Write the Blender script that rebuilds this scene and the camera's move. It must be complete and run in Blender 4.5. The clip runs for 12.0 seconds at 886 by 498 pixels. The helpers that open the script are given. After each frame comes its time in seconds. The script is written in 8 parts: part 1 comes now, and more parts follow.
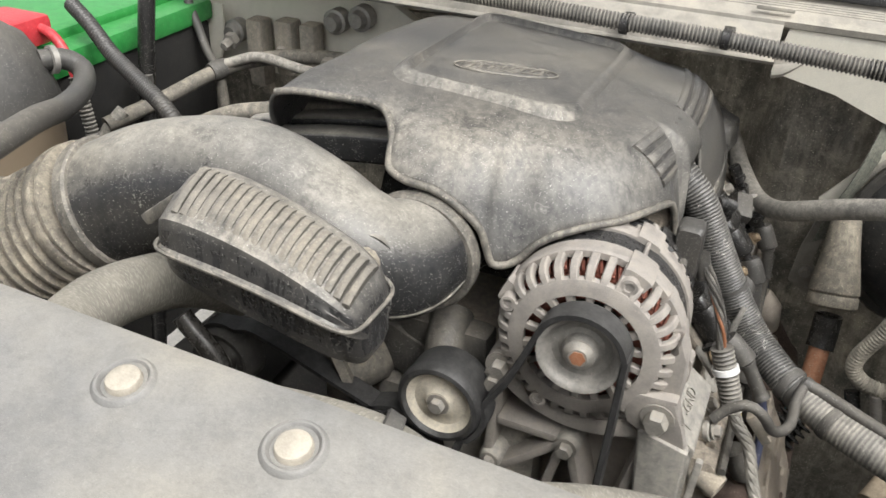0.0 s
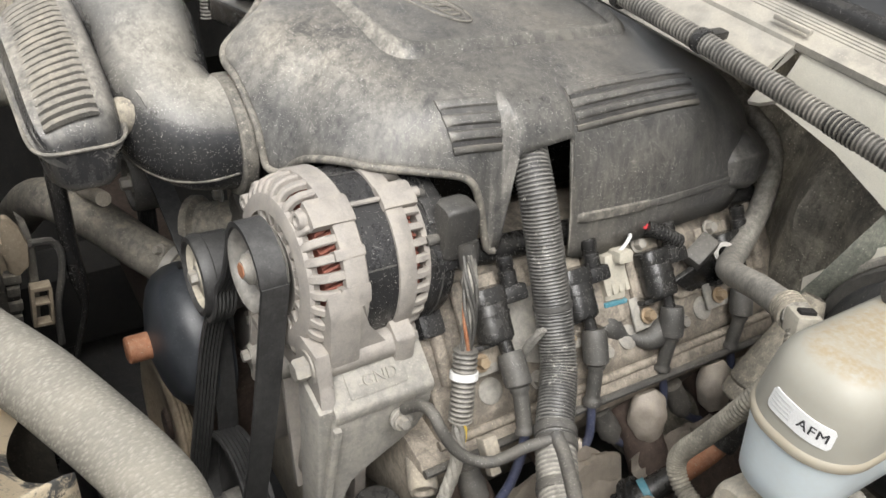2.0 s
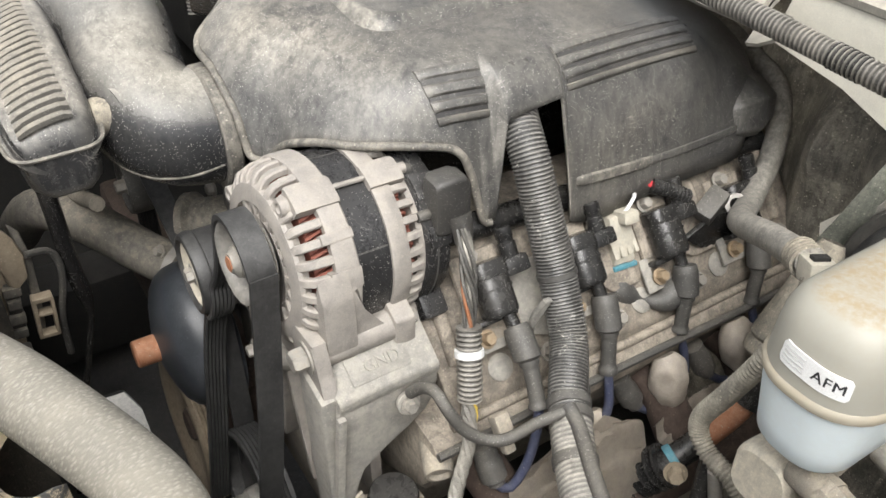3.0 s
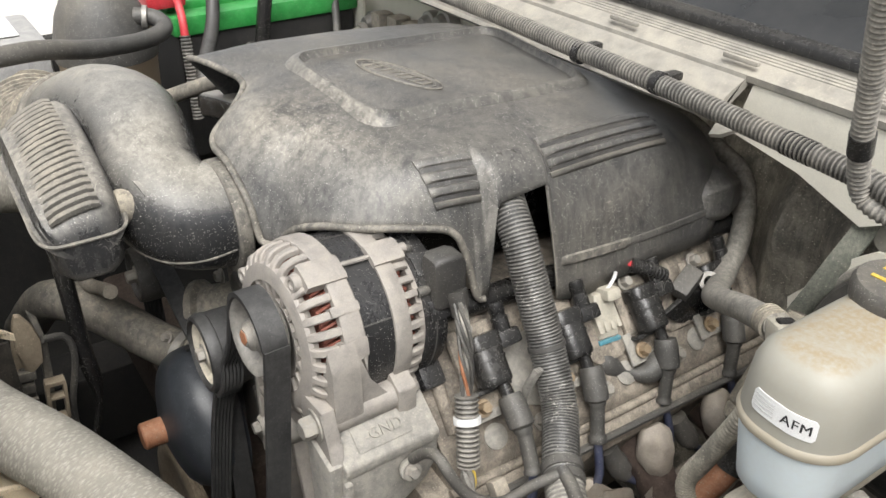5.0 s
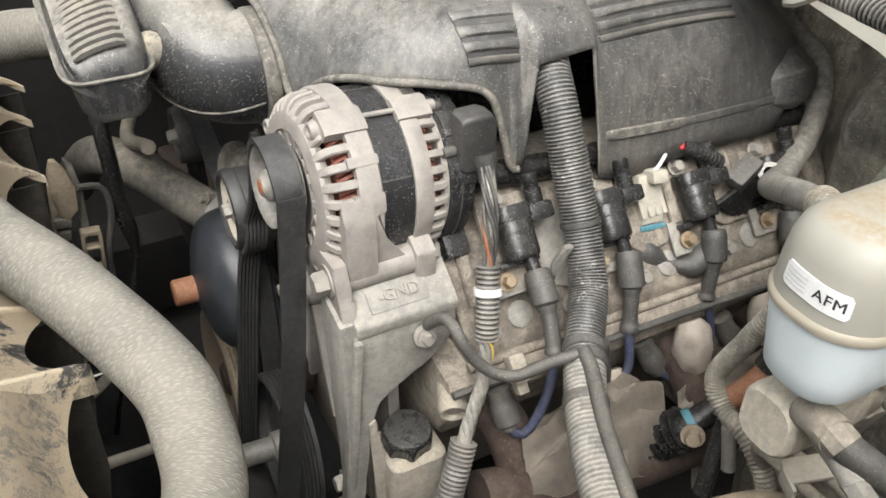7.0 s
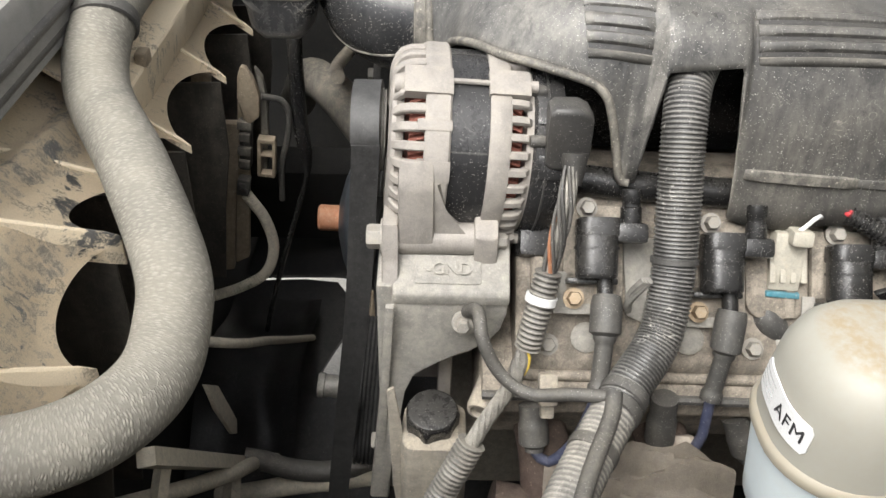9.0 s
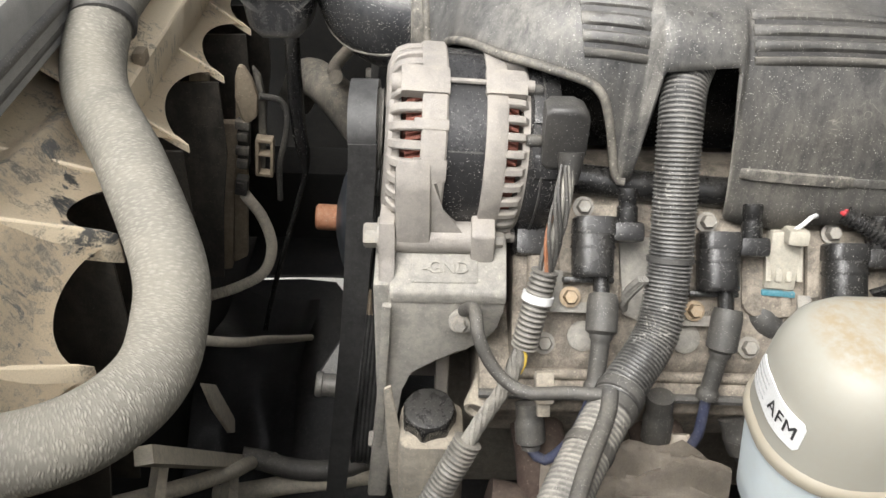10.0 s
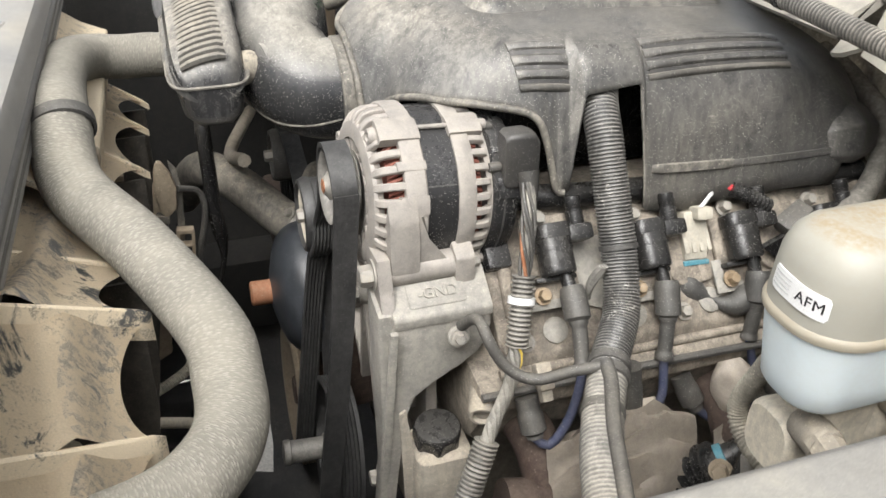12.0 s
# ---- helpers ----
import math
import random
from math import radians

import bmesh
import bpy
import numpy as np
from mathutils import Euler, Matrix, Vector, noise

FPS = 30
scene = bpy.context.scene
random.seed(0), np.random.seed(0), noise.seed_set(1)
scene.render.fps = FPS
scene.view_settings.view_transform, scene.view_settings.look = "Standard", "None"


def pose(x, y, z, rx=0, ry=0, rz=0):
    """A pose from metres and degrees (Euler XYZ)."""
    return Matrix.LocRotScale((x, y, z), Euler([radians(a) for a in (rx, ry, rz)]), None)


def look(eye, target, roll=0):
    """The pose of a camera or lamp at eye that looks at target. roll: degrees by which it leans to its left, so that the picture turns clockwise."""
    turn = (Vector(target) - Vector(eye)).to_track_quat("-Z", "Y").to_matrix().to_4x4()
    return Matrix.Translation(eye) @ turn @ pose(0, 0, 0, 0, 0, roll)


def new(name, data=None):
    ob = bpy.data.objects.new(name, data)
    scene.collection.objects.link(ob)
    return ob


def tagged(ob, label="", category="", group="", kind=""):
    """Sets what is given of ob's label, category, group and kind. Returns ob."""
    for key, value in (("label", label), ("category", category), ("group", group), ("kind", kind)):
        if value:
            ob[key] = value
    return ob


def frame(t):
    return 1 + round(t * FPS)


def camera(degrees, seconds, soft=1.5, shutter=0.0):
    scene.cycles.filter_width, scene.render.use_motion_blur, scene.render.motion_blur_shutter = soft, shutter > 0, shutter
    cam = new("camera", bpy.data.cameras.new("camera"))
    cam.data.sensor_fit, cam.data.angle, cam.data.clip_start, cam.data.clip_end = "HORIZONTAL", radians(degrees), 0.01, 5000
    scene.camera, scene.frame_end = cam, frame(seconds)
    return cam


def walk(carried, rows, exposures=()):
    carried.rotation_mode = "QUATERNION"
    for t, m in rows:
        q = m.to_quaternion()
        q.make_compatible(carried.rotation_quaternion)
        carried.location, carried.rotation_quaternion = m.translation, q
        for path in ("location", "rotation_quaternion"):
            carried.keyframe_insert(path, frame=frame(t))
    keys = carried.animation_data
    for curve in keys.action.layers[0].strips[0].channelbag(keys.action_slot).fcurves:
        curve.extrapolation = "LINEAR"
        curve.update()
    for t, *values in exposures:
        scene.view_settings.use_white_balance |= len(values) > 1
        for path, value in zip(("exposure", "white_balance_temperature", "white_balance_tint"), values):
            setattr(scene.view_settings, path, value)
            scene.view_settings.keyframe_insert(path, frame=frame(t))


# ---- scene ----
cam = camera(55.7, 12.0, soft=1.5, shutter=0.12)
METRES, EYE, TILT, LEAN, TURN = 1.25, 1.3989, -31.611, -1.654, 24.473
ROWS = [
    (0.0, 0.0, 0.0, 0.0, -0.0, 0.0, -0.0),
    (0.5, 0.0956, -0.0472, -0.0263, 3.27, 0.45, -2.2),
    (1.0, 0.2627, -0.0311, -0.0124, 14.59, -1.12, -10.66),
    (1.5, 0.3304, 0.0368, 0.0363, 19.93, -1.76, -13.14),
    (2.0, 0.3894, 0.1067, 0.0567, 28.2, -8.28, -20.71),
    (2.5, 0.4067, 0.1169, 0.0656, 32.24, -10.57, -17.3),
    (3.0, 0.4016, 0.1341, 0.0579, 29.62, -10.01, -15.64),
    (3.5, 0.4109, 0.1116, 0.0498, 28.5, -4.45, -15.89),
    (5.5, 0.4228, 0.0877, 0.0408, 28.29, -2.49, -14.86),
    (6.0, 0.4266, 0.0877, 0.0264, 28.2, -4.26, -14.47),
    (6.5, 0.4222, 0.0946, 0.0036, 29.15, -7.21, -15.0),
    (7.0, 0.4437, 0.1349, 0.0157, 34.34, -9.77, -18.14),
    (7.5, 0.4845, 0.2105, 0.0506, 52.9, -18.72, -26.42),
    (9.5, 0.5253, 0.2571, 0.0694, 62.18, -22.04, -29.28),
    (10.0, 0.5254, 0.2574, 0.0697, 61.99, -21.91, -29.27),
    (10.5, 0.5251, 0.2579, 0.07, 61.58, -21.68, -29.18),
    (11.0, 0.5239, 0.2587, 0.0699, 60.66, -21.22, -28.87),
    (11.5, 0.5312, 0.2336, 0.0655, 56.29, -17.83, -27.0),
    (12.0, 0.5203, 0.1335, -0.0046, 43.44, -7.63, -21.99),
]
BASE = pose(0.2016, -0.5011, EYE, TILT, LEAN, TURN)
walk(cam, [(t, BASE @ pose(METRES * x, METRES * y, METRES * z, 90 + pitch, roll, yaw)) for t, x, y, z, yaw, pitch, roll in ROWS],
     [(0.0, 0.80), (1.5, 0.84), (2.5, 0.88), (3.0, 0.96), (3.5, 0.88), (5.5, 0.80), (6.5, 0.97), (7.5, 1.0), (11.0, 1.02), (11.5, 1.0), (12.0, 1.06)])

# ---- world and sun: bright overcast sky ----
world = bpy.data.worlds.new("overcast_sky")
scene.world = world
world.use_nodes = True
wn = world.node_tree.nodes
sky = wn.new("ShaderNodeTexSky")
sky.sky_type = "NISHITA"
sky.sun_disc = False
sky.sun_elevation, sky.sun_rotation = radians(60), radians(122)
sky.dust_density = 4.0
sky.air_density = 1.0
hsv = wn.new("ShaderNodeHueSaturation")
hsv.inputs["Saturation"].default_value = 0.12
world.node_tree.links.new(sky.outputs[0], hsv.inputs["Color"])
world.node_tree.links.new(hsv.outputs[0], wn["Background"].inputs["Color"])
wn["Background"].inputs["Strength"].default_value = 0.14
sun = new("sun", bpy.data.lights.new("sun", "SUN"))
sun.data.energy, sun.data.angle, sun.data.color = 1.95, radians(38), (1.0, 0.975, 0.94)
sun.matrix_world = look((1.9, -1.15, 4.4), (0, 0.1, 0.9))

from mathutils.bvhtree import BVHTree


# ---- materials ----
def tree(name, rough=0.6, metal=0.0):
    m = bpy.data.materials.new(name)
    m.use_nodes = True
    nt = m.node_tree
    b = nt.nodes["Principled BSDF"]
    b.inputs["Roughness"].default_value, b.inputs["Metallic"].default_value = rough, metal
    return m, nt, b


def noise_node(nt, scale, detail=4.0, rough=0.55, space="Object", dist=0.0):
    co = nt.nodes.new("ShaderNodeNewGeometry") if space == "World" else nt.nodes.new("ShaderNodeTexCoord")
    n = nt.nodes.new("ShaderNodeTexNoise")
    n.inputs["Scale"].default_value, n.inputs["Detail"].default_value = scale, detail
    n.inputs["Roughness"].default_value, n.inputs["Distortion"].default_value = rough, dist
    nt.links.new(co.outputs["Position" if space == "World" else "Object"], n.inputs["Vector"])
    return n


def ramp(nt, src, a, b, ca=(0, 0, 0, 1), cb=(1, 1, 1, 1)):
    r = nt.nodes.new("ShaderNodeValToRGB")
    r.color_ramp.elements[0].position, r.color_ramp.elements[1].position = a, b
    r.color_ramp.elements[0].color, r.color_ramp.elements[1].color = ca, cb
    nt.links.new(src, r.inputs["Fac"])
    return r.outputs["Color"]


def mix(nt, fac, a, b, mode="MIX"):
    m = nt.nodes.new("ShaderNodeMix")
    m.data_type, m.blend_type = "RGBA", mode
    for sock, v in ((m.inputs["Factor"], fac), (m.inputs["A"], a), (m.inputs["B"], b)):
        if isinstance(v, (int, float, tuple)):
            sock.default_value = v if not isinstance(v, tuple) else (*v[:3], 1)
        else:
            nt.links.new(v, sock)
    return m.outputs["Result"]


def maths(nt, op, a, b=0.0):
    m = nt.nodes.new("ShaderNodeMath")
    m.operation = op
    m.use_clamp = True
    for i, v in enumerate((a, b)):
        if isinstance(v, (int, float)):
            m.inputs[i].default_value = v
        else:
            nt.links.new(v, m.inputs[i])
    return m.outputs[0]


def dusty(name, base, dust=(0.40, 0.36, 0.29), amount=0.5, rough=0.55, metal=0.0, grain=0.0006, scale=14.0, settle=0.5, specks=0.35, vary=0.25, edge=0.0, front=0.0, scuff=0.0, mott=1.0, soft=False):
    """A surface of colour base under road dust: settled on what faces up, blown onto what faces the grille (front),
    cloudy at hand size, smeared, speckled at grain size, rubbed off in patches (scuff)."""
    m, nt, b = tree(name, rough, metal)
    big = noise_node(nt, scale, 3.5, 0.58, "World", 0.25)
    mid = noise_node(nt, scale * 5, 11.0, 0.60 if soft else 0.74, "World", 0.3)
    fine = noise_node(nt, scale * 46, 3.0, 0.7, "World")
    geo = nt.nodes.new("ShaderNodeNewGeometry")
    stretch = nt.nodes.new("ShaderNodeMapping")
    stretch.inputs["Rotation"].default_value, stretch.inputs["Scale"].default_value = (0.06, 0.1, 0.5), (1.0, 0.6, 0.13)
    nt.links.new(geo.outputs["Position"], stretch.inputs["Vector"])
    smear = nt.nodes.new("ShaderNodeTexNoise")
    smear.inputs["Scale"].default_value, smear.inputs["Detail"].default_value, smear.inputs["Roughness"].default_value = scale * 9, 10.0, 0.58 if soft else 0.72
    nt.links.new(stretch.outputs[0], smear.inputs["Vector"])
    xyz = nt.nodes.new("ShaderNodeSeparateXYZ")
    nt.links.new(geo.outputs["Normal"], xyz.inputs[0])
    up = maths(nt, "MULTIPLY", maths(nt, "MAXIMUM", xyz.outputs["Z"], 0.0), settle)
    cloud = ramp(nt, big.outputs["Fac"], 0.27 if soft else 0.33, 0.73 if soft else 0.67)
    patch = ramp(nt, mid.outputs["Fac"], 0.36 if soft else 0.46, 0.68 if soft else 0.585)
    wipe = ramp(nt, smear.outputs["Fac"], 0.40 if soft else 0.48, 0.66 if soft else 0.59)
    f = maths(nt, "ADD", maths(nt, "MULTIPLY", cloud, 0.27 + 0.2 * (1 - mott)), maths(nt, "MULTIPLY", patch, 0.25 * mott))
    f = maths(nt, "ADD", f, maths(nt, "MULTIPLY", wipe, 0.22))
    f = maths(nt, "ADD", f, maths(nt, "MULTIPLY", ramp(nt, fine.outputs["Fac"], 0.40, 0.60), 0.14 * mott))
    f = maths(nt, "ADD", f, 0.02)
    f = maths(nt, "MULTIPLY", f, maths(nt, "ADD", up, 1.0 - settle))
    f = maths(nt, "MULTIPLY", f, amount * 1.6)
    if front:
        blown = maths(nt, "MAXIMUM", maths(nt, "MULTIPLY", xyz.outputs["Y"], -1.0), 0.0)
        f = maths(nt, "ADD", f, maths(nt, "MULTIPLY", blown, maths(nt, "MULTIPLY", maths(nt, "ADD", maths(nt, "MULTIPLY", cloud, 0.6), 0.4), front)))
    if soft:
        stain = noise_node(nt, scale * 2.2, 8.0, 0.66, "World", 1.4)
        f = maths(nt, "MULTIPLY", f, maths(nt, "ADD", maths(nt, "MULTIPLY", ramp(nt, stain.outputs["Fac"], 0.42, 0.60), 0.75), 0.55))
    if scuff:
        rub = noise_node(nt, scale * 1.3, 9.0, 0.74, "World", 0.8)
        f = maths(nt, "MULTIPLY", f, maths(nt, "SUBTRACT", 1.0, maths(nt, "MULTIPLY", ramp(nt, rub.outputs["Fac"], 0.60, 0.64), scuff)))
    grit = nt.nodes.new("ShaderNodeTexVoronoi")
    grit.inputs["Scale"].default_value = 400.0
    nt.links.new(geo.outputs["Position"], grit.inputs["Vector"])
    dot = maths(nt, "MULTIPLY", ramp(nt, grit.outputs["Distance"], 0.2, 0.32, (1, 1, 1, 1), (0, 0, 0, 1)), ramp(nt, grit.outputs["Color"], 0.76, 0.78))
    spk = maths(nt, "MULTIPLY", maths(nt, "MAXIMUM", dot, maths(nt, "MULTIPLY", ramp(nt, fine.outputs["Fac"], 0.64, 0.68), 0.5)), specks)
    f = maths(nt, "ADD", f, spk)
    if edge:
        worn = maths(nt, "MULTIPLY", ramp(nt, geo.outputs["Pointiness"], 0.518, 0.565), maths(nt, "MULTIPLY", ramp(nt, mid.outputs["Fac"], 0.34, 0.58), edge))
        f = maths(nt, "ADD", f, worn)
    dark = tuple(c * (1 - vary) for c in base)
    col = mix(nt, ramp(nt, mid.outputs["Fac"], 0.4, 0.6), dark, base)
    col = mix(nt, f, col, dust)
    grain_n = noise_node(nt, 1100, 2.0, 0.6, "World")
    col = mix(nt, 1.0, col, ramp(nt, grain_n.outputs["Fac"], 0.3, 0.7, (0.86, 0.86, 0.86, 1), (1, 1, 1, 1)), "MULTIPLY")
    if specks:
        col = mix(nt, maths(nt, "MULTIPLY", dot, min(1.0, specks * 1.1)), col, tuple(min(0.8, c * 1.3) for c in dust))
    nt.links.new(col, b.inputs["Base Color"])
    nt.links.new(maths(nt, "ADD", maths(nt, "MULTIPLY", f, 0.45), rough * 0.9), b.inputs["Roughness"])
    if metal:
        nt.links.new(maths(nt, "MULTIPLY", maths(nt, "SUBTRACT", 1.0, f), metal), b.inputs["Metallic"])
    bump = nt.nodes.new("ShaderNodeBump")
    bump.inputs["Strength"].default_value, bump.inputs["Distance"].default_value = 0.7, grain * 1.6
    nt.links.new(maths(nt, "ADD", maths(nt, "MULTIPLY", fine.outputs["Fac"], 0.6), maths(nt, "MULTIPLY", mid.outputs["Fac"], 0.4)), bump.inputs["Height"])
    nt.links.new(bump.outputs[0], b.inputs["Normal"])
    return m


def contour(nt, scale, dist, lo, hi, width=0.008):
    """Thin wandering lines where a distorted noise passes its middle, fading in and out in patches."""
    n = noise_node(nt, scale, 2.0, 0.5, "World", dist)
    line = ramp(nt, maths(nt, "ABSOLUTE", signed(nt, n.outputs["Fac"], 0.5)), 0.0, width, (1, 1, 1, 1), (0, 0, 0, 1))
    gate = noise_node(nt, scale * 0.6, 2.0, 0.5, "World")
    return maths(nt, "MULTIPLY", line, ramp(nt, gate.outputs["Fac"], lo, hi))


def signed(nt, a, b):
    m = nt.nodes.new("ShaderNodeMath")
    m.operation = "SUBTRACT"
    nt.links.new(a, m.inputs[0])
    m.inputs[1].default_value = b
    return m.outputs[0]


def filmed(name, base, dust, flat=0.3, up=0.4, front=0.0, rough=0.3, specks=0.5, streak=0.3, lines=0.3, edge=0.7, stain=0.4, cloud=6.0, crisp=None):
    """Moulded black plastic under a film of fine dust: thicker on what faces up or the grille, broken by grain,
    run marks, dried drops, fine scratches and clustered white specks."""
    m, nt, b = tree(name, rough)
    geo = nt.nodes.new("ShaderNodeNewGeometry")
    xyz = nt.nodes.new("ShaderNodeSeparateXYZ")
    nt.links.new(geo.outputs["Normal"], xyz.inputs[0])
    rise = maths(nt, "POWER", maths(nt, "MAXIMUM", xyz.outputs["Z"], 0.0), 1.4)
    if crisp:
        rise = ramp(nt, xyz.outputs["Z"], *crisp)
    blown = maths(nt, "MAXIMUM", maths(nt, "MULTIPLY", signed(nt, xyz.outputs["Y"], 0.0), -1.0), 0.0)
    f = maths(nt, "ADD", maths(nt, "MULTIPLY", rise, up), flat)
    f = maths(nt, "ADD", f, maths(nt, "MULTIPLY", ramp(nt, blown, 0.10, 0.45), front))
    big = noise_node(nt, cloud, 5.0, 0.62, "World", 0.4)
    mid = noise_node(nt, cloud * 7, 9.0, 0.74, "World", 0.2)
    fine = noise_node(nt, 330.0, 5.0, 0.78, "World")
    grain = noise_node(nt, 1500.0, 2.0, 0.6, "World")
    f = maths(nt, "MULTIPLY", f, ramp(nt, big.outputs["Fac"], 0.36, 0.62, (0.45, 0.45, 0.45, 1), (1, 1, 1, 1)))
    f = maths(nt, "MULTIPLY", f, ramp(nt, mid.outputs["Fac"], 0.38, 0.62, (0.84, 0.84, 0.84, 1), (1, 1, 1, 1)))
    f = maths(nt, "MULTIPLY", f, ramp(nt, fine.outputs["Fac"], 0.38, 0.62, (0.72, 0.72, 0.72, 1), (1, 1, 1, 1)))
    run = nt.nodes.new("ShaderNodeMapping")
    run.inputs["Rotation"].default_value, run.inputs["Scale"].default_value = (0.1, 0.25, 0.3), (1.0, 1.0, 0.10)
    nt.links.new(geo.outputs["Position"], run.inputs["Vector"])
    runs = nt.nodes.new("ShaderNodeTexNoise")
    runs.inputs["Scale"].default_value, runs.inputs["Detail"].default_value, runs.inputs["Roughness"].default_value = 120.0, 7.0, 0.7
    nt.links.new(run.outputs[0], runs.inputs["Vector"])
    lo = 1.0 - streak
    f = maths(nt, "MULTIPLY", f, ramp(nt, runs.outputs["Fac"], 0.40, 0.60, (lo, lo, lo, 1), (1, 1, 1, 1)))
    drops = noise_node(nt, 30.0, 8.0, 0.78, "World", 0.3)
    f = maths(nt, "MULTIPLY", f, maths(nt, "SUBTRACT", 1.0, maths(nt, "MULTIPLY", ramp(nt, drops.outputs["Fac"], 0.54, 0.64), stain)))
    f = maths(nt, "ADD", f, maths(nt, "MULTIPLY", contour(nt, 55.0, 1.0, 0.52, 0.62), lines * 0.5))
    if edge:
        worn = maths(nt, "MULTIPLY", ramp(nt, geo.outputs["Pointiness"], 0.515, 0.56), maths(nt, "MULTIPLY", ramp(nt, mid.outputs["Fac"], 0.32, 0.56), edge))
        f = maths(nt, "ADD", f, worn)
    group = noise_node(nt, 20.0, 3.0, 0.6, "World")
    gate = ramp(nt, group.outputs["Fac"], 0.32, 0.50)
    dots = None
    for sc, cut_a, cut_b in ((340.0, 0.74, 0.07), (760.0, 0.58, 0.12)):
        v = nt.nodes.new("ShaderNodeTexVoronoi")
        v.inputs["Scale"].default_value = sc
        nt.links.new(geo.outputs["Position"], v.inputs["Vector"])
        d = maths(nt, "MULTIPLY", ramp(nt, v.outputs["Distance"], cut_b, cut_b + 0.12, (1, 1, 1, 1), (0, 0, 0, 1)), ramp(nt, v.outputs["Color"], cut_a, cut_a + 0.02))
        d = maths(nt, "MULTIPLY", d, gate)
        dots = d if dots is None else maths(nt, "MAXIMUM", dots, d)
    col = mix(nt, ramp(nt, mid.outputs["Fac"], 0.4, 0.6), tuple(c * 0.75 for c in base), base)
    tint = mix(nt, ramp(nt, big.outputs["Fac"], 0.35, 0.65), dust, tuple(c * k for c, k in zip(dust, (1.04, 0.99, 0.90))))
    col = mix(nt, f, col, tint)
    col = mix(nt, 1.0, col, ramp(nt, grain.outputs["Fac"], 0.3, 0.7, (0.80, 0.80, 0.80, 1), (1, 1, 1, 1)), "MULTIPLY")
    col = mix(nt, maths(nt, "MULTIPLY", dots, specks), col, (0.62, 0.60, 0.55))
    nt.links.new(col, b.inputs["Base Color"])
    nt.links.new(maths(nt, "ADD", maths(nt, "MULTIPLY", f, 0.55), rough), b.inputs["Roughness"])
    bump = nt.nodes.new("ShaderNodeBump")
    bump.inputs["Strength"].default_value, bump.inputs["Distance"].default_value = 0.6, 0.0007
    nt.links.new(maths(nt, "ADD", maths(nt, "MULTIPLY", fine.outputs["Fac"], 0.6), maths(nt, "MULTIPLY", grain.outputs["Fac"], 0.25)), bump.inputs["Height"])
    nt.links.new(bump.outputs[0], b.inputs["Normal"])
    return m


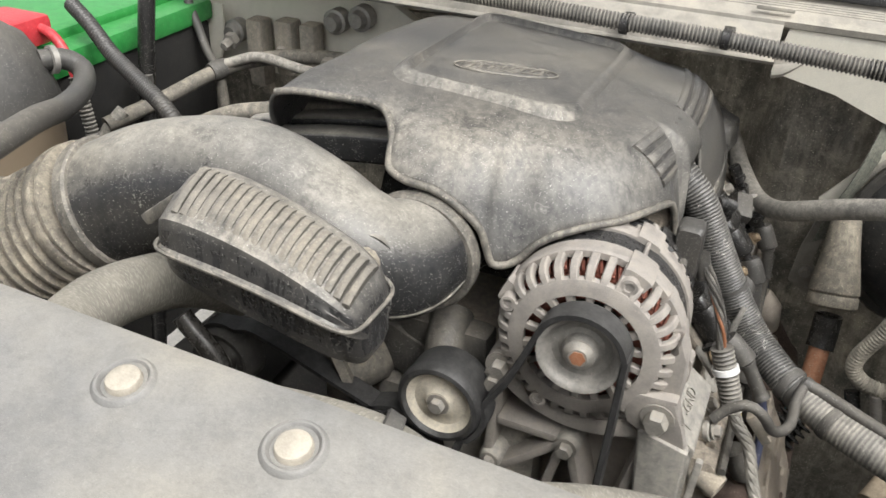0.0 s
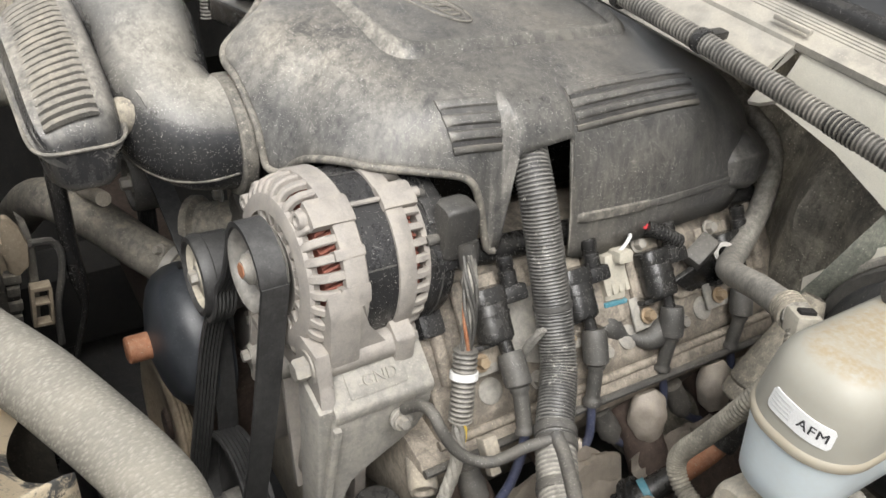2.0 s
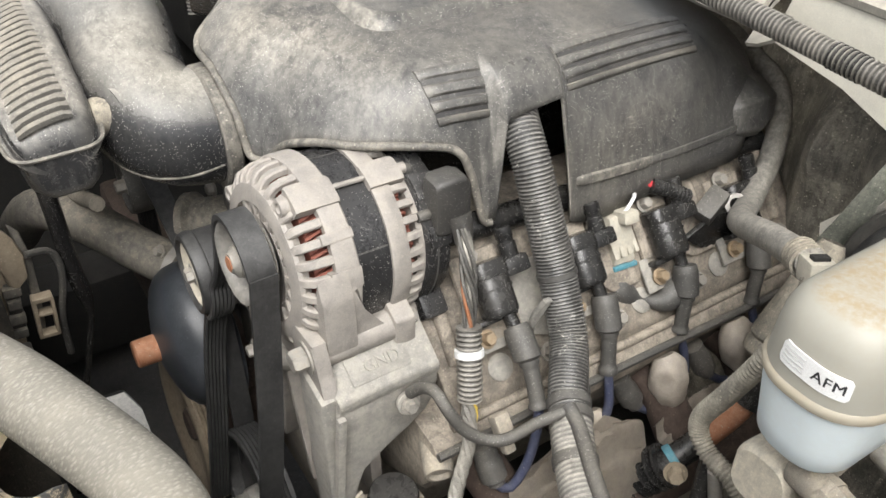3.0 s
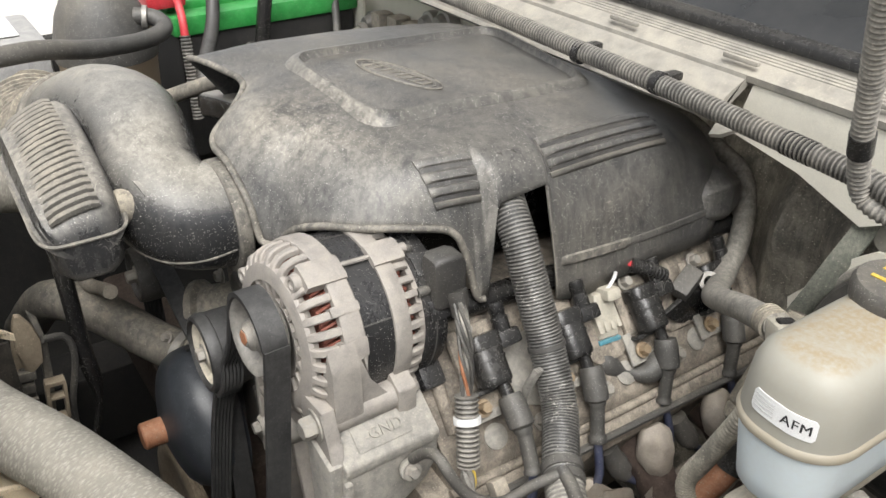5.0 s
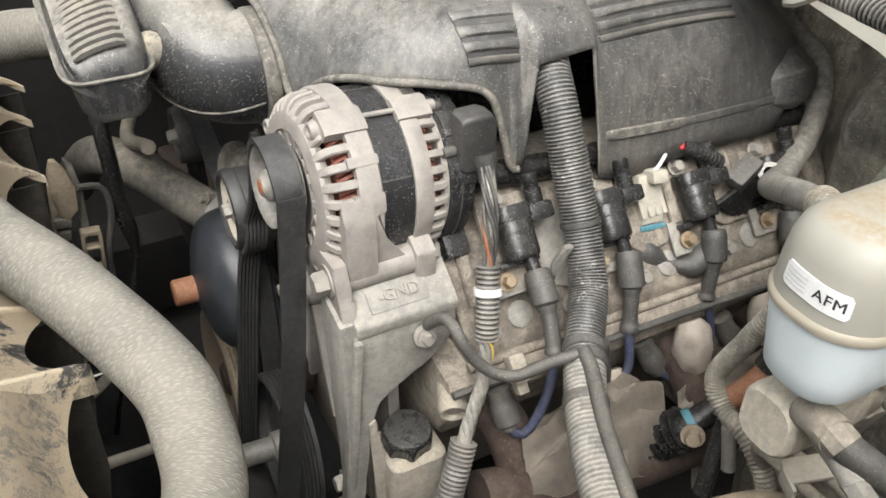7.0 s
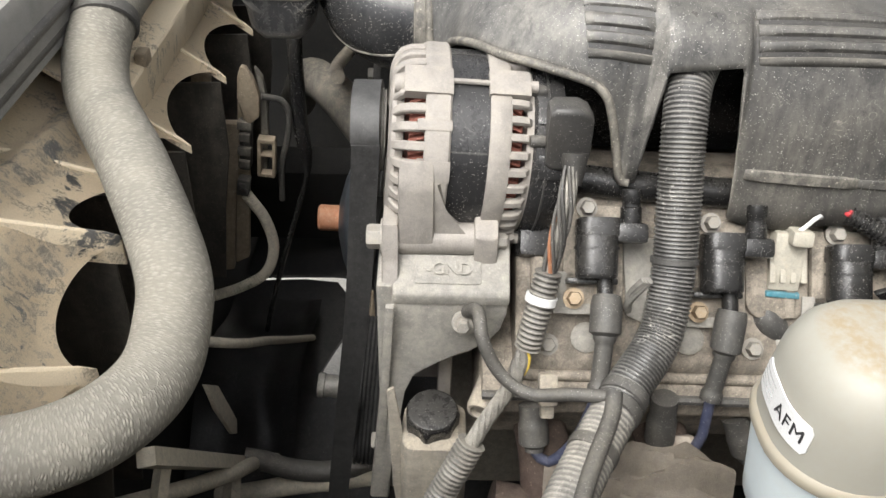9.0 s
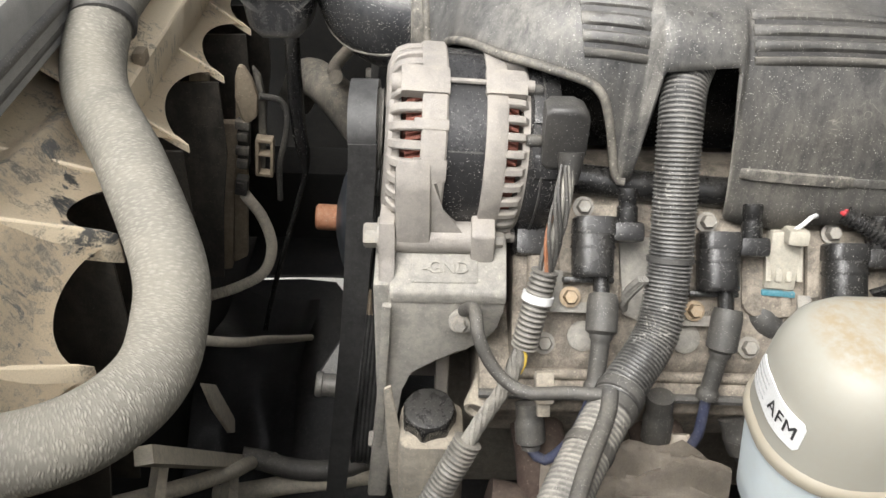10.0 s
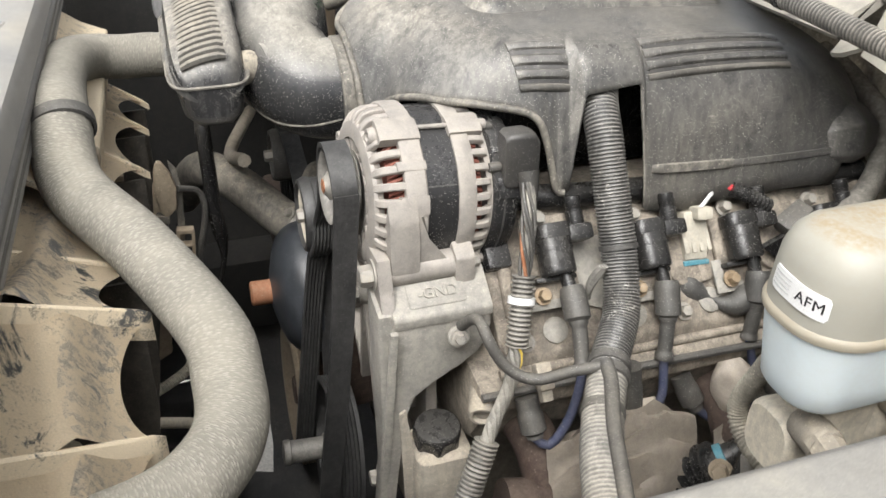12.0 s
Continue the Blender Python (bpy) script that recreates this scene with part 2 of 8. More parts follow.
M = {
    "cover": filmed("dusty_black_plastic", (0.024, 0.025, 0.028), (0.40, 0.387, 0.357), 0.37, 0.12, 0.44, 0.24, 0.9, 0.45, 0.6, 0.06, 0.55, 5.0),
    "ribdust": filmed("dust_topped_ribs", (0.05, 0.049, 0.046), (0.40, 0.375, 0.33), 0.22, 0.65, 0.1, 0.5, 0.4, 0.25, 0.1, 0.0),
    # black plastic parts; on slot floors the dark tone stands for recess shade
    "groove": filmed("black_plastic_and_slot_shade", (0.020, 0.020, 0.022), (0.34, 0.325, 0.29), 0.14, 0.20, 0.1, 0.36, 0.4, 0.3, 0.3, 0.0),
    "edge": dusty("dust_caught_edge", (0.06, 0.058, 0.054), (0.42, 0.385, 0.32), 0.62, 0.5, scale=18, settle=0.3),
    "duct": filmed("dusty_duct_plastic", (0.020, 0.021, 0.024), (0.50, 0.485, 0.445), 0.05, 0.92, 0.04, 0.20, 0.8, 0.25, 0.5, 0.0, 0.5, 3.0, (0.45, 0.95)),
    "reso": filmed("splashed_black_plastic", (0.022, 0.023, 0.026), (0.45, 0.43, 0.39), 0.09, 0.75, 0.03, 0.25, 0.9, 0.6, 1.2, 0.25, crisp=(0.35, 0.9)),
    "accordion": dusty("dusty_rubber_bellows", (0.12, 0.11, 0.095), (0.46, 0.41, 0.32), 0.9, 0.7, scale=20, settle=0.5),
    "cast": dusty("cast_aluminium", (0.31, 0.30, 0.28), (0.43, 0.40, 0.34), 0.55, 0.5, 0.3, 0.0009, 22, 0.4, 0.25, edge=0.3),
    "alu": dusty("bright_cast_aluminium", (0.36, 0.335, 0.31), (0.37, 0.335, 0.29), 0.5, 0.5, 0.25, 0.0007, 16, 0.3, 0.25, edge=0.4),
    "steel": dusty("dull_steel", (0.40, 0.39, 0.37), (0.36, 0.325, 0.27), 0.6, 0.42, 0.7, 0.0003, 30, 0.4, 0.2),
    "bolt": dusty("zinc_bolt", (0.40, 0.385, 0.355), (0.36, 0.325, 0.27), 0.9, 0.42, 0.6, 0.0003, 60, 0.4, 0.2),
    "rust": dusty("rusty_orange_metal", (0.42, 0.16, 0.07), (0.40, 0.33, 0.25), 0.35, 0.7, 0.2, 0.0005, 40, 0.4, 0.3),
    "rustdark": dusty("dark_rusted_iron", (0.06, 0.036, 0.028), (0.2, 0.165, 0.13), 0.4, 0.8, 0.1, 0.001, 25, 0.4, 0.3),
    "belt": dusty("black_belt_rubber", (0.024, 0.024, 0.0245), (0.18, 0.175, 0.165), 0.25, 0.48, 0, 0.0002, 25, 0.2, 0.08),
    "black": filmed("black_plastic", (0.013, 0.013, 0.014), (0.32, 0.305, 0.27), 0.04, 0.12, 0.04, 0.24, 0.5, 0.4, 0.4, 0.0),
    "gloss": dusty("satin_black_paint", (0.022, 0.026, 0.032), (0.17, 0.175, 0.18), 0.2, 0.42, 0, 0.0001, 10, 0.3, 0.12),
    "loom": filmed("corrugated_loom_plastic", (0.018, 0.018, 0.019), (0.46, 0.45, 0.42), 0.10, 0.10, 0.05, 0.27, 0.8, 0.3, 2.2, 0.34),
    "loomclean": filmed("grey_loom_plastic", (0.030, 0.030, 0.030), (0.42, 0.405, 0.37), 0.16, 0.30, 0.1, 0.34, 0.4, 0.3, 0.4, 0.40),
    "boot": filmed("grey_rubber_boot", (0.042, 0.042, 0.042), (0.32, 0.30, 0.265), 0.22, 0.34, 0.1, 0.45, 0.6, 0.3, 0.4, 0.0),
    "hose": dusty("sleeved_coolant_hose", (0.22, 0.205, 0.175), (0.54, 0.495, 0.40), 0.95, 0.75, 0, 0.001, 18, 0.6, 0.3),
    "plainhose": dusty("dusty_rubber_hose", (0.10, 0.095, 0.085), (0.38, 0.34, 0.27), 0.75, 0.7, 0, 0.0005, 20, 0.6, 0.3),
    "grimy": dusty("grimy_engine_metal", (0.28, 0.26, 0.23), (0.46, 0.40, 0.31), 0.95, 0.7, 0.1, 0.0012, 25, 0.5, 0.35),
    # near black: stands in for shade deep in the bay; also the battery case
    "dark": dusty("black_and_bay_shade", (0.009, 0.009, 0.009), (0.08, 0.072, 0.06), 0.3, 0.85, 0, 0.001, 12, 0.5, 0.2),
    "fire": dusty("dark_firewall_mat", (0.105, 0.102, 0.094), (0.50, 0.465, 0.40), 0.85, 0.5, 0, 0.0015, 9, 0.2, 0.8),
    "cream": dusty("dusty_cream_body_paint", (0.78, 0.75, 0.65), (0.6, 0.55, 0.45), 0.3, 0.35, 0, 0.0002, 10, 0.4, 0.2, 0.1),
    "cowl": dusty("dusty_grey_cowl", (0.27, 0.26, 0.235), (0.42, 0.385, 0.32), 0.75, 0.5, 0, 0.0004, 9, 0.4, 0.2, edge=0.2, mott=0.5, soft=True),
    "shroud": dusty("tan_dusted_shroud_plastic", (0.08, 0.085, 0.09), (0.76, 0.645, 0.47), 2.3, 0.7, 0, 0.0006, 13, 0.1, 0.1, scuff=0.95),
    "radcover": filmed("light_grey_radiator_cover", (0.17, 0.17, 0.17), (0.37, 0.362, 0.338), 0.45, 0.50, 0.0, 0.26, 0.15, 0.12, 0.25, 0.0, 0.1),
    "green": dusty("green_battery_plastic", (0.02, 0.30, 0.055), (0.30, 0.36, 0.25), 0.18, 0.4, 0, 0.0002, 14, 0.5, 0.15),
    "red": dusty("red_terminal_plastic", (0.60, 0.03, 0.045), (0.5, 0.3, 0.27), 0.2, 0.4, 0, 0.0002, 20, 0.5, 0.15),
    "grey": dusty("grey_box_plastic", (0.33, 0.33, 0.33), (0.48, 0.46, 0.42), 0.5, 0.5, 0, 0.0003, 15, 0.6, 0.25),
    "pin": dusty("cream_pin_plastic", (0.46, 0.42, 0.35), (0.50, 0.45, 0.37), 0.5, 0.5, 0, 0.0002, 30, 0.4, 0.1),
    "whiteplug": dusty("cream_connector_plastic", (0.55, 0.52, 0.44), (0.42, 0.37, 0.28), 0.55, 0.5, 0, 0.0003, 40, 0.4, 0.3),
    "teal": dusty("blue_green_connector_plastic", (0.05, 0.26, 0.34), (0.4, 0.38, 0.32), 0.3, 0.5, 0, 0.0002, 40, 0.4, 0.2),
    "blue": dusty("blue_wire_rubber", (0.035, 0.045, 0.10), (0.25, 0.24, 0.23), 0.3, 0.5, 0, 0.0002, 40, 0.4, 0.2),
    "copper": dusty("copper_winding", (0.34, 0.10, 0.065), (0.35, 0.24, 0.2), 0.25, 0.45, 0.3, 0.0006, 60, 0.2, 0.2),
    "label": dusty("white_label_paper", (0.78, 0.78, 0.77), (0.6, 0.57, 0.5), 0.12, 0.5, 0, 0.0001, 30, 0.3, 0.05, 0.04),
    "ink": dusty("black_ink", (0.03, 0.03, 0.032), (0.2, 0.2, 0.2), 0.1, 0.5, 0, 0.0001, 30, 0.3, 0.05),
    "yellow": dusty("yellow_print", (0.65, 0.45, 0.05), (0.5, 0.45, 0.3), 0.2, 0.5, 0, 0.0001, 30, 0.3, 0.1),
    "dirt": dusty("pale_dirt_ground", (0.66, 0.63, 0.57), (0.80, 0.76, 0.69), 0.6, 0.9, 0, 0.004, 30, 0.3, 0.3),
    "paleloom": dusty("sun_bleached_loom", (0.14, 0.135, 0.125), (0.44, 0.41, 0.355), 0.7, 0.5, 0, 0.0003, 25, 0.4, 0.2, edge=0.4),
    "tan": dusty("tan_dusty_pipe", (0.30, 0.24, 0.17), (0.50, 0.42, 0.31), 0.6, 0.7, 0, 0.0005, 20, 0.5, 0.3),
    "booster": dusty("booster_black_paint", (0.022, 0.024, 0.029), (0.30, 0.28, 0.24), 0.22, 0.4, 0, 0.0004, 12, 0.3, 0.5),
    "hub": dusty("dusty_pulley_hub", (0.52, 0.48, 0.40), (0.66, 0.60, 0.48), 0.9, 0.6, 0.0, 0.0004, 30, 0.1, 0.2),
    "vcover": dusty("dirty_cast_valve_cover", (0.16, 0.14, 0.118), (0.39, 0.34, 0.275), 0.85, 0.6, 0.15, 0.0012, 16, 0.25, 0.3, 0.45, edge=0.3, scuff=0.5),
    "loompale": filmed("dust_caked_loom", (0.055, 0.054, 0.052), (0.45, 0.435, 0.40), 0.34, 0.35, 0.2, 0.45, 0.6, 0.5, 1.2, 0.6),
    "hubgrey": dusty("dusty_pulley_steel", (0.25, 0.24, 0.225), (0.37, 0.345, 0.30), 0.55, 0.45, 0.35, 0.0003, 30, 0.2, 0.2),
    # shroud fins below the webs: shade of the hollows mixed into the colour
    "gloom": dusty("shaded_fin_plastic", (0.035, 0.032, 0.028), (0.20, 0.175, 0.14), 0.5, 0.6, 0, 0.0008, 14, 0.3, 0.2),
    "rubbed": dusty("rubbed_grey_plastic", (0.22, 0.225, 0.23), (0.74, 0.63, 0.465), 1.5, 0.55, 0, 0.0008, 26, 0.15, 0.2, scuff=0.9),
    "brass": dusty("yellow_zinc_bolt", (0.42, 0.31, 0.19), (0.36, 0.31, 0.25), 0.5, 0.42, 0.6, 0.0002, 60, 0.4, 0.2),
    "stator": filmed("laminated_black_core", (0.016, 0.016, 0.018), (0.36, 0.35, 0.325), 0.06, 0.10, 0.0, 0.25, 0.7, 0.3, 1.0, 0.0, 0.6),
    "pan": filmed("oily_black_plastic", (0.014, 0.016, 0.020), (0.16, 0.155, 0.15), 0.2, 0.3, 0.0, 0.26, 0.4, 0.3, 0.3, 0.0),
    "strap": dusty("braided_strap_weave", (0.16, 0.175, 0.145), (0.42, 0.41, 0.34), 0.6, 0.7, 0.2, 0.0012, 60, 0.2, 0.4),
    "foil": dusty("dented_heat_shield", (0.46, 0.41, 0.35), (0.44, 0.38, 0.30), 0.7, 0.5, 0.1, 0.001, 18, 0.4, 0.3),
}


def glass_mat():
    m, nt, b = tree("tinted_windshield_glass", 0.06)
    n = noise_node(nt, 12, 5, 0.6, "World")
    nt.links.new(ramp(nt, n.outputs["Fac"], 0.3, 0.8, (0.018, 0.02, 0.022, 1), (0.05, 0.05, 0.05, 1)), b.inputs["Base Color"])
    nt.links.new(ramp(nt, n.outputs["Fac"], 0.3, 0.8, (0.12, 0.12, 0.12, 1), (0.4, 0.4, 0.4, 1)), b.inputs["Roughness"])
    return m


def milky(name, col, stain, amount):
    m, nt, b = tree(name, 0.52)
    n = noise_node(nt, 22, 6, 0.65, "World", 0.5)
    f = noise_node(nt, 260, 3, 0.6, "World")
    geo = nt.nodes.new("ShaderNodeNewGeometry")
    xyz = nt.nodes.new("ShaderNodeSeparateXYZ")
    nt.links.new(geo.outputs["Normal"], xyz.inputs[0])
    up = ramp(nt, xyz.outputs["Z"], 0.75, 0.98)
    k = maths(nt, "MULTIPLY", ramp(nt, n.outputs["Fac"], 0.30, 0.48), maths(nt, "ADD", maths(nt, "MULTIPLY", up, amount), 0.10))
    k = maths(nt, "MULTIPLY", k, ramp(nt, f.outputs["Fac"], 0.25, 0.6))
    nt.links.new(mix(nt, k, col, stain), b.inputs["Base Color"])
    b.inputs["Subsurface Weight"].default_value = 0.2
    b.inputs["Subsurface Radius"].default_value = (0.012, 0.011, 0.009)
    return m


def sleeve_mat():
    """Braided sleeve: short pale dashes in slanting rows over a darker weave."""
    m = dusty("braided_sleeve", (0.18, 0.170, 0.145), (0.37, 0.343, 0.285), 0.8, 0.75, 0, 0.0004, 4, 0.5, 0.0, mott=0.0, soft=True)
    nt = m.node_tree
    b = nt.nodes["Principled BSDF"]
    uv = nt.nodes.new("ShaderNodeUVMap")
    mp = nt.nodes.new("ShaderNodeMapping")
    mp.inputs["Rotation"].default_value = (0, 0, radians(9))
    nt.links.new(uv.outputs[0], mp.inputs["Vector"])
    warp = noise_node(nt, 120, 2, 0.5, "World")
    add = nt.nodes.new("ShaderNodeVectorMath")
    add.operation = "MULTIPLY_ADD"
    nt.links.new(warp.outputs["Color"], add.inputs[0])
    add.inputs[1].default_value = (0.003, 0.003, 0)
    nt.links.new(mp.outputs[0], add.inputs[2])
    mp2 = nt.nodes.new("ShaderNodeMapping")
    mp2.inputs["Rotation"].default_value, mp2.inputs["Scale"].default_value = (0, 0, radians(7)), (180, 620, 1)
    nt.links.new(add.outputs[0], mp2.inputs["Vector"])
    vo = nt.nodes.new("ShaderNodeTexVoronoi")
    vo.voronoi_dimensions = "2D"
    vo.inputs["Scale"].default_value = 1.0
    nt.links.new(mp2.outputs[0], vo.inputs["Vector"])
    dash = maths(nt, "MULTIPLY", ramp(nt, vo.outputs["Distance"], 0.12, 0.52, (1, 1, 1, 1), (0, 0, 0, 1)), ramp(nt, vo.outputs["Color"], 0.0, 0.9))
    old = b.inputs["Base Color"].links[0].from_socket
    pale = mix(nt, 0.30, old, (0.58, 0.55, 0.475))
    nt.links.new(mix(nt, dash, old, pale), b.inputs["Base Color"])
    bump = nt.nodes.new("ShaderNodeBump")
    bump.inputs["Strength"].default_value, bump.inputs["Distance"].default_value = 0.55, 0.0009
    nt.links.new(dash, bump.inputs["Height"])
    nt.links.new(b.inputs["Normal"].links[0].from_socket, bump.inputs["Normal"])
    nt.links.new(bump.outputs[0], b.inputs["Normal"])
    return m


M["sleeve"] = sleeve_mat()
M["glass"] = glass_mat()
M["tank_top"] = milky("milky_cream_plastic", (0.325, 0.315, 0.272), (0.29, 0.235, 0.155), 1.0)
M["tank_low"] = milky("milky_bluish_plastic", (0.66, 0.73, 0.75), (0.5, 0.45, 0.35), 0.3)
M["tank_ring"] = milky("yellowed_plastic_rim", (0.32, 0.29, 0.23), (0.40, 0.30, 0.18), 0.5)
M["surge"] = milky("brownish_clear_tank", (0.30, 0.235, 0.165), (0.36, 0.32, 0.26), 0.6)


# ---- mesh helpers ----
def thing(name, at, label, category, group="", kind=""):
    ob = new(name)
    ob.location = at
    ob.empty_display_size = 0.03
    return tagged(ob, label, category, group, kind)


def base_of(ob):
    v = Vector((0, 0, 0))
    while ob is not None:
        v += ob.location
        ob = ob.parent
    return v


def part(name, bm, mat, parent=None, label="", sharp=38, kind=""):
    """One mesh object, given in world places, under a thing or a part."""
    bmesh.ops.recalc_face_normals(bm, faces=bm.faces)
    lim = radians(sharp)
    for f in bm.faces:
        f.smooth = True
    for e in bm.edges:
        if len(e.link_faces) == 2 and e.calc_face_angle(0) > lim:
            e.smooth = False
    if parent is not None:
        bmesh.ops.translate(bm, verts=bm.verts, vec=-base_of(parent))
    me = bpy.data.meshes.new(name)
    bm.to_mesh(me)
    bm.free()
    for mm in (mat if isinstance(mat, (list, tuple)) else (mat,)):
        me.materials.append(M[mm] if isinstance(mm, str) else mm)
    ob = new(name, me)
    ob.parent = parent
    if label or kind:
        tagged(ob, label, kind=kind)
    return ob


def solo(name, bm, mat, label, category, group="", kind="", sharp=38):
    return tagged(part(name, bm, mat, None, "", sharp), label, category, group, kind)


def box(bm, c, s, bevel=0.002, rot=None, seg=2):
    """A bevelled block with its middle at c, of the sizes s."""
    got = bmesh.ops.create_cube(bm, size=1.0)["verts"]
    bmesh.ops.scale(bm, verts=got, vec=s)
    if bevel:
        es = list({e for v in got for e in v.link_edges})
        r = bmesh.ops.bevel(bm, geom=es, offset=min(bevel, min(s) * 0.45), segments=seg, affect="EDGES", profile=0.6)
        got = list({v for v in r["verts"]} | {v for v in got if v.is_valid})
    m = Matrix.Translation(c) @ (rot.to_4x4() if rot else Matrix())
    bmesh.ops.transform(bm, matrix=m, verts=got)
    return got


def frame_of(d):
    return Vector(d).normalized().to_track_quat("Z", "Y").to_matrix()


def lathe(bm, profile, at, axis=(0, 1, 0), seg=28, a0=0.0, a1=360.0):
    """Turns the profile of (radius, way along the axis) round the axis through at."""
    q = frame_of(axis)
    full = abs(a1 - a0) >= 359.9
    n = seg if full else seg + 1
    rings = []
    for r, h in profile:
        ring = []
        for i in range(n):
            a = radians(a0 + (a1 - a0) * i / seg)
            ring.append(bm.verts.new(Vector(at) + q @ Vector((r * math.cos(a), r * math.sin(a), h))))
        rings.append(ring)
    for ra, rb in zip(rings, rings[1:]):
        for i in range(n if full else n - 1):
            j = (i + 1) % n
            try:
                bm.faces.new((ra[i], ra[j], rb[j], rb[i]))
            except ValueError:
                pass
    bmesh.ops.remove_doubles(bm, verts=[v for r in rings for v in r], dist=1e-6)


def hexbolt(bm, at, axis, r=0.006, h=0.005, washer=True):
    if washer:
        lathe(bm, [(0, 0), (r * 1.45, 0), (r * 1.45, 0.0015), (0, 0.0015)], at, axis, 14)
    lathe(bm, [(0, 0.001), (r, 0.001), (r, h * 0.85), (r * 0.85, h), (0, h)], at, axis, 6)


def spline(pts, step):
    """Evenly spaced places on a Catmull-Rom curve through pts."""
    p = [Vector(q) for q in pts]
    p = [2 * p[0] - p[1]] + p + [2 * p[-1] - p[-2]]
    dense = []
    for i in range(1, len(p) - 2):
        a, b, c, d = p[i - 1:i + 3]
        for k in range(24):
            t = k / 24
            dense.append(0.5 * ((2 * b) + (c - a) * t + (2 * a - 5 * b + 4 * c - d) * t * t + (3 * b - a - 3 * c + d) * t ** 3))
    dense.append(p[-2])
    length = [0.0]
    for a, b in zip(dense, dense[1:]):
        length.append(length[-1] + (b - a).length)
    n = max(2, int(round(length[-1] / step)))
    out, k = [], 0
    for i in range(n + 1):
        s = length[-1] * i / n
        while k < len(length) - 2 and length[k + 1] < s:
            k += 1
        seg = max(length[k + 1] - length[k], 1e-9)
        out.append(dense[k].lerp(dense[k + 1], (s - length[k]) / seg))
    return out, length[-1]


def tube(bm, pts, r, seg=12, step=0.008, corr=None, cap=True, squash=1.0):
    """A round tube along pts. r: radius, or a function of the way along (0 to 1). corr: (pitch, depth) of corrugations."""
    if corr:
        step = corr[0] / 4
    line, total = spline(pts, step)
    up = Vector((0.31, 0.2, 0.93))
    rings, n = [], len(line)
    for i, c in enumerate(line):
        d = (line[min(i + 1, n - 1)] - line[max(i - 1, 0)]).normalized()
        u = (up - d * up.dot(d)).normalized()
        w = d.cross(u)
        up = u
        rad = r(i / (n - 1)) if callable(r) else r
        if corr:
            rad += corr[1] * (0.5 if i % 4 in (0, 1) else -0.5)
        rings.append([bm.verts.new(c + rad * (math.cos(2 * math.pi * k / seg) * u * squash + math.sin(2 * math.pi * k / seg) * w)) for k in range(seg)])
    uv = bm.loops.layers.uv.verify()
    for i, (a, b) in enumerate(zip(rings, rings[1:])):
        for k in range(seg):
            f = bm.faces.new((a[k], a[(k + 1) % seg], b[(k + 1) % seg], b[k]))
            rad = r if not callable(r) else r(0.5)
            for lp, (du, dv) in zip(f.loops, ((0, 0), (1, 0), (1, 1), (0, 1))):
                lp[uv].uv = ((k + du) / seg * 6.2832 * rad, (i + dv) * total / (n - 1))
    if cap:
        bm.faces.new(rings[0])
        bm.faces.new(rings[-1][::-1])


def prism(bm, outline, a, b, axis="y", bevel=0.0):
    """An outline of two coordinates (the other two axes, in order) drawn out from a to b along axis."""
    def at(p, h):
        return {"x": (h, p[0], p[1]), "y": (p[0], h, p[1]), "z": (p[0], p[1], h)}[axis]
    lo = [bm.verts.new(at(p, a)) for p in outline]
    hi = [bm.verts.new(at(p, b)) for p in outline]
    fs = [bm.faces.new(lo), bm.faces.new(hi[::-1])]
    n = len(lo)
    for i in range(n):
        fs.append(bm.faces.new((lo[i], hi[i], hi[(i + 1) % n], lo[(i + 1) % n])))
    if bevel:
        es = list({e for f in fs for e in f.edges})
        bmesh.ops.bevel(bm, geom=es, offset=bevel, segments=2, affect="EDGES", profile=0.6)


def ring_round(cx, cy, sx, sy, r, n=6):
    """A rounded rectangle's outline."""
    out = []
    for qx, qy, a in ((1, 1, 0), (-1, 1, 90), (-1, -1, 180), (1, -1, 270)):
        for k in range(n + 1):
            t = radians(a + 90 * k / n)
            out.append((cx + qx * (sx / 2 - r) + r * math.cos(t), cy + qy * (sy / 2 - r) + r * math.sin(t)))
    return out


def loft(bm, rings, caps=True, closed=True):
    vs = [[bm.verts.new(p) for p in ring] for ring in rings]
    n = len(vs[0])
    for a, b in zip(vs, vs[1:]):
        for k in range(n if closed else n - 1):
            bm.faces.new((a[k], a[(k + 1) % n], b[(k + 1) % n], b[k]))
    if caps:
        bm.faces.new(vs[0][::-1])
        bm.faces.new(vs[-1])
    return vs


def B():
    return bmesh.new()

# ---- setting: ground, bay walls, cowl ----
def top_plane(x, y):
    return 1.117 - 0.07 * (x + 0.06) - 0.066 * (y - 0.3)


bm = B()
bmesh.ops.create_grid(bm, x_segments=40, y_segments=40, size=60)
for v in bm.verts:
    v.co.z = 0.01 * noise.noise(v.co * 0.4)
solo("ground", bm, "dirt", "pale dusty ground under and around the truck", "ground", kind="structure")

# firewall with a moulded dark mat, stepping forward behind the brake booster
def step(a, b, v):
    f = min(1.0, max(0.0, (v - a) / (b - a)))
    return f * f * (3 - 2 * f)


def mat_y(x, z):
    y = 0.60 + 0.02 * noise.noise(Vector((x * 7, z * 6, 3))) - 0.055 * step(0.13, 0.20, x)
    for bx, bz, sx, sz, h in ((0.205, 0.985, 0.022, 0.042, 0.035), (0.272, 1.0, 0.026, 0.045, 0.035), (0.235, 0.87, 0.02, 0.05, 0.02)):
        y -= h * math.exp(-((x - bx) / sx) ** 2 - ((z - bz) / sz) ** 2)
    return y


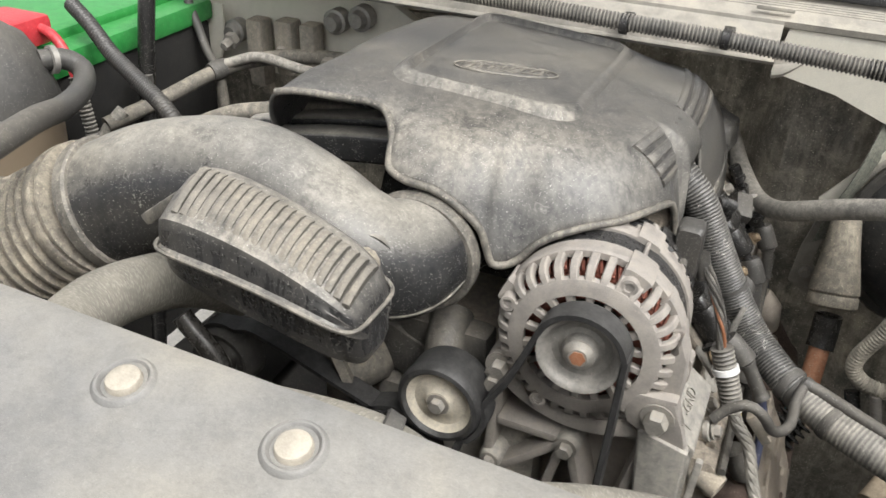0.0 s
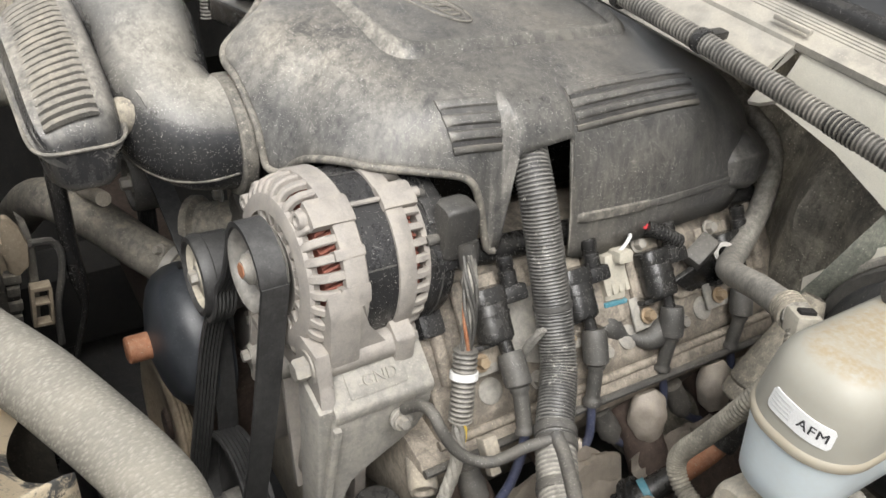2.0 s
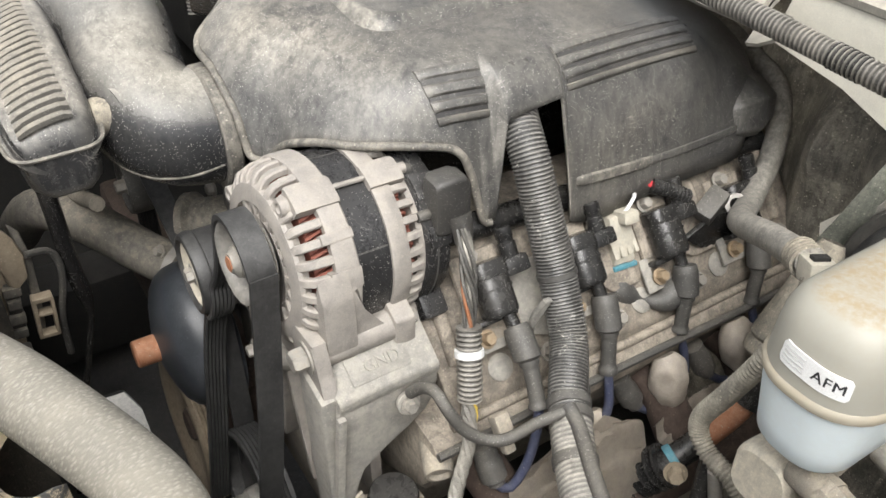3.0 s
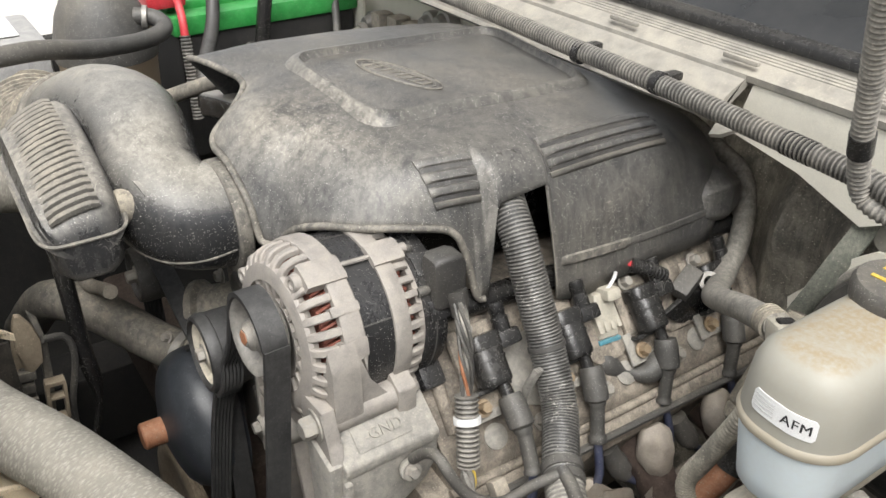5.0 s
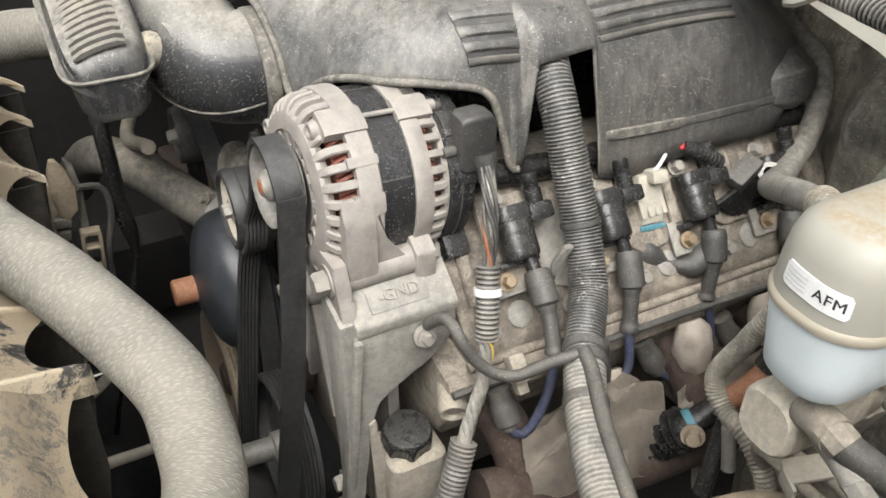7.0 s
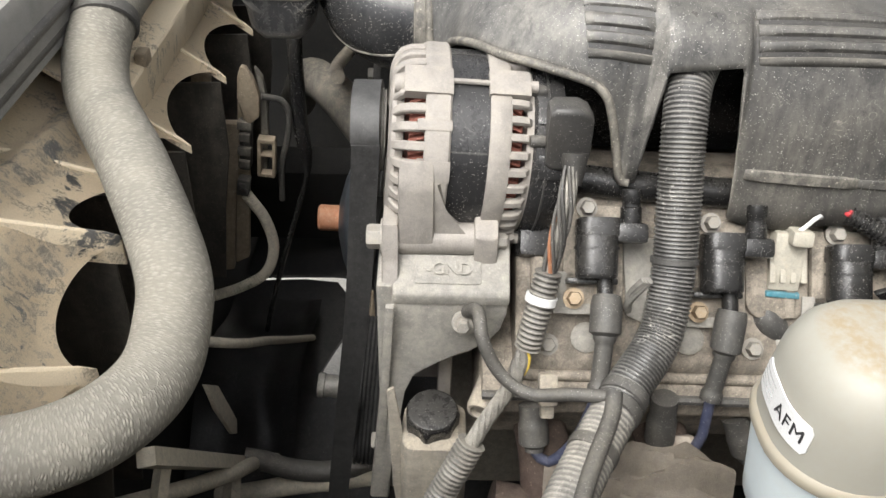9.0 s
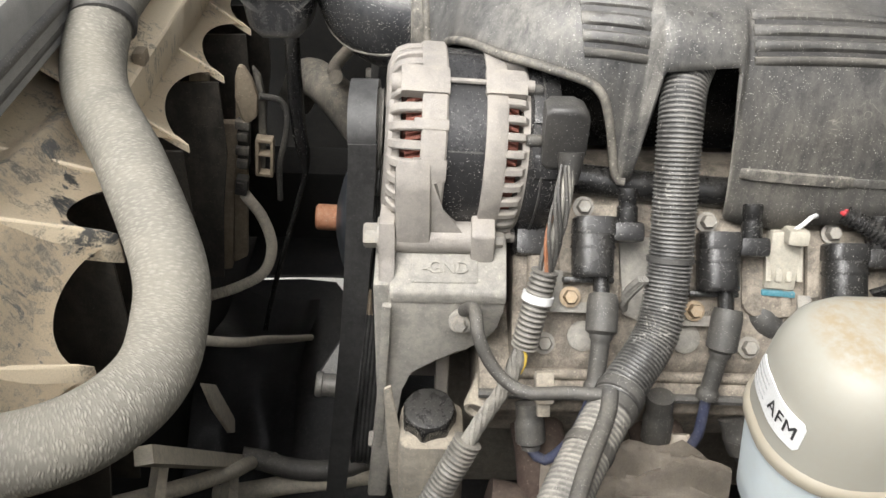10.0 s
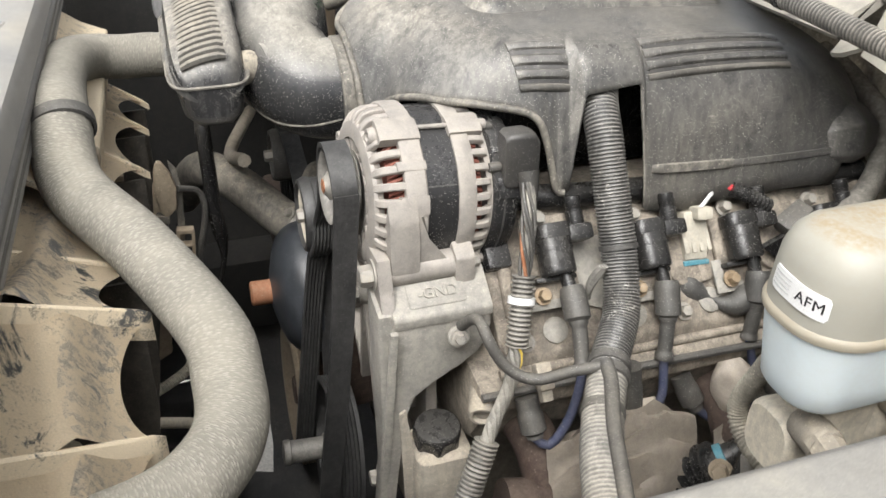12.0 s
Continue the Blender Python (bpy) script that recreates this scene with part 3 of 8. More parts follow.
bm = B()
n, k = 120, 56
grid = [[bm.verts.new((-0.75 + 1.45 * i / n, mat_y(-0.75 + 1.45 * i / n, 0.25 + 0.88 * j / k), 0.25 + 0.88 * j / k)) for j in range(k + 1)] for i in range(n + 1)]
for i in range(n):
    for j in range(k):
        bm.faces.new((grid[i][j], grid[i + 1][j], grid[i + 1][j + 1], grid[i][j + 1]))
bmesh.ops.solidify(bm, geom=bm.faces[:], thickness=0.02)
solo("firewall", bm, "fire", "dark dusty moulded firewall mat behind the engine", "firewall", kind="structure")

# inner fenders: driver side pale for bounce, passenger side near black with the bay's shade
for side, xx in (("inner_fender_driver", 0.60), ("inner_fender_passenger", -0.83)):
    bm = B()
    low = 0.25 if xx > 0 else 0.38
    prism(bm, [(-0.45, low), (0.66, low), (0.66, 1.02), (-0.1, 1.0), (-0.45, 0.95)], xx, xx + 0.03, "x", 0.006)
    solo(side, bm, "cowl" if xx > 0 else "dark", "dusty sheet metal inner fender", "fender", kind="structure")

# fender lip beside the brake reservoir
bm = B()
prism(bm, [(0.598, 1.143), (0.606, 1.152), (0.66, 1.162), (0.82, 1.14), (0.86, 0.98), (0.85, 0.98), (0.80, 1.125), (0.66, 1.146), (0.618, 1.138), (0.612, 1.0), (0.605, 1.0)], -0.6, 0.45, "y", 0.002)
solo("fender", bm, "radcover", "pale dusty painted front fender edge", "fender", kind="structure")

# cowl: front flange, sloped shelf, raised rails, seal
cowl = thing("windshield_cowl", (0.05, 0.45, 1.1), "dusty pale grey cowl panel below the windshield", "cowl")
TOPS = [(0.440, 1.128), (0.444, 1.1315), (0.466, 1.1425), (0.4665, 1.1465), (0.470, 1.148), (0.4845, 1.1545)]
for yy in (0.4850, 0.4885, 0.4920, 0.4955):
    zz = 1.1547 + (yy - 0.485) * 0.45
    TOPS += [(yy, zz), (yy + 0.0003, zz - 0.0018), (yy + 0.0011, zz - 0.0016), (yy + 0.0014, zz + 0.0006)]
TOPS += [(0.5005, 1.162), (0.503, 1.166), (0.56, 1.185), (0.56, 1.176)]
bm = B()
prism(bm, [(0.430, 1.112), (0.434, 1.108), (0.437, 1.114)] + TOPS + [(0.47, 1.134), (0.446, 1.118)], -0.62, 0.172, "x")
part("shelf", bm, "cowl", cowl)
bm = B()
prism(bm, [(0.468, 1.140)] + TOPS[3:] + [(0.474, 1.136)], 0.172, 0.62, "x")
part("shelf", bm, "cowl", cowl)
bm = B()
loft(bm, [[(x, 0.428 + d, 1.098 + 1.2 * d), (x, 0.431 + d, 1.094 + 1.3 * d), (x, 0.437 + d * 0.5, 1.112 + d * 0.5), (x, 0.441, 1.127), (x, 0.446, 1.122)] for x, d in ((0.172, 0.0), (0.182, 0.002), (0.192, 0.007), (0.20, 0.012))])
part("flange_end", bm, "cowl", cowl)
bm = B()
prism(bm, [(0.497, 1.166), (0.499, 1.176), (0.508, 1.180), (0.52, 1.176), (0.52, 1.166)], -0.62, 0.62, "x", 0.002)
part("rubber_seal", bm, "black", cowl, "black rubber seal strip")
for x in (-0.12, 0.01, 0.16, 0.30):
    bm = B()
    box(bm, (x, 0.4715, 1.157), (0.04, 0.005, 0.005), 0.002)
    part("clip", bm, "cowl", cowl)
bm = B()
prism(bm, [(0.518, 1.168), (0.98, 1.40), (0.976, 1.406), (0.514, 1.174)], -0.70, 0.70, "x")
solo("windshield", bm, "glass", "dark tinted windshield glass under dust", "windshield", kind="structure")
# cream body panel at the hinge side
bm = B()
ring = [(0.170, 0.464, 1.091), (0.24, 0.472, 1.074), (0.304, 0.480, 1.046), (0.322, 0.480, 1.056), (0.345, 0.478, 1.072), (0.62, 0.476, 1.10), (0.62, 0.474, 1.146), (0.18, 0.472, 1.146)]
loft(bm, [[(x, y, z) for x, y, z in ring], [(x, y + 0.006, z) for x, y, z in ring]])
solo("hinge_panel", bm, "cream", "cream painted body panel below the cowl corner", "body panel", kind="structure")
bm = B()
tube(bm, [(0.325, 0.51, 1.03), (0.335, 0.505, 1.055), (0.355, 0.50, 1.07), (0.40, 0.495, 1.075), (0.55, 0.49, 1.07)], 0.02, 16)
solo("hinge_arch", bm, "cowl", "dusty grey pressed arch at the hood hinge", "hinge", kind="structure")
bm = B()
hexbolt(bm, (0.322, 0.492, 1.062), (0, -1, 0.2), 0.007, 0.012)
solo("hinge_bolt", bm, "bolt", "dusty bolt in the hinge panel", "bolt")

# radiator cover with push pins
rc = thing("radiator_cover", (0, -0.4, 1.09), "light grey dusty radiator cover with two push pins", "radiator cover")
bm = B()
rows = []
for i in range(41):
    x = -0.75 + 1.03 * i / 40
    z = 1.093 - 0.02 * (x + 0.05)
    rows.append([(x, -0.60, z - 0.03), (x, -0.45, z + 0.004), (x, -0.30, z + 0.007), (x, -0.262, z + 0.013), (x, -0.240, z + 0.0185), (x, -0.228, z + 0.0145), (x, -0.224, z + 0.006), (x, -0.224, z - 0.04), (x, -0.229, z - 0.04), (x, -0.232, z + 0.002), (x, -0.243, z + 0.006), (x, -0.30, z - 0.003), (x, -0.45, z - 0.005), (x, -0.60, z - 0.04)])
loft(bm, rows)
part("panel", bm, "radcover", rc)
for x in (-0.0805, 0.0234):
    z = 1.0985 - 0.02 * (x + 0.05)
    bm = B()
    lathe(bm, [(0.0, 0.0055), (0.0112, 0.0055), (0.0122, 0.0085), (0.0138, 0.0104), (0.0152, 0.0104), (0.0172, 0.0085), (0.0185, 0.004)], (x, -0.26, z), (0, -0.15, 1), 28)
    pin = part("push_pin", bm, "radcover", rc, "dished plastic push pin")
    bm = B()
    lathe(bm, [(0.0, 0.0122), (0.0070, 0.0122), (0.0090, 0.0114), (0.0098, 0.0095), (0.0100, 0.0050)], (x, -0.26, z), (0, -0.15, 1), 20)
    part("pin_head", bm, "pin", pin, "cream pin centre")

# underbody: a dark plate added to block ground light, with a ragged gap to the ground, a moulded shield, frame rails
# and a crossmember
bm = B()
outer = [(-0.58, -0.62), (0.80, -0.62), (0.80, 0.70), (-0.58, 0.70)]
inner = [(-0.450, -0.305), (-0.438, -0.308), (-0.439, -0.235), (-0.444, -0.16), (-0.438, -0.104), (-0.405, -0.084), (-0.34, -0.078), (-0.30, -0.082),
         (-0.262, -0.096), (-0.225, -0.108), (-0.205, -0.102), (-0.192, -0.066), (-0.25, -0.058), (-0.40, -0.052), (-0.452, -0.066), (-0.457, -0.11), (-0.455, -0.18), (-0.4515, -0.235)]
edges = []
for loop in (outer, inner):
    vs = [bm.verts.new((x, y, 0.392)) for x, y in loop]
    edges += [bm.edges.new((vs[k - 1], vs[k])) for k in range(len(vs))]
bmesh.ops.triangle_fill(bm, use_beauty=True, edges=edges)
bmesh.ops.solidify(bm, geom=bm.faces[:], thickness=0.006)
solo("ground_light_blocker", bm, "pan", "added dark plate blocking ground light under the bay, with a ragged gap", "skid plate", kind="structure")
bm = B()
n = 40
grid = []
for i in range(n + 1):
    x = -0.36 + 0.50 * i / n
    grid.append([])
    for j in range(n + 1):
        y = -0.25 + 0.13 * j / n
        h = 0.415 + 0.05 * math.exp(-((x + 0.16) / 0.10) ** 2) + 0.03 * noise.noise(Vector((x * 9, y * 14, 2.0))) + 0.035 * max(0.0, (y + 0.17) / -0.08) ** 2
        grid[-1].append(bm.verts.new((x, y, h)))
for i in range(n):
    for j in range(n):
        bm.faces.new((grid[i][j], grid[i + 1][j], grid[i + 1][j + 1], grid[i][j + 1]))
bmesh.ops.solidify(bm, geom=bm.faces[:], thickness=0.004)
solo("splash_shield", bm, "pan", "black moulded splash shield low behind the fan", "splash shield", kind="structure")
# rails added to darken the underside, their colour holding its shade
for nm, x in (("frame_rail_driver", 0.50), ("frame_rail_passenger", -0.55)):
    bm = B()
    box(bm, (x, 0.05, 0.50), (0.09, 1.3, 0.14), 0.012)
    solo(nm, bm, "dark", "added near-black frame rail, bay shade in its colour", "frame rail", kind="structure")
bm = B()
box(bm, (-0.30, 0.03, 0.66), (0.5, 0.07, 0.10), 0.012)
solo("crossmember", bm, "rustdark", "dark brown steel crossmember beside the engine", "crossmember", kind="structure")

# unseen raised hood: blocks sky above and behind the windshield, bounces light onto the bay
bm = B()
prism(bm, [(0.72, 1.42), (1.02, 2.45), (1.06, 2.44), (0.76, 1.40)], -0.82, 0.86, "x", 0.01)
solo("hood_underside", bm, "cowl", "unseen raised hood, dusty grey underside for bounced light", "hood", kind="structure")

# ---- engine cover ----
def cover_rails():
    front = [(-0.218, 0.082, 1.124, -0.185, 0.125), (-0.165, 0.097, 1.124, -0.15, 0.132), (-0.120, 0.101, 1.120, -0.122, 0.134),
             (-0.102, 0.082, 1.108, -0.108, 0.126), (-0.090, 0.055, 1.089, -0.092, 0.118), (-0.040, 0.050, 1.080, -0.05, 0.118),
             (-0.006, 0.052, 1.055, -0.02, 0.125), (0.009, 0.056, 1.022, -0.003, 0.132), (0.018, 0.060, 1.024, 0.005, 0.136),
             (0.040, 0.070, 1.046, 0.022, 0.143), (0.068, 0.086, 1.058, 0.040, 0.153), (0.096, 0.108, 1.062, 0.058, 0.167),
             (0.116, 0.145, 1.060, 0.076, 0.182), (0.1255, 0.178, 1.050, 0.086, 0.193), (0.130, 0.190, 1.02, 0.090, 0.197)]
    side = [(0.133, 0.198, 0.982, 0.094, 0.201), (0.135, 0.203, 0.978, 0.095, 0.205), (0.1355, 0.210, 0.980, 0.096, 0.211),
            (0.1315, 0.2195, 1.062, 0.098, 0.219), (0.1310, 0.2225, 1.068, 0.0985, 0.2225), (0.1315, 0.2735, 1.073, 0.099, 0.2735),
            (0.1320, 0.2760, 1.066, 0.099, 0.276), (0.1465, 0.2825, 0.957, 0.099, 0.281), (0.147, 0.286, 0.955, 0.099, 0.285),
            (0.152, 0.374, 0.957, 0.094, 0.37), (0.149, 0.455, 0.955, 0.085, 0.43), (0.1455, 0.494, 0.954, 0.078, 0.445),
            (0.136, 0.514, 0.980, 0.062, 0.475)]
    back = [(0.116, 0.545, 0.988, 0.045, 0.495), (0.06, 0.568, 1.0, 0.01, 0.515), (-0.06, 0.56, 1.02, -0.06, 0.525),
            (-0.20, 0.55, 1.01, -0.13, 0.515), (-0.262, 0.52, 0.99, -0.17, 0.485), (-0.275, 0.45, 0.975, -0.20, 0.42),
            (-0.275, 0.30, 0.985, -0.212, 0.30), (-0.262, 0.17, 1.02, -0.208, 0.19), (-0.24, 0.10, 1.10, -0.20, 0.14)]
    low, high = [], []
    for x, y, z, sx, sy in front + side + back:
        low.append(Vector((x, y, z)))
        drop = 0.004 if sy < 0.40 else 0.004 + 0.22 * (sy - 0.40)
        high.append(Vector((sx, sy, top_plane(sx, sy) - drop)))
    return low, high


def closed_spline(p, per):
    n, out = len(p), []
    for i in range(n):
        a, b, c, d = p[i - 1], p[i], p[(i + 1) % n], p[(i + 2) % n]
        la, lb, lc = (b - a).length, (c - b).length, (d - c).length
        ta, tb = (c - b) * 1.0, (c - b) * 1.0
        if la > 1e-6:
            ta = ((b - a) / la * lb + (c - b) * la / lb) * (lb / (la + lb)) if lb > 1e-6 else c - b
        if lc > 1e-6:
            tb = ((c - b) / lb * lc + (d - c) * lb / lc) * (lb / (lb + lc)) if lb > 1e-6 else c - b
        if lb < 0.013 or (b.x > 0.127 and 0.189 < b.y < 0.284):
            ta = tb = c - b
        for k in range(per):
            t = k / per
            out.append((2 * t ** 3 - 3 * t * t + 1) * b + (t ** 3 - 2 * t * t + t) * ta + (-2 * t ** 3 + 3 * t * t) * c + (t ** 3 - t * t) * tb)
    return out


low, high = cover_rails()
per = 5
lo, hi = closed_spline(low, per), closed_spline(high, per)
heart = Vector((-0.055, 0.32, top_plane(-0.055, 0.32)))
cover = thing("engine_cover", (-0.055, 0.3, 1.0), "dusty black moulded plastic engine cover with a raised badge panel", "engine cover")
bm = B()
rings = []
for f in (0.0, 0.08, 0.18, 0.3, 0.44, 0.6, 0.78, 1.0):
    ring = []
    for a, b in zip(lo, hi):
        h = 0.30 if a.y < 0.19 else 0.24
        c = Vector((a.x + (b.x - a.x) * h, a.y + (b.y - a.y) * h, a.z + (b.z - a.z) * 0.86))
        ring.append((1 - f) ** 2 * a + 2 * f * (1 - f) * c + f * f * b)
    rings.append(ring)
for f in (0.15, 0.35, 0.6, 0.85):
    ring = []
    for b in hi:
        p = b.lerp(heart, f)
        p.z = b.z + (top_plane(p.x, p.y) - b.z) * min(1.0, f * 3)
        ring.append(p)
    rings.append(ring)
vs = [[bm.verts.new(p) for p in r] for r in rings]
n = len(lo)
for a, b in zip(vs, vs[1:]):
    for k in range(n):
        bm.faces.new((a[k], a[(k + 1) % n], b[(k + 1) % n], b[k]))
bm.faces.new(vs[-1])
surf = BVHTree.FromBMesh(bm)
shell = part("shell", bm, "cover", cover, sharp=50)
so = shell.modifiers.new("thickness", "SOLIDIFY")
so.thickness, so.offset = 0.0032, -1


def on_cover(x, y, z, lift):
    """The place on the cover's skin nearest to a point, lifted off it."""
    p, nrm, _, _ = surf.find_nearest(Vector((x, y, z)))
    if nrm.z < 0:
        nrm = -nrm
    return p + nrm * lift


def cover_bar(name, a, b, width, height, mat="cover", n=9, out=(0.62, 0, 0.78)):
    """A flat-topped bar bent along the cover's skin from a to b."""
    bm = B()
    a, b = Vector(a), Vector(b)
    nrm = Vector(out).normalized()
    d = (b - a).normalized()
    s = nrm.cross(d).normalized() * width / 2
    got = [on_cover(*a.lerp(b, i / 6), 0) for i in range(7)]
    curve = [np.polyfit([i / 6 for i in range(7)], [p[k] for p in got], 2) for k in range(3)]
    secs = []
    for i in range(n + 1):
        f = i / n
        k = min(1.0, 9.0 * min(f, 1 - f) + 0.15)
        c = Vector([float(np.polyval(q, f)) for q in curve])
        secs.append([c + s * u * (0.8 + 0.2 * k) + nrm * (h if h < 0 else height * k * h) for u, h in ((1.05, -0.005), (1.0, 0.6), (0.8, 1.0), (0.0, 1.04), (-0.8, 1.0), (-1.0, 0.6), (-1.05, -0.005))])
    loft(bm, secs)
    return part(name, bm, mat, cover)


# moulded bead along the open edge
bm = B()
edge = [p + Vector((0, 0, 0.0005)) for p in lo[:16 * per + 3]]
tube(bm, edge[::2], 0.0034, 10, 0.005)
part("edge_bead", bm, "edge", cover, "pale dust along the moulded edge")

# badge panel: a ridge round a sunken plate
pc = [(-0.136, 0.157), (0.027, 0.164), (0.020, 0.418), (-0.150, 0.420)]


def panel_ring(inset, rad, n=7):
    out = []
    cx, cy = sum(p[0] for p in pc) / 4, sum(p[1] for p in pc) / 4
    q = [Vector((p[0] + (inset if p[0] < cx else -inset), p[1] + (inset if p[1] < cy else -inset))) for p in pc]
    for i in range(4):
        a, b, c = q[i - 1], q[i], q[(i + 1) % 4]
        s, e = b + (a - b).normalized() * rad, b + (c - b).normalized() * rad
        for k in range(n + 1):
            t = k / n
            out.append((1 - t) ** 2 * s + 2 * t * (1 - t) * b + t * t * e)
    return out


bm = B()
prof = [(-0.011, -0.003), (-0.006, 0.0036), (-0.002, 0.0072), (0.0012, 0.0074), (0.0034, 0.0022), (0.005, 0.0004), (0.0085, 0.0008), (0.02, 0.001), (0.04, 0.002), (0.06, 0.003)]
loft(bm, [[(p.x, p.y, top_plane(p.x, p.y) + h) for p in panel_ring(ins, 0.03 - ins * 0.25)] for ins, h in prof], caps=False)
bm.verts.ensure_lookup_table()
m = len(panel_ring(0, 0.03))
bm.faces.new(bm.verts[-m:])
panel = part("badge_panel", bm, "cover", cover)


def oval(cx, cy, a, b, r, turn, z):
    bm = B()
    pts = []
    for i in range(41):
        t = 2 * math.pi * i / 40
        x, y = a * math.cos(t), b * math.sin(t)
        c, s = math.cos(turn), math.sin(turn)
        px, py = cx + c * x - s * y, cy + s * x + c * y
        pts.append((px, py, top_plane(px, py) + z))
    tube(bm, pts, r, 6, 0.004)
    return bm


for k, r in ((1.0, 0.0010), (0.86, 0.0007)):
    part("badge_outline", oval(-0.059, 0.238, 0.0505 * k, 0.0185 * k, r, 0.41, 0.0030), "edge" if k == 1.0 else "cover", panel)
for i in range(8):
    bm = B()
    u = (i - 3.5) * 0.0098
    x, y = -0.059 + u * math.cos(0.41), 0.238 + u * math.sin(0.41)
    box(bm, (x, y, top_plane(x, y) + 0.0028), (0.0030, 0.0150 - 0.0012 * abs(i - 3.5) + 0.004 * (i == 0), 0.0024), 0.0008, Euler((0, 0.07, 0.41 - 0.55)).to_matrix())
    part("badge_bar", bm, "edge", panel)
for v in (-0.0075, 0.0065):
    bm = B()
    box(bm, (-0.056 - v * math.sin(0.41), 0.2395 + v * math.cos(0.41), top_plane(-0.056, 0.238) + 0.0028), (0.066, 0.0018, 0.0020), 0.0006, Euler((0.03, 0.07, 0.41)).to_matrix())
    part("badge_bar", bm, "edge", panel)

# three slots at the front corner, three long channels on the shoulder, each between thin ridges; recess shade is in the
# floor colour
def slots(name, a0, a1, b0, b1, count, share, height):
    """count strips side by side from the line a0-a1 to the line b0-b1, lying on the skin with a recess's shade in their
    dark colour, between narrow dusty ridges, on one smooth sheet fitted to the skin.
    """
    a0, a1, b0, b1 = Vector(a0), Vector(a1), Vector(b0), Vector(b1)
    terms = lambda u, v: (1.0, u, v, u * v, u * u, v * v)
    grid = [(i / 6, j / 6) for i in range(7) for j in range(7)]
    spots = [on_cover(*a0.lerp(a1, u).lerp(b0.lerp(b1, u), v), 0) for u, v in grid]
    fit = [np.linalg.lstsq(np.array([terms(u, v) for u, v in grid]), np.array([p[k] for p in spots]), rcond=None)[0] for k in range(3)]
    at = lambda u, v: Vector([float(np.dot(terms(u, v), q)) for q in fit])
    nrm = (at(1, 0.5) - at(0, 0.5)).cross(at(0.5, 1) - at(0.5, 0)).normalized()
    nrm = nrm if nrm.x > 0 else -nrm
    n = 16
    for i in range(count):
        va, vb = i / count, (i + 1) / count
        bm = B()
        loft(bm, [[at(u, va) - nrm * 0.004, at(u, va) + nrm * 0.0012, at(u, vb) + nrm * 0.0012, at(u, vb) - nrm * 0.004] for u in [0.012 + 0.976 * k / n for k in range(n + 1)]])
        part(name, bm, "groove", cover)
    for i in range(count + 1):
        v = i / count
        w = share / count * (0.5 if 0 < i < count else 0.4)
        top = height if i else height * 0.75
        bm = B()
        secs = []
        for k in range(n + 1):
            e = min(1.0, 0.35 + 5.0 * min(k, n - k) / n)
            u = k / n
            secs.append([at(u, v + s * w) + nrm * (h if h < 0 else 0.001 + h * top * e) for s, h in ((1.25, -0.004), (1.2, 0.1), (0.75, 0.85), (0.0, 1.0), (-0.75, 0.85), (-1.2, 0.1), (-1.25, -0.004))])
        loft(bm, secs)
        part("louvre_bar", bm, "ribdust" if i == count else "cover", cover)


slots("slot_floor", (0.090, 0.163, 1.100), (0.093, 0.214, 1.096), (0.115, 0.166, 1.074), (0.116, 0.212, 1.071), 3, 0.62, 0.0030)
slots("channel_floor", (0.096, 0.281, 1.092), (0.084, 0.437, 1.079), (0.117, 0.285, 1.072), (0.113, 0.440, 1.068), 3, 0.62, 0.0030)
cover_bar("skirt_crease", (0.141, 0.288, 0.994), (0.141, 0.372, 0.990), 0.009, 0.003, "edge", 14, (0.97, 0, 0.2))
cover_bar("skirt_crease", (0.141, 0.368, 0.990), (0.140, 0.500, 0.984), 0.007, 0.0018, "cover", 14, (0.97, 0, 0.2))
# two plugs on the raised back of the loom opening
for x, y in ((0.1085, 0.236), (0.1095, 0.250)):
    bm = B()
    p = on_cover(x, y, 1.10, 0.0006)
    lathe(bm, [(0, 0.0), (0.0028, 0.0), (0.0036, -0.0012), (0.0036, -0.004), (0, -0.004)], p, (0.6, 0, 0.8), 14)
    part("screw_plug", bm, "groove", cover, "dark round plug")

# clip ear at the rear corner
bm = B()
loft(bm, [[(0.06, y, top + 0.012), (out - 0.022, y, top + 0.003), (out, y, top - 0.007), (out + 0.003, y, 0.980), (out - 0.004, y, 0.968), (0.06, y, 0.965)]
          for y, out, top in ((0.470, 0.128, 1.004), (0.490, 0.141, 1.014), (0.518, 0.147, 1.018), (0.545, 0.136, 1.010), (0.565, 0.112, 0.996))])
bmesh.ops.bevel(bm, geom=bm.edges[:], offset=0.0025, segments=2, affect="EDGES", profile=0.6)
part("corner_ear", bm, "cover", cover)

# ---- intake duct ----
duct = thing("intake_duct", (-0.16, 0.0, 1.0), "dusty black plastic air intake elbow", "intake duct")
bm = B()
tube(bm, [(-0.325, -0.022, 1.035), (-0.27, -0.008, 1.062), (-0.20, 0.004, 1.075), (-0.14, 0.0, 1.066), (-0.095, -0.004, 1.047), (-0.066, 0.014, 1.03), (-0.058, 0.055, 1.024)],
     lambda s: 0.058 - 0.008 * min(1, s * 1.6), 28, 0.006)
skin = ([v.co.copy() for v in bm.verts], [[v.index for v in f.verts] for f in (bm.verts.index_update(), bm.faces)[1]])
part("elbow", bm, "duct", duct)
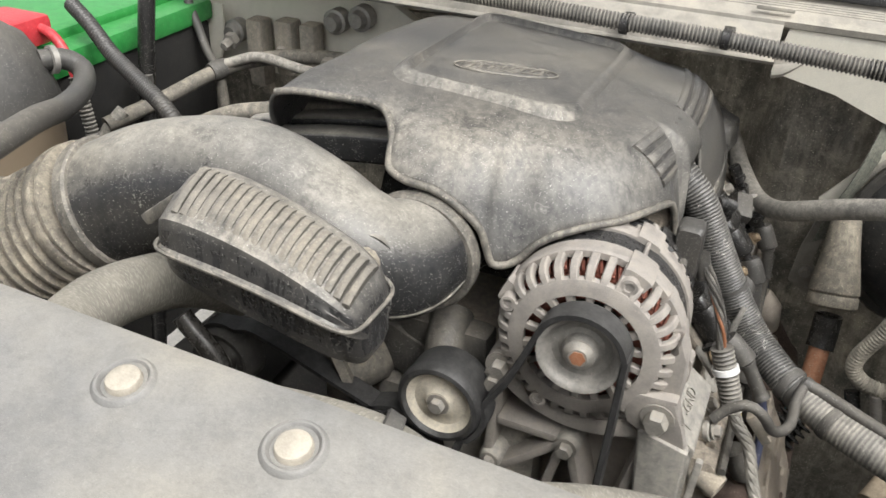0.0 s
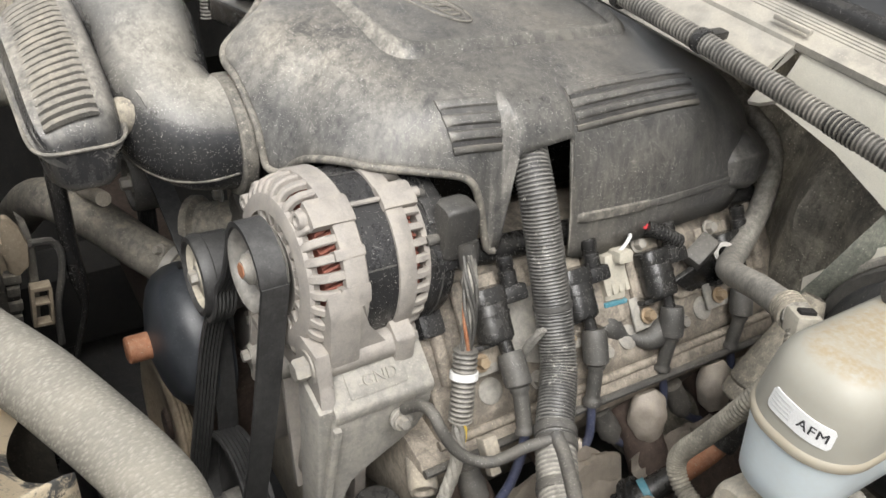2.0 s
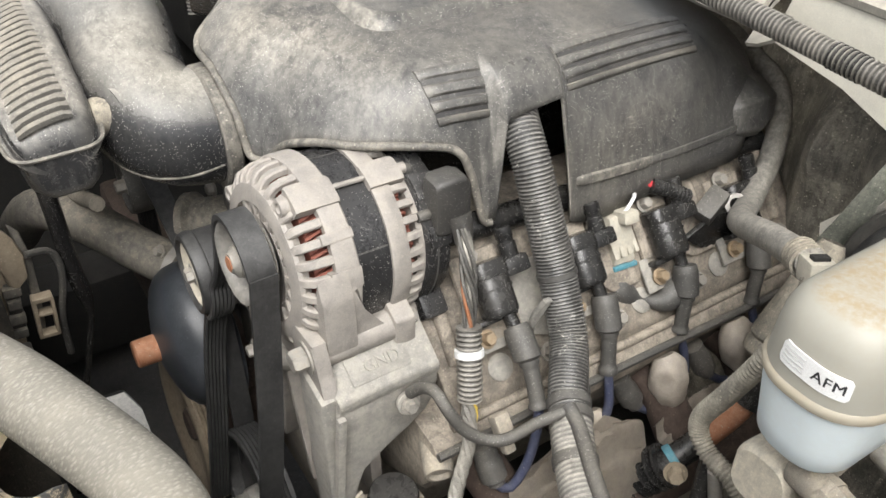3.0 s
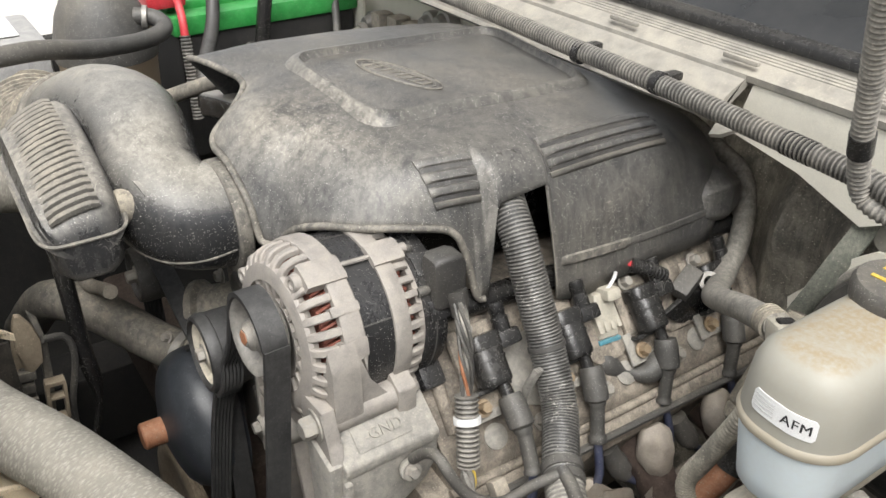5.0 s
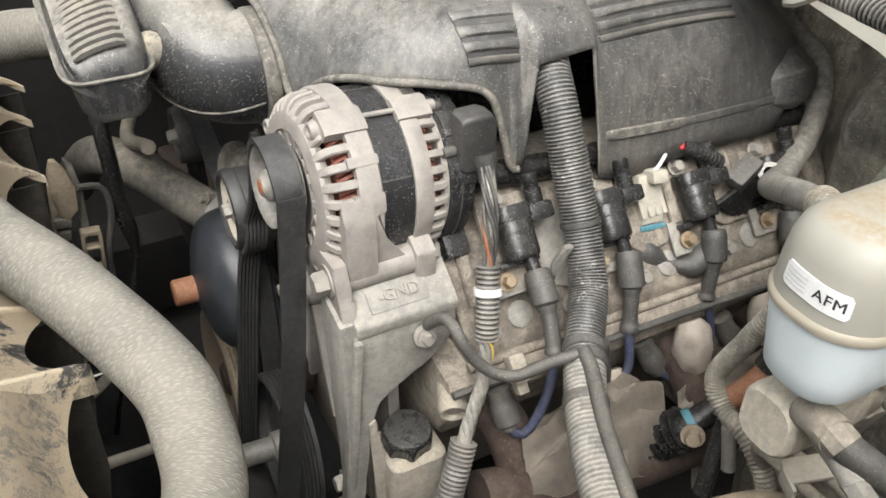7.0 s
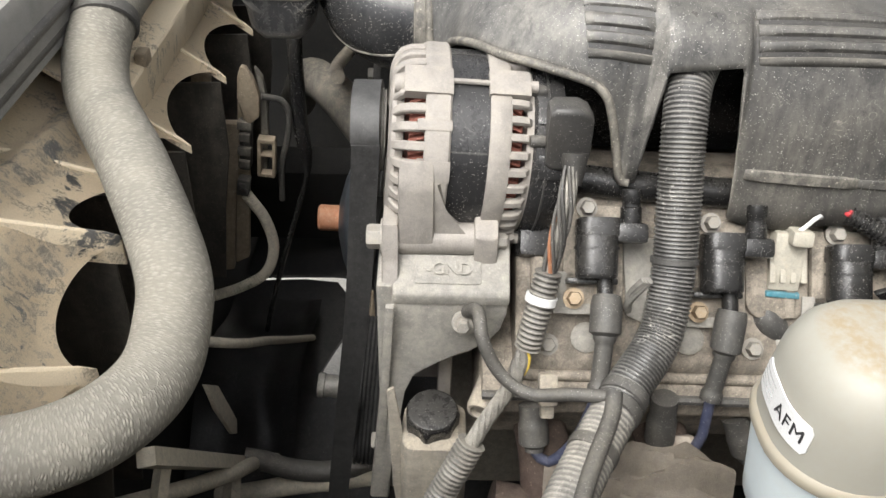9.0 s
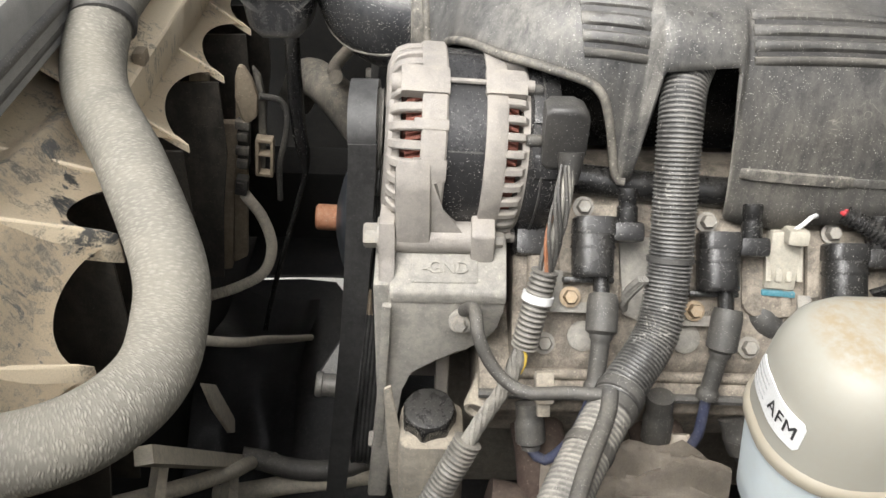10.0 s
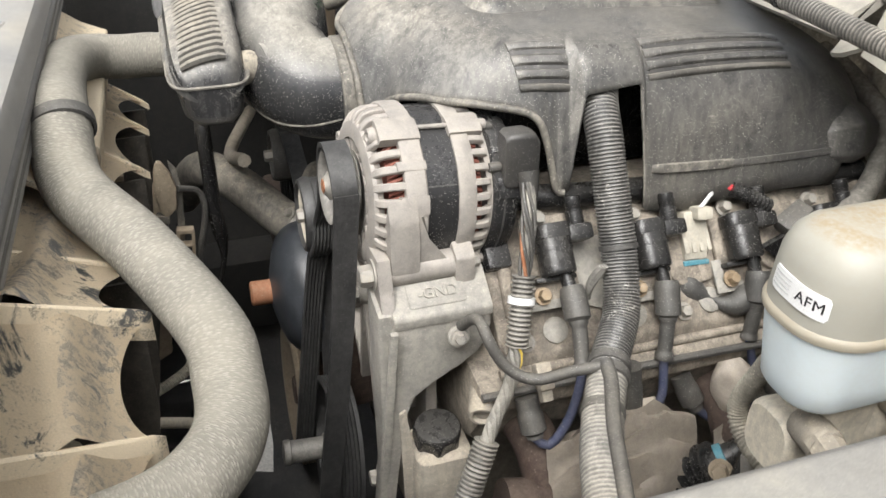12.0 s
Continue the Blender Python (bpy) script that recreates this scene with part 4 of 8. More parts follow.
for at, axis, r in (((-0.325, -0.022, 1.035), (0.87, 0.2, 0.45), 0.0605), ((-0.058, 0.046, 1.024), (0, 1, 0), 0.0525)):
    bm = B()
    lathe(bm, [(r - 0.006, -0.007), (r, -0.007), (r + 0.002, -0.005), (r + 0.002, 0.005), (r, 0.007), (r - 0.006, 0.007)], at, axis, 36)
    part("hose_clamp", bm, "edge", duct, "dusty clamp band")
bm = B()
tube(bm, [(-0.058, 0.06, 1.024), (-0.058, 0.13, 1.02)], 0.047, 24)
part("throttle_body", bm, "dark", duct)
bm = B()
tube(bm, [(-0.062, -0.062, 1.052), (-0.068, -0.03, 1.056), (-0.072, 0.0, 1.056)], 0.016, 16)
part("stub", bm, "accordion", duct)
elbow_skin = BVHTree.FromPolygons(*skin)
bm = B()
line = []
for x, y, z in ((-0.105, -0.07, 1.025), (-0.092, -0.07, 1.012), (-0.075, -0.06, 1.004), (-0.055, -0.045, 1.0), (-0.03, -0.02, 1.0), (-0.01, 0.01, 1.004), (-0.005, 0.036, 1.01)):
    p, nr, _, _ = elbow_skin.find_nearest(Vector((x, y, z)))
    line.append(p)
tube(bm, line, 0.0012, 6, 0.004)
part("mould_seam", bm, "edge", duct, "pale moulding seam")
bm = B()
lathe(bm, [(0.015, -0.006), (0.023, -0.006), (0.024, 0), (0.0235, 0.006), (0.015, 0.006)], (-0.069, -0.022, 1.056), (-0.2, 0.9, 0.1), 20)
part("stub_collar", bm, "duct", duct)

bm = B()
prism(bm, [(-0.236, 1.076), (-0.198, 1.105), (-0.192, 1.100), (-0.2, 1.090), (-0.230, 1.068)], -0.082, -0.074, "y", 0.003)
part("bracket_tab", bm, "edge", duct, "beige dusty bracket tab")

bm = B()
tube(bm, [(-0.335, -0.024, 1.03), (-0.38, -0.03, 1.0), (-0.45, -0.034, 0.965), (-0.54, -0.036, 0.955), (-0.62, -0.03, 0.96)], 0.061, 28, corr=(0.0145, 0.009))
ah = thing("air_hose", (-0.45, -0.03, 0.90), "dusty brown-grey corrugated rubber air intake hose", "air hose")
part("bellows", bm, "accordion", ah)
bm = B()
lathe(bm, [(0.060, -0.006), (0.0665, -0.006), (0.0675, -0.004), (0.0675, 0.004), (0.0665, 0.006), (0.060, 0.006)], (-0.345, -0.0255, 1.023), (0.80, 0.12, 0.58), 36)
part("cuff", bm, "accordion", ah, "smooth beige rubber cuff")

# ---- resonator box with ribbed lid ----
reso = thing("resonator_box", (-0.11, -0.09, 1.0), "dusty black plastic resonator box with a ribbed lid", "resonator")


X0, X1 = -0.199, -0.030


def reso_z(f):
    """Height of lid front, lid rear, seam and bottom along the box."""
    bulge = 0.011 * 4 * f * (1 - f)
    return 1.105 - 0.041 * f + bulge, 1.124 - 0.052 * f + bulge, 1.077 - 0.026 * f + bulge * 0.5, 1.041 - 0.036 * f


bm = B()
rings, N = [], 30
for i in range(N + 1):
    f = 0.5 - 0.5 * math.cos(math.pi * i / N)
    x = X0 + (X1 - X0) * f
    g = abs(2 * f - 1)
    e = (max(0.0, 1 - g ** 7) + 0.0004) ** 0.36
    zf, zr, zs, zb = reso_z(f)
    yf, yb = -0.1145, -0.046
    mz, my = (zf + zb) / 2 - 0.004, (yf + yb) / 2
    ring = []
    for yy, zz in ((yf + 0.002, zf - 0.008), (yf + 0.0035, zf - 0.002), (yf + 0.0075, zf), (-0.088, (zf + zr) / 2 + 0.002), (-0.068, zr), (-0.056, zr - 0.001), (-0.050, zr - 0.005), (yb, zr - 0.016),
                   (yb + 0.001, zs + 0.003), (yb + 0.004, zs + 0.001), (yb + 0.004, zs - 0.0015), (yb, zs - 0.004), (yb - 0.004, zb + 0.012), (yb - 0.015, zb + 0.001),
                   (yf + 0.018, zb + 0.001), (yf + 0.006, zb + 0.012), (yf + 0.001, zs - 0.004), (yf - 0.003, zs - 0.0015), (yf - 0.003, zs + 0.001), (yf, zs + 0.003), (yf + 0.001, (zs + zf) / 2)):
        ring.append((x, my + (yy - my) * (0.35 + 0.65 * e), mz + (zz - mz) * (0.3 + 0.7 * e)))
    rings.append(ring)
loft(bm, rings)
part("body", bm, "reso", reso)
bm = B()
loop = []
for i in range(49):
    a = math.pi * (i / 48) * 2
    cx, cy = (X0 + X1) / 2, -0.0802
    c, s = math.cos(a), math.sin(a)
    x = cx + math.copysign(abs(c) ** 0.22, c) * (X1 - X0) * 0.502
    y = cy + math.copysign(abs(s) ** 0.4, s) * 0.0375
    f = min(1, max(0, (x - X0) / (X1 - X0)))
    loop.append((x, y, reso_z(f)[2]))
tube(bm, loop, 0.0017, 6, 0.005)
part("seam", bm, "edge", reso, "pale dusty seam")
for i in range(20):
    f = 0.10 + 0.86 * (i + 0.5) / 20
    x = X0 + (X1 - X0) * f
    zf, zr, _, _ = reso_z(f)
    secs = []
    for k in range(8):
        g = k / 7
        y = -0.1045 + 0.0415 * g
        z = zf + (zr - zf) * min(1.0, (y + 0.107) / 0.041) + 0.002 * math.sin(math.pi * g)
        h = 0.0022 * min(1.0, 6 * min(g, 1 - g) + 0.15)
        secs.append([(x - 0.0029, y, z - 0.002), (x - 0.0027, y, z + h * 0.7), (x - 0.0019, y, z + h), (x + 0.0019, y, z + h - 0.0006), (x + 0.0027, y, z + h * 0.7 - 0.0007), (x + 0.0029, y, z - 0.003)])
    bm = B()
    loft(bm, secs)
    part("lid_rib", bm, "ribdust", reso)

# ---- alternator ----
ALT = Vector((0.099, 0.0, 1.0))
alt = thing("alternator", (0.099, 0.08, 0.93), "silver cast aluminium alternator with slotted housing and copper windings", "alternator")


def bar_ring(bm, profile, n, width, at, skip=(), housing=None):
    """n bars round the axis, each drawn along the profile of (radius, way along y), of that width and 4 mm deep."""
    for i in range(n):
        if i in skip:
            continue
        a = 2 * math.pi * (i + 0.5) / n
        out = Vector((math.cos(a), 0, math.sin(a)))
        side = Vector((-math.sin(a), 0, math.cos(a)))
        secs = []
        for j, (r, h) in enumerate(profile):
            p0, p1 = profile[max(j - 1, 0)], profile[min(j + 1, len(profile) - 1)]
            t = Vector((p1[0] - p0[0], p1[1] - p0[1])).normalized()
            nrm = Vector((t.y, -t.x))
            c = at + out * r + Vector((0, h, 0))
            dn = out * nrm.x + Vector((0, nrm.y, 0))
            w = width / 2
            secs.append([c + side * w * 0.7, c + side * w - dn * 0.0012, c + side * w - dn * 0.0055, c - side * w - dn * 0.0055, c - side * w - dn * 0.0012, c - side * w * 0.7])
        if housing is None:
            loft(bm, secs)
        else:
            bar = B()
            loft(bar, secs)
            part("vent_bar", slim(bar, 0.975), "alu", housing)


NB = 33


LEANED = Matrix.Rotation(0.05, 3, "Z") @ Matrix.Rotation(-0.07, 3, "X")
SET = Vector((-0.002, 0, -0.009))


def slim(bm, s):
    """Draws the rings to s of their size, leans them as the engine sits and sets them on the bracket."""
    for v in bm.verts:
        d = v.co - ALT
        v.co = ALT + SET * (1.0 if s < 1 else 0.0) + LEANED @ Vector((d.x * s, d.y, d.z * s))
    return bm


def arc_block(bm, at, a0, a1, r0, r1, y0, y1, n=8):
    """A curved block between two angles, radii and places along y."""
    secs = []
    for i in range(n + 1):
        a = radians(a0 + (a1 - a0) * i / n)
        k = 0.0012 if 0 < i < n else 0.0
        secs.append([at + Vector((r * math.cos(a), y, r * math.sin(a))) for r, y in ((r0, y0), (r1 - 0.0015 + k, y0), (r1, y0 + 0.002), (r1, y1 - 0.002), (r1 - 0.0015 + k, y1), (r0, y1))])
    loft(bm, secs)


bm = B()
lathe(bm, [(0.0, 0.026), (0.030, 0.026), (0.034, 0.023), (0.038, 0.023), (0.038, 0.033), (0.0, 0.033)], ALT, (0, 1, 0), 40)
lathe(bm, [(0.049, 0.0215), (0.058, 0.0220), (0.0625, 0.0235), (0.064, 0.0265), (0.062, 0.032), (0.049, 0.030), (0.049, 0.0215)], ALT, (0, 1, 0), 60)
lathe(bm, [(0.071, 0.0465), (0.0768, 0.0465), (0.0782, 0.0485), (0.0785, 0.052), (0.0785, 0.0635), (0.077, 0.065), (0.071, 0.065), (0.071, 0.0465)], ALT, (0, 1, 0), 60)
fh = part("front_housing", slim(bm, 0.975), "alu", alt)
bar_ring(None, [(0.036, 0.0235), (0.043, 0.0230), (0.051, 0.0225)], 18, 0.0066, ALT, housing=fh)
bar_ring(None, [(0.0608, 0.0232), (0.067, 0.0250), (0.0722, 0.0290), (0.0752, 0.036), (0.0765, 0.049)], NB, 0.0070, ALT, housing=fh)
for a0, a1, r1, y0 in ((56, 73, 0.0805, 0.031), (36, 42, 0.0790, 0.041), (8, 20, 0.0792, 0.042), (150, 164, 0.0805, 0.034), (-62, -30, 0.0795, 0.043)):
    bm = B()
    arc_block(bm, ALT, a0, a1, 0.070, r1, y0, 0.0655)
    part("lug", slim(bm, 0.975), "alu", fh)
bm = B()
lathe(bm, [(0.070, 0.0925), (0.0765, 0.0925), (0.0772, 0.094), (0.0772, 0.1065), (0.076, 0.108), (0.070, 0.108), (0.070, 0.0925)], ALT, (0, 1, 0), 60)
lathe(bm, [(0.05, 0.120), (0.0695, 0.120), (0.0695, 0.1255), (0.05, 0.1255), (0.05, 0.120)], ALT, (0, 1, 0), 40)
rh = part("rear_housing", slim(bm, 0.975), "alu", alt)
bar_ring(None, [(0.0765, 0.106), (0.0763, 0.1145), (0.0745, 0.1205), (0.068, 0.1245)], 36, 0.0062, ALT, housing=rh)
for a0, a1, y1 in ((58, 74, 0.121), (-52, -36, 0.122), (150, 166, 0.120)):
    bm = B()
    arc_block(bm, ALT, a0, a1, 0.070, 0.0798, 0.0915, y1)
    part("lug", slim(bm, 0.975), "alu", rh)
bm = B()
lathe(bm, [(0.06, 0.065), (0.0742, 0.065), (0.0742, 0.0925), (0.06, 0.0925)], ALT, (0, 1, 0), 44)
core = part("stator_core", slim(bm, 0.975), "stator", alt, "black laminated core with flaking dust")
for a in (25, 95, 205, 275):
    bm = B()
    arc_block(bm, ALT, a - 0.5, a + 0.5, 0.073, 0.0747, 0.065, 0.0925, 2)
    part("weld_seam", slim(bm, 0.975), "boot", core)
bm = B()
for i in range(84):
    a = 2 * math.pi * i / 84
    r0 = 0.0645 + 0.0012 * math.sin(i * 2.4)
    for y0, y1, lean in ((0.036, 0.067, 0.13), (0.091, 0.116, -0.13)):
        tube(bm, [ALT + Vector((r0 * math.cos(a), y0, r0 * math.sin(a))), ALT + Vector(((r0 + 0.0035) * math.cos(a + lean / 2), (y0 + y1) / 2, (r0 + 0.0035) * math.sin(a + lean / 2))), ALT + Vector((r0 * math.cos(a + lean), y1, r0 * math.sin(a + lean)))], 0.0019, 5, 0.012)
lathe(bm, [(0.04, 0.034), (0.062, 0.036), (0.062, 0.118), (0.04, 0.118)], ALT, (0, 1, 0), 36)
part("copper_winding", slim(bm, 0.975), "copper", alt, "reddish copper windings behind the slots")
bm = B()
lathe(bm, [(0.0695, 0.1250), (0.0722, 0.1270), (0.0722, 0.142), (0.0698, 0.148), (0.061, 0.1515), (0.045, 0.1525), (0, 0.1525)], ALT, (0, 1, 0), 44)
box(bm, ALT + Vector((0.052, 0.138, -0.052)), (0.034, 0.024, 0.03), 0.005, Euler((0, radians(45), 0)).to_matrix())
arc_block(bm, ALT, 44, 60, 0.066, 0.0742, 0.127, 0.147)
arc_block(bm, ALT, 12, 26, 0.066, 0.0738, 0.129, 0.149)
rc2 = part("rear_cap", slim(bm, 0.975), "stator", alt, "black plastic rear cap")
bm = B()
lathe(bm, [(0.0722, 0.1345), (0.0729, 0.135), (0.0729, 0.1358), (0.0722, 0.1363)], ALT, (0, 1, 0), 44)
part("cap_seam", slim(bm, 0.975), "groove", rc2)
for a in (66, 34, -44):
    c, q = math.cos(radians(a)), math.sin(radians(a))
    bm = B()
    lathe(bm, [(0, 0.122), (0.004, 0.122), (0.0046, 0.126), (0.0046, 0.132), (0.003, 0.134), (0, 0.134)], ALT + Vector((0.0712 * c, 0, 0.0712 * q)), (0, 1, 0), 12)
    part("cap_screw", slim(bm, 0.975), "boot", rc2)
bm = B()
loft(bm, [[ALT + Vector((x, y, z)) for x, z in ring_round(0.050, 0.028, sx, sz, 0.005, 4)] for y, sx, sz in ((0.138, 0.020, 0.044), (0.142, 0.023, 0.050), (0.158, 0.023, 0.050), (0.165, 0.021, 0.044), (0.169, 0.016, 0.032))])
tube(bm, [(0.158, 0.158, 1.018), (0.163, 0.158, 1.008), (0.167, 0.157, 0.998)], lambda f: 0.010 - 0.003 * f, 14, 0.004)
part("terminal_boot", bm, "groove", alt, "grey rubber boot over the terminal")
# through bolts and lugs
for a in (66, 160, 244, 317):
    c, q = math.cos(radians(a)), math.sin(radians(a))
    bm = B()
    tube(bm, [ALT + Vector((0.0768 * c, 0.052, 0.0768 * q)), ALT + Vector((0.0768 * c, 0.108, 0.0768 * q))], 0.0021, 8)
    lathe(bm, [(0, 0.0265), (0.004, 0.0265), (0.0042, 0.0245), (0.0068, 0.0245), (0.0074, 0.0265), (0.0074, 0.052), (0, 0.056)], ALT + Vector((0.0695 * c, 0, 0.0695 * q)), (0, 1, 0), 14)
    lathe(bm, [(0, 0.110), (0.0045, 0.110), (0.0045, 0.1265), (0, 0.127)], ALT + Vector((0.0755 * c, 0, 0.0755 * q)), (0, 1, 0), 14)
    part("through_bolt", slim(bm, 0.975), "alu", alt)
bm = B()
prism(bm, [(0.044, 1.0), (0.0645, 1.0), (0.0655, 0.975), (0.078, 0.957), (0.094, 0.946), (0.095, 0.936), (0.040, 0.936), (0.040, 0.965)], 0.147, 0.171, "x", 0.003)
prism(bm, [(0.175, 0.995), (0.168, 1.015), (0.15, 0.96), (0.13, 0.938), (0.150, 0.930), (0.172, 0.934), (0.176, 0.95)], 0.034, 0.060, "y", 0.004)
tube(bm, [(0.1632, 0.032, 0.9446), (0.1632, 0.07, 0.9446), (0.1632, 0.104, 0.9446)], 0.0125, 18)
part("foot", bm, "alu", alt)
bm = B()
prism(bm, [(0.160, 0.965), (0.150, 0.945), (0.154, 0.922), (0.176, 0.922), (0.177, 0.955)], 0.090, 0.108, "y", 0.003)
part("rear_lug", bm, "alu", alt)
bm = B()
lathe(bm, [(0.0, 0.0), (0.014, 0.0), (0.0145, 0.012), (0.0145, 0.03), (0, 0.03)], (0.0293, 0.027, 0.944), (0, 1, 0), 20)
prism(bm, [(0.02, 0.955), (0.045, 0.985), (0.06, 0.955), (0.036, 0.935)], 0.032, 0.052, "y", 0.003)
part("side_lug", bm, "alu", alt)
bm = B()
hexbolt(bm, (0.0293, 0.028, 0.944), (0, -1, 0), 0.0085, 0.012)
part("lug_bolt", bm, "bolt", alt)
# pulley
bm = B()
lathe(bm, [(0.012, 0.002), (0.0135, 0.004), (0.0150, 0.0095), (0.0185, 0.0115), (0.0240, 0.0105), (0.0265, 0.007), (0.0280, 0.002), (0.0305, -0.0005), (0.0335, -0.001), (0.034, 0.002), (0.032, 0.004)] + [(0.0325 - 0.0022 * (k % 2), 0.005 + 0.0016 * k) for k in range(10)] + [(0.032, 0.0205), (0.022, 0.0215), (0.012, 0.024)], ALT, (0, 1, 0), 44)
pul = part("pulley", slim(bm, 1.0), "hubgrey", alt, "dull dusty steel pulley")
bm = B()
lathe(bm, [(0.0, -0.004), (0.0075, -0.004), (0.0085, -0.002), (0.0125, 0.0005), (0.0125, 0.006), (0, 0.006)], ALT, (0, 1, 0), 24)
part("pulley_nut", slim(bm, 1.0), "bolt", pul)
bm = B()
lathe(bm, [(0, -0.0048), (0.0062, -0.0048), (0.0066, -0.003), (0, -0.003)], ALT, (0, 1, 0), 6)
part("rusty_nut_end", slim(bm, 1.0), "rust", pul, "rusty orange shaft end")

# ---- pulleys and belts (drive plane y 0 to 0.02) ----
YB = 0.008
RAKE = 0.09     # the alternator belt leans forward towards the crank
idler = thing("idler_pulley", (-0.012, -0.01, 0.88), "black rimmed idler pulley with a pale steel hub", "pulley", "belt pulleys")
IC = (-0.012, 0.003, 0.914)
bm = B()
lathe(bm, [(0.029, -0.009), (0.0305, -0.013), (0.033, -0.0155), (0.0365, -0.0145), (0.0388, -0.009), (0.0385, -0.004), (0.0375, -0.003), (0.0375, 0.020), (0.036, 0.024), (0.02, 0.024)], IC, (0, 1, -0.03), 40)
part("tyre", bm, "belt", idler, "glossy black rim")
bm = B()
lathe(bm, [(0, -0.0115), (0.011, -0.0115), (0.0145, -0.0085), (0.024, -0.0075), (0.0285, -0.011), (0.0305, -0.012), (0.0305, 0.01), (0, 0.01)], IC, (0, 1, -0.03), 36)
part("hub", bm, "hub", idler, "pale yellowish dusty hub")
bm = B()
hexbolt(bm, (IC[0], IC[1] - 0.0105, IC[2]), (0, -1, 0), 0.007, 0.008)
part("bolt", bm, "bolt", idler)

tens = thing("tensioner_pulley", (-0.215, -0.01, 0.85), "small dark dusty tensioner pulley", "pulley", "belt pulleys")
TC = (-0.238, -0.004, 0.881)
bm = B()
lathe(bm, [(0.0, -0.005), (0.010, -0.007), (0.014, -0.003), (0.018, -0.0075), (0.022, -0.003), (0.027, -0.010), (0.031, -0.010), (0.033, -0.004), (0.033, 0.018), (0.02, 0.02)], TC, (0, 1, -0.03), 36)
part("wheel", bm, "boot", tens)
bm = B()
hexbolt(bm, (TC[0], TC[1] - 0.006, TC[2]), (0, -1, 0), 0.0075, 0.012)
part("bolt", bm, "bolt", tens)

wp = thing("water_pump_pulley", (-0.085, 0.0, 0.72), "large domed satin black water pump pulley with a rusty stub", "pulley", "belt pulleys")
WC = (-0.087, 0.002, 0.779)
bm = B()
lathe(bm, [(0.012, -0.047), (0.022, -0.046), (0.046, -0.040), (0.060, -0.0345), (0.0700, -0.0265), (0.0755, -0.0165), (0.0778, -0.005), (0.0780, 0.001), (0.072, 0.004), (0.072, 0.018), (0.0765, 0.02), (0.06, 0.024)], WC, (0, 1, -0.03), 52)
part("dome", bm, "gloss", wp)
bm = B()
lathe(bm, [(0, -0.070), (0.0125, -0.070), (0.0145, -0.068), (0.0145, -0.042), (0, -0.042)], WC, (0, 1, -0.03), 20)
part("stub", bm, "rust", wp, "rusty orange shaft stub")

crank = thing("steering_pump_pulley", (0.04, 0.0, 0.565), "dark grooved steering pump pulley with a grey hub", "pulley", "belt pulleys")
CC = (0.04, -0.012, 0.645)
bm = B()
lathe(bm, [(0.016, 0.012), (0.055, 0.016), (0.066, 0.010), (0.070, -0.002), (0.0755, -0.005), (0.080, -0.004)] + [(0.080 - 0.002 * (k % 2), -0.002 + 0.002 * k) for k in range(12)] + [(0.080, 0.024), (0.05, 0.026)], CC, (0, 1, -RAKE), 52)
part("rim", bm, "belt", crank)
bm = B()
lathe(bm, [(0, -0.050), (0.0125, -0.050), (0.0140, -0.048), (0.0140, -0.043), (0.0125, -0.042), (0.0125, -0.006), (0.016, -0.004), (0.018, 0.014), (0, 0.014)], CC, (0, 1, -RAKE), 24)
part("hub", bm, "hubgrey", crank, "dull grey hub")
comp = thing("compressor_pulley", (-0.195, -0.01, 0.43), "brown dusty compressor pulley low behind the belts", "pulley", "belt pulleys")
bm = B()
lathe(bm, [(0.020, -0.014), (0.070, -0.018), (0.078, -0.024), (0.098, -0.024), (0.104, -0.020)] + [(0.104 - 0.002 * (k % 2), -0.018 + 0.0025 * k) for k in range(10)] + [(0.104, 0.010), (0.06, 0.012)], (-0.195, -0.002, 0.535), (0, 1, -0.05), 60)
part("rim", bm, "tan", comp)
bm = B()
lathe(bm, [(0, -0.020), (0.018, -0.020), (0.022, -0.016), (0.022, -0.006), (0, -0.006)], (-0.195, -0.002, 0.535), (0, 1, -0.05), 24)
part("hub", bm, "rustdark", comp)


def belt_run(bm, pts, w=0.021, th=0.0042, rake=0.0, inner=1):
    """A ribbed belt along points (x, z) in the drive plane; inner: the side with the grooves."""
    line, _ = spline([(p[0], YB + rake * min(0.0, p[1] - 0.95), p[1]) for p in pts], 0.006)
    n = len(line)
    secs = []
    for i, c in enumerate(line):
        d = (line[min(i + 1, n - 1)] - line[max(i - 1, 0)]).normalized()
        nn = Vector((d.z, 0, -d.x)) * inner
        sec = [c + Vector((0, -w / 2, 0)) + nn * th / 2, c + Vector((0, -w / 2, 0)) - nn * th / 2]
        for k in range(13):
            sec.append(c + Vector((0, -w / 2 + w * k / 12, 0)) - nn * (th / 2 + (0.0013 if k % 2 else 0)))
        sec += [c + Vector((0, w / 2, 0)) - nn * th / 2, c + Vector((0, w / 2, 0)) + nn * th / 2]
        secs.append(sec)
    loft(bm, secs)


def arc(c, r, a0, a1, n=10):
    return [(c[0] + r * math.cos(radians(a0 + (a1 - a0) * i / n)), c[2] + r * math.sin(radians(a0 + (a1 - a0) * i / n))) for i in range(n + 1)]


belt = thing("serpentine_belt", (0.05, YB, 0.5), "black ribbed serpentine drive belt round the pulleys", "belt")
bm = B()
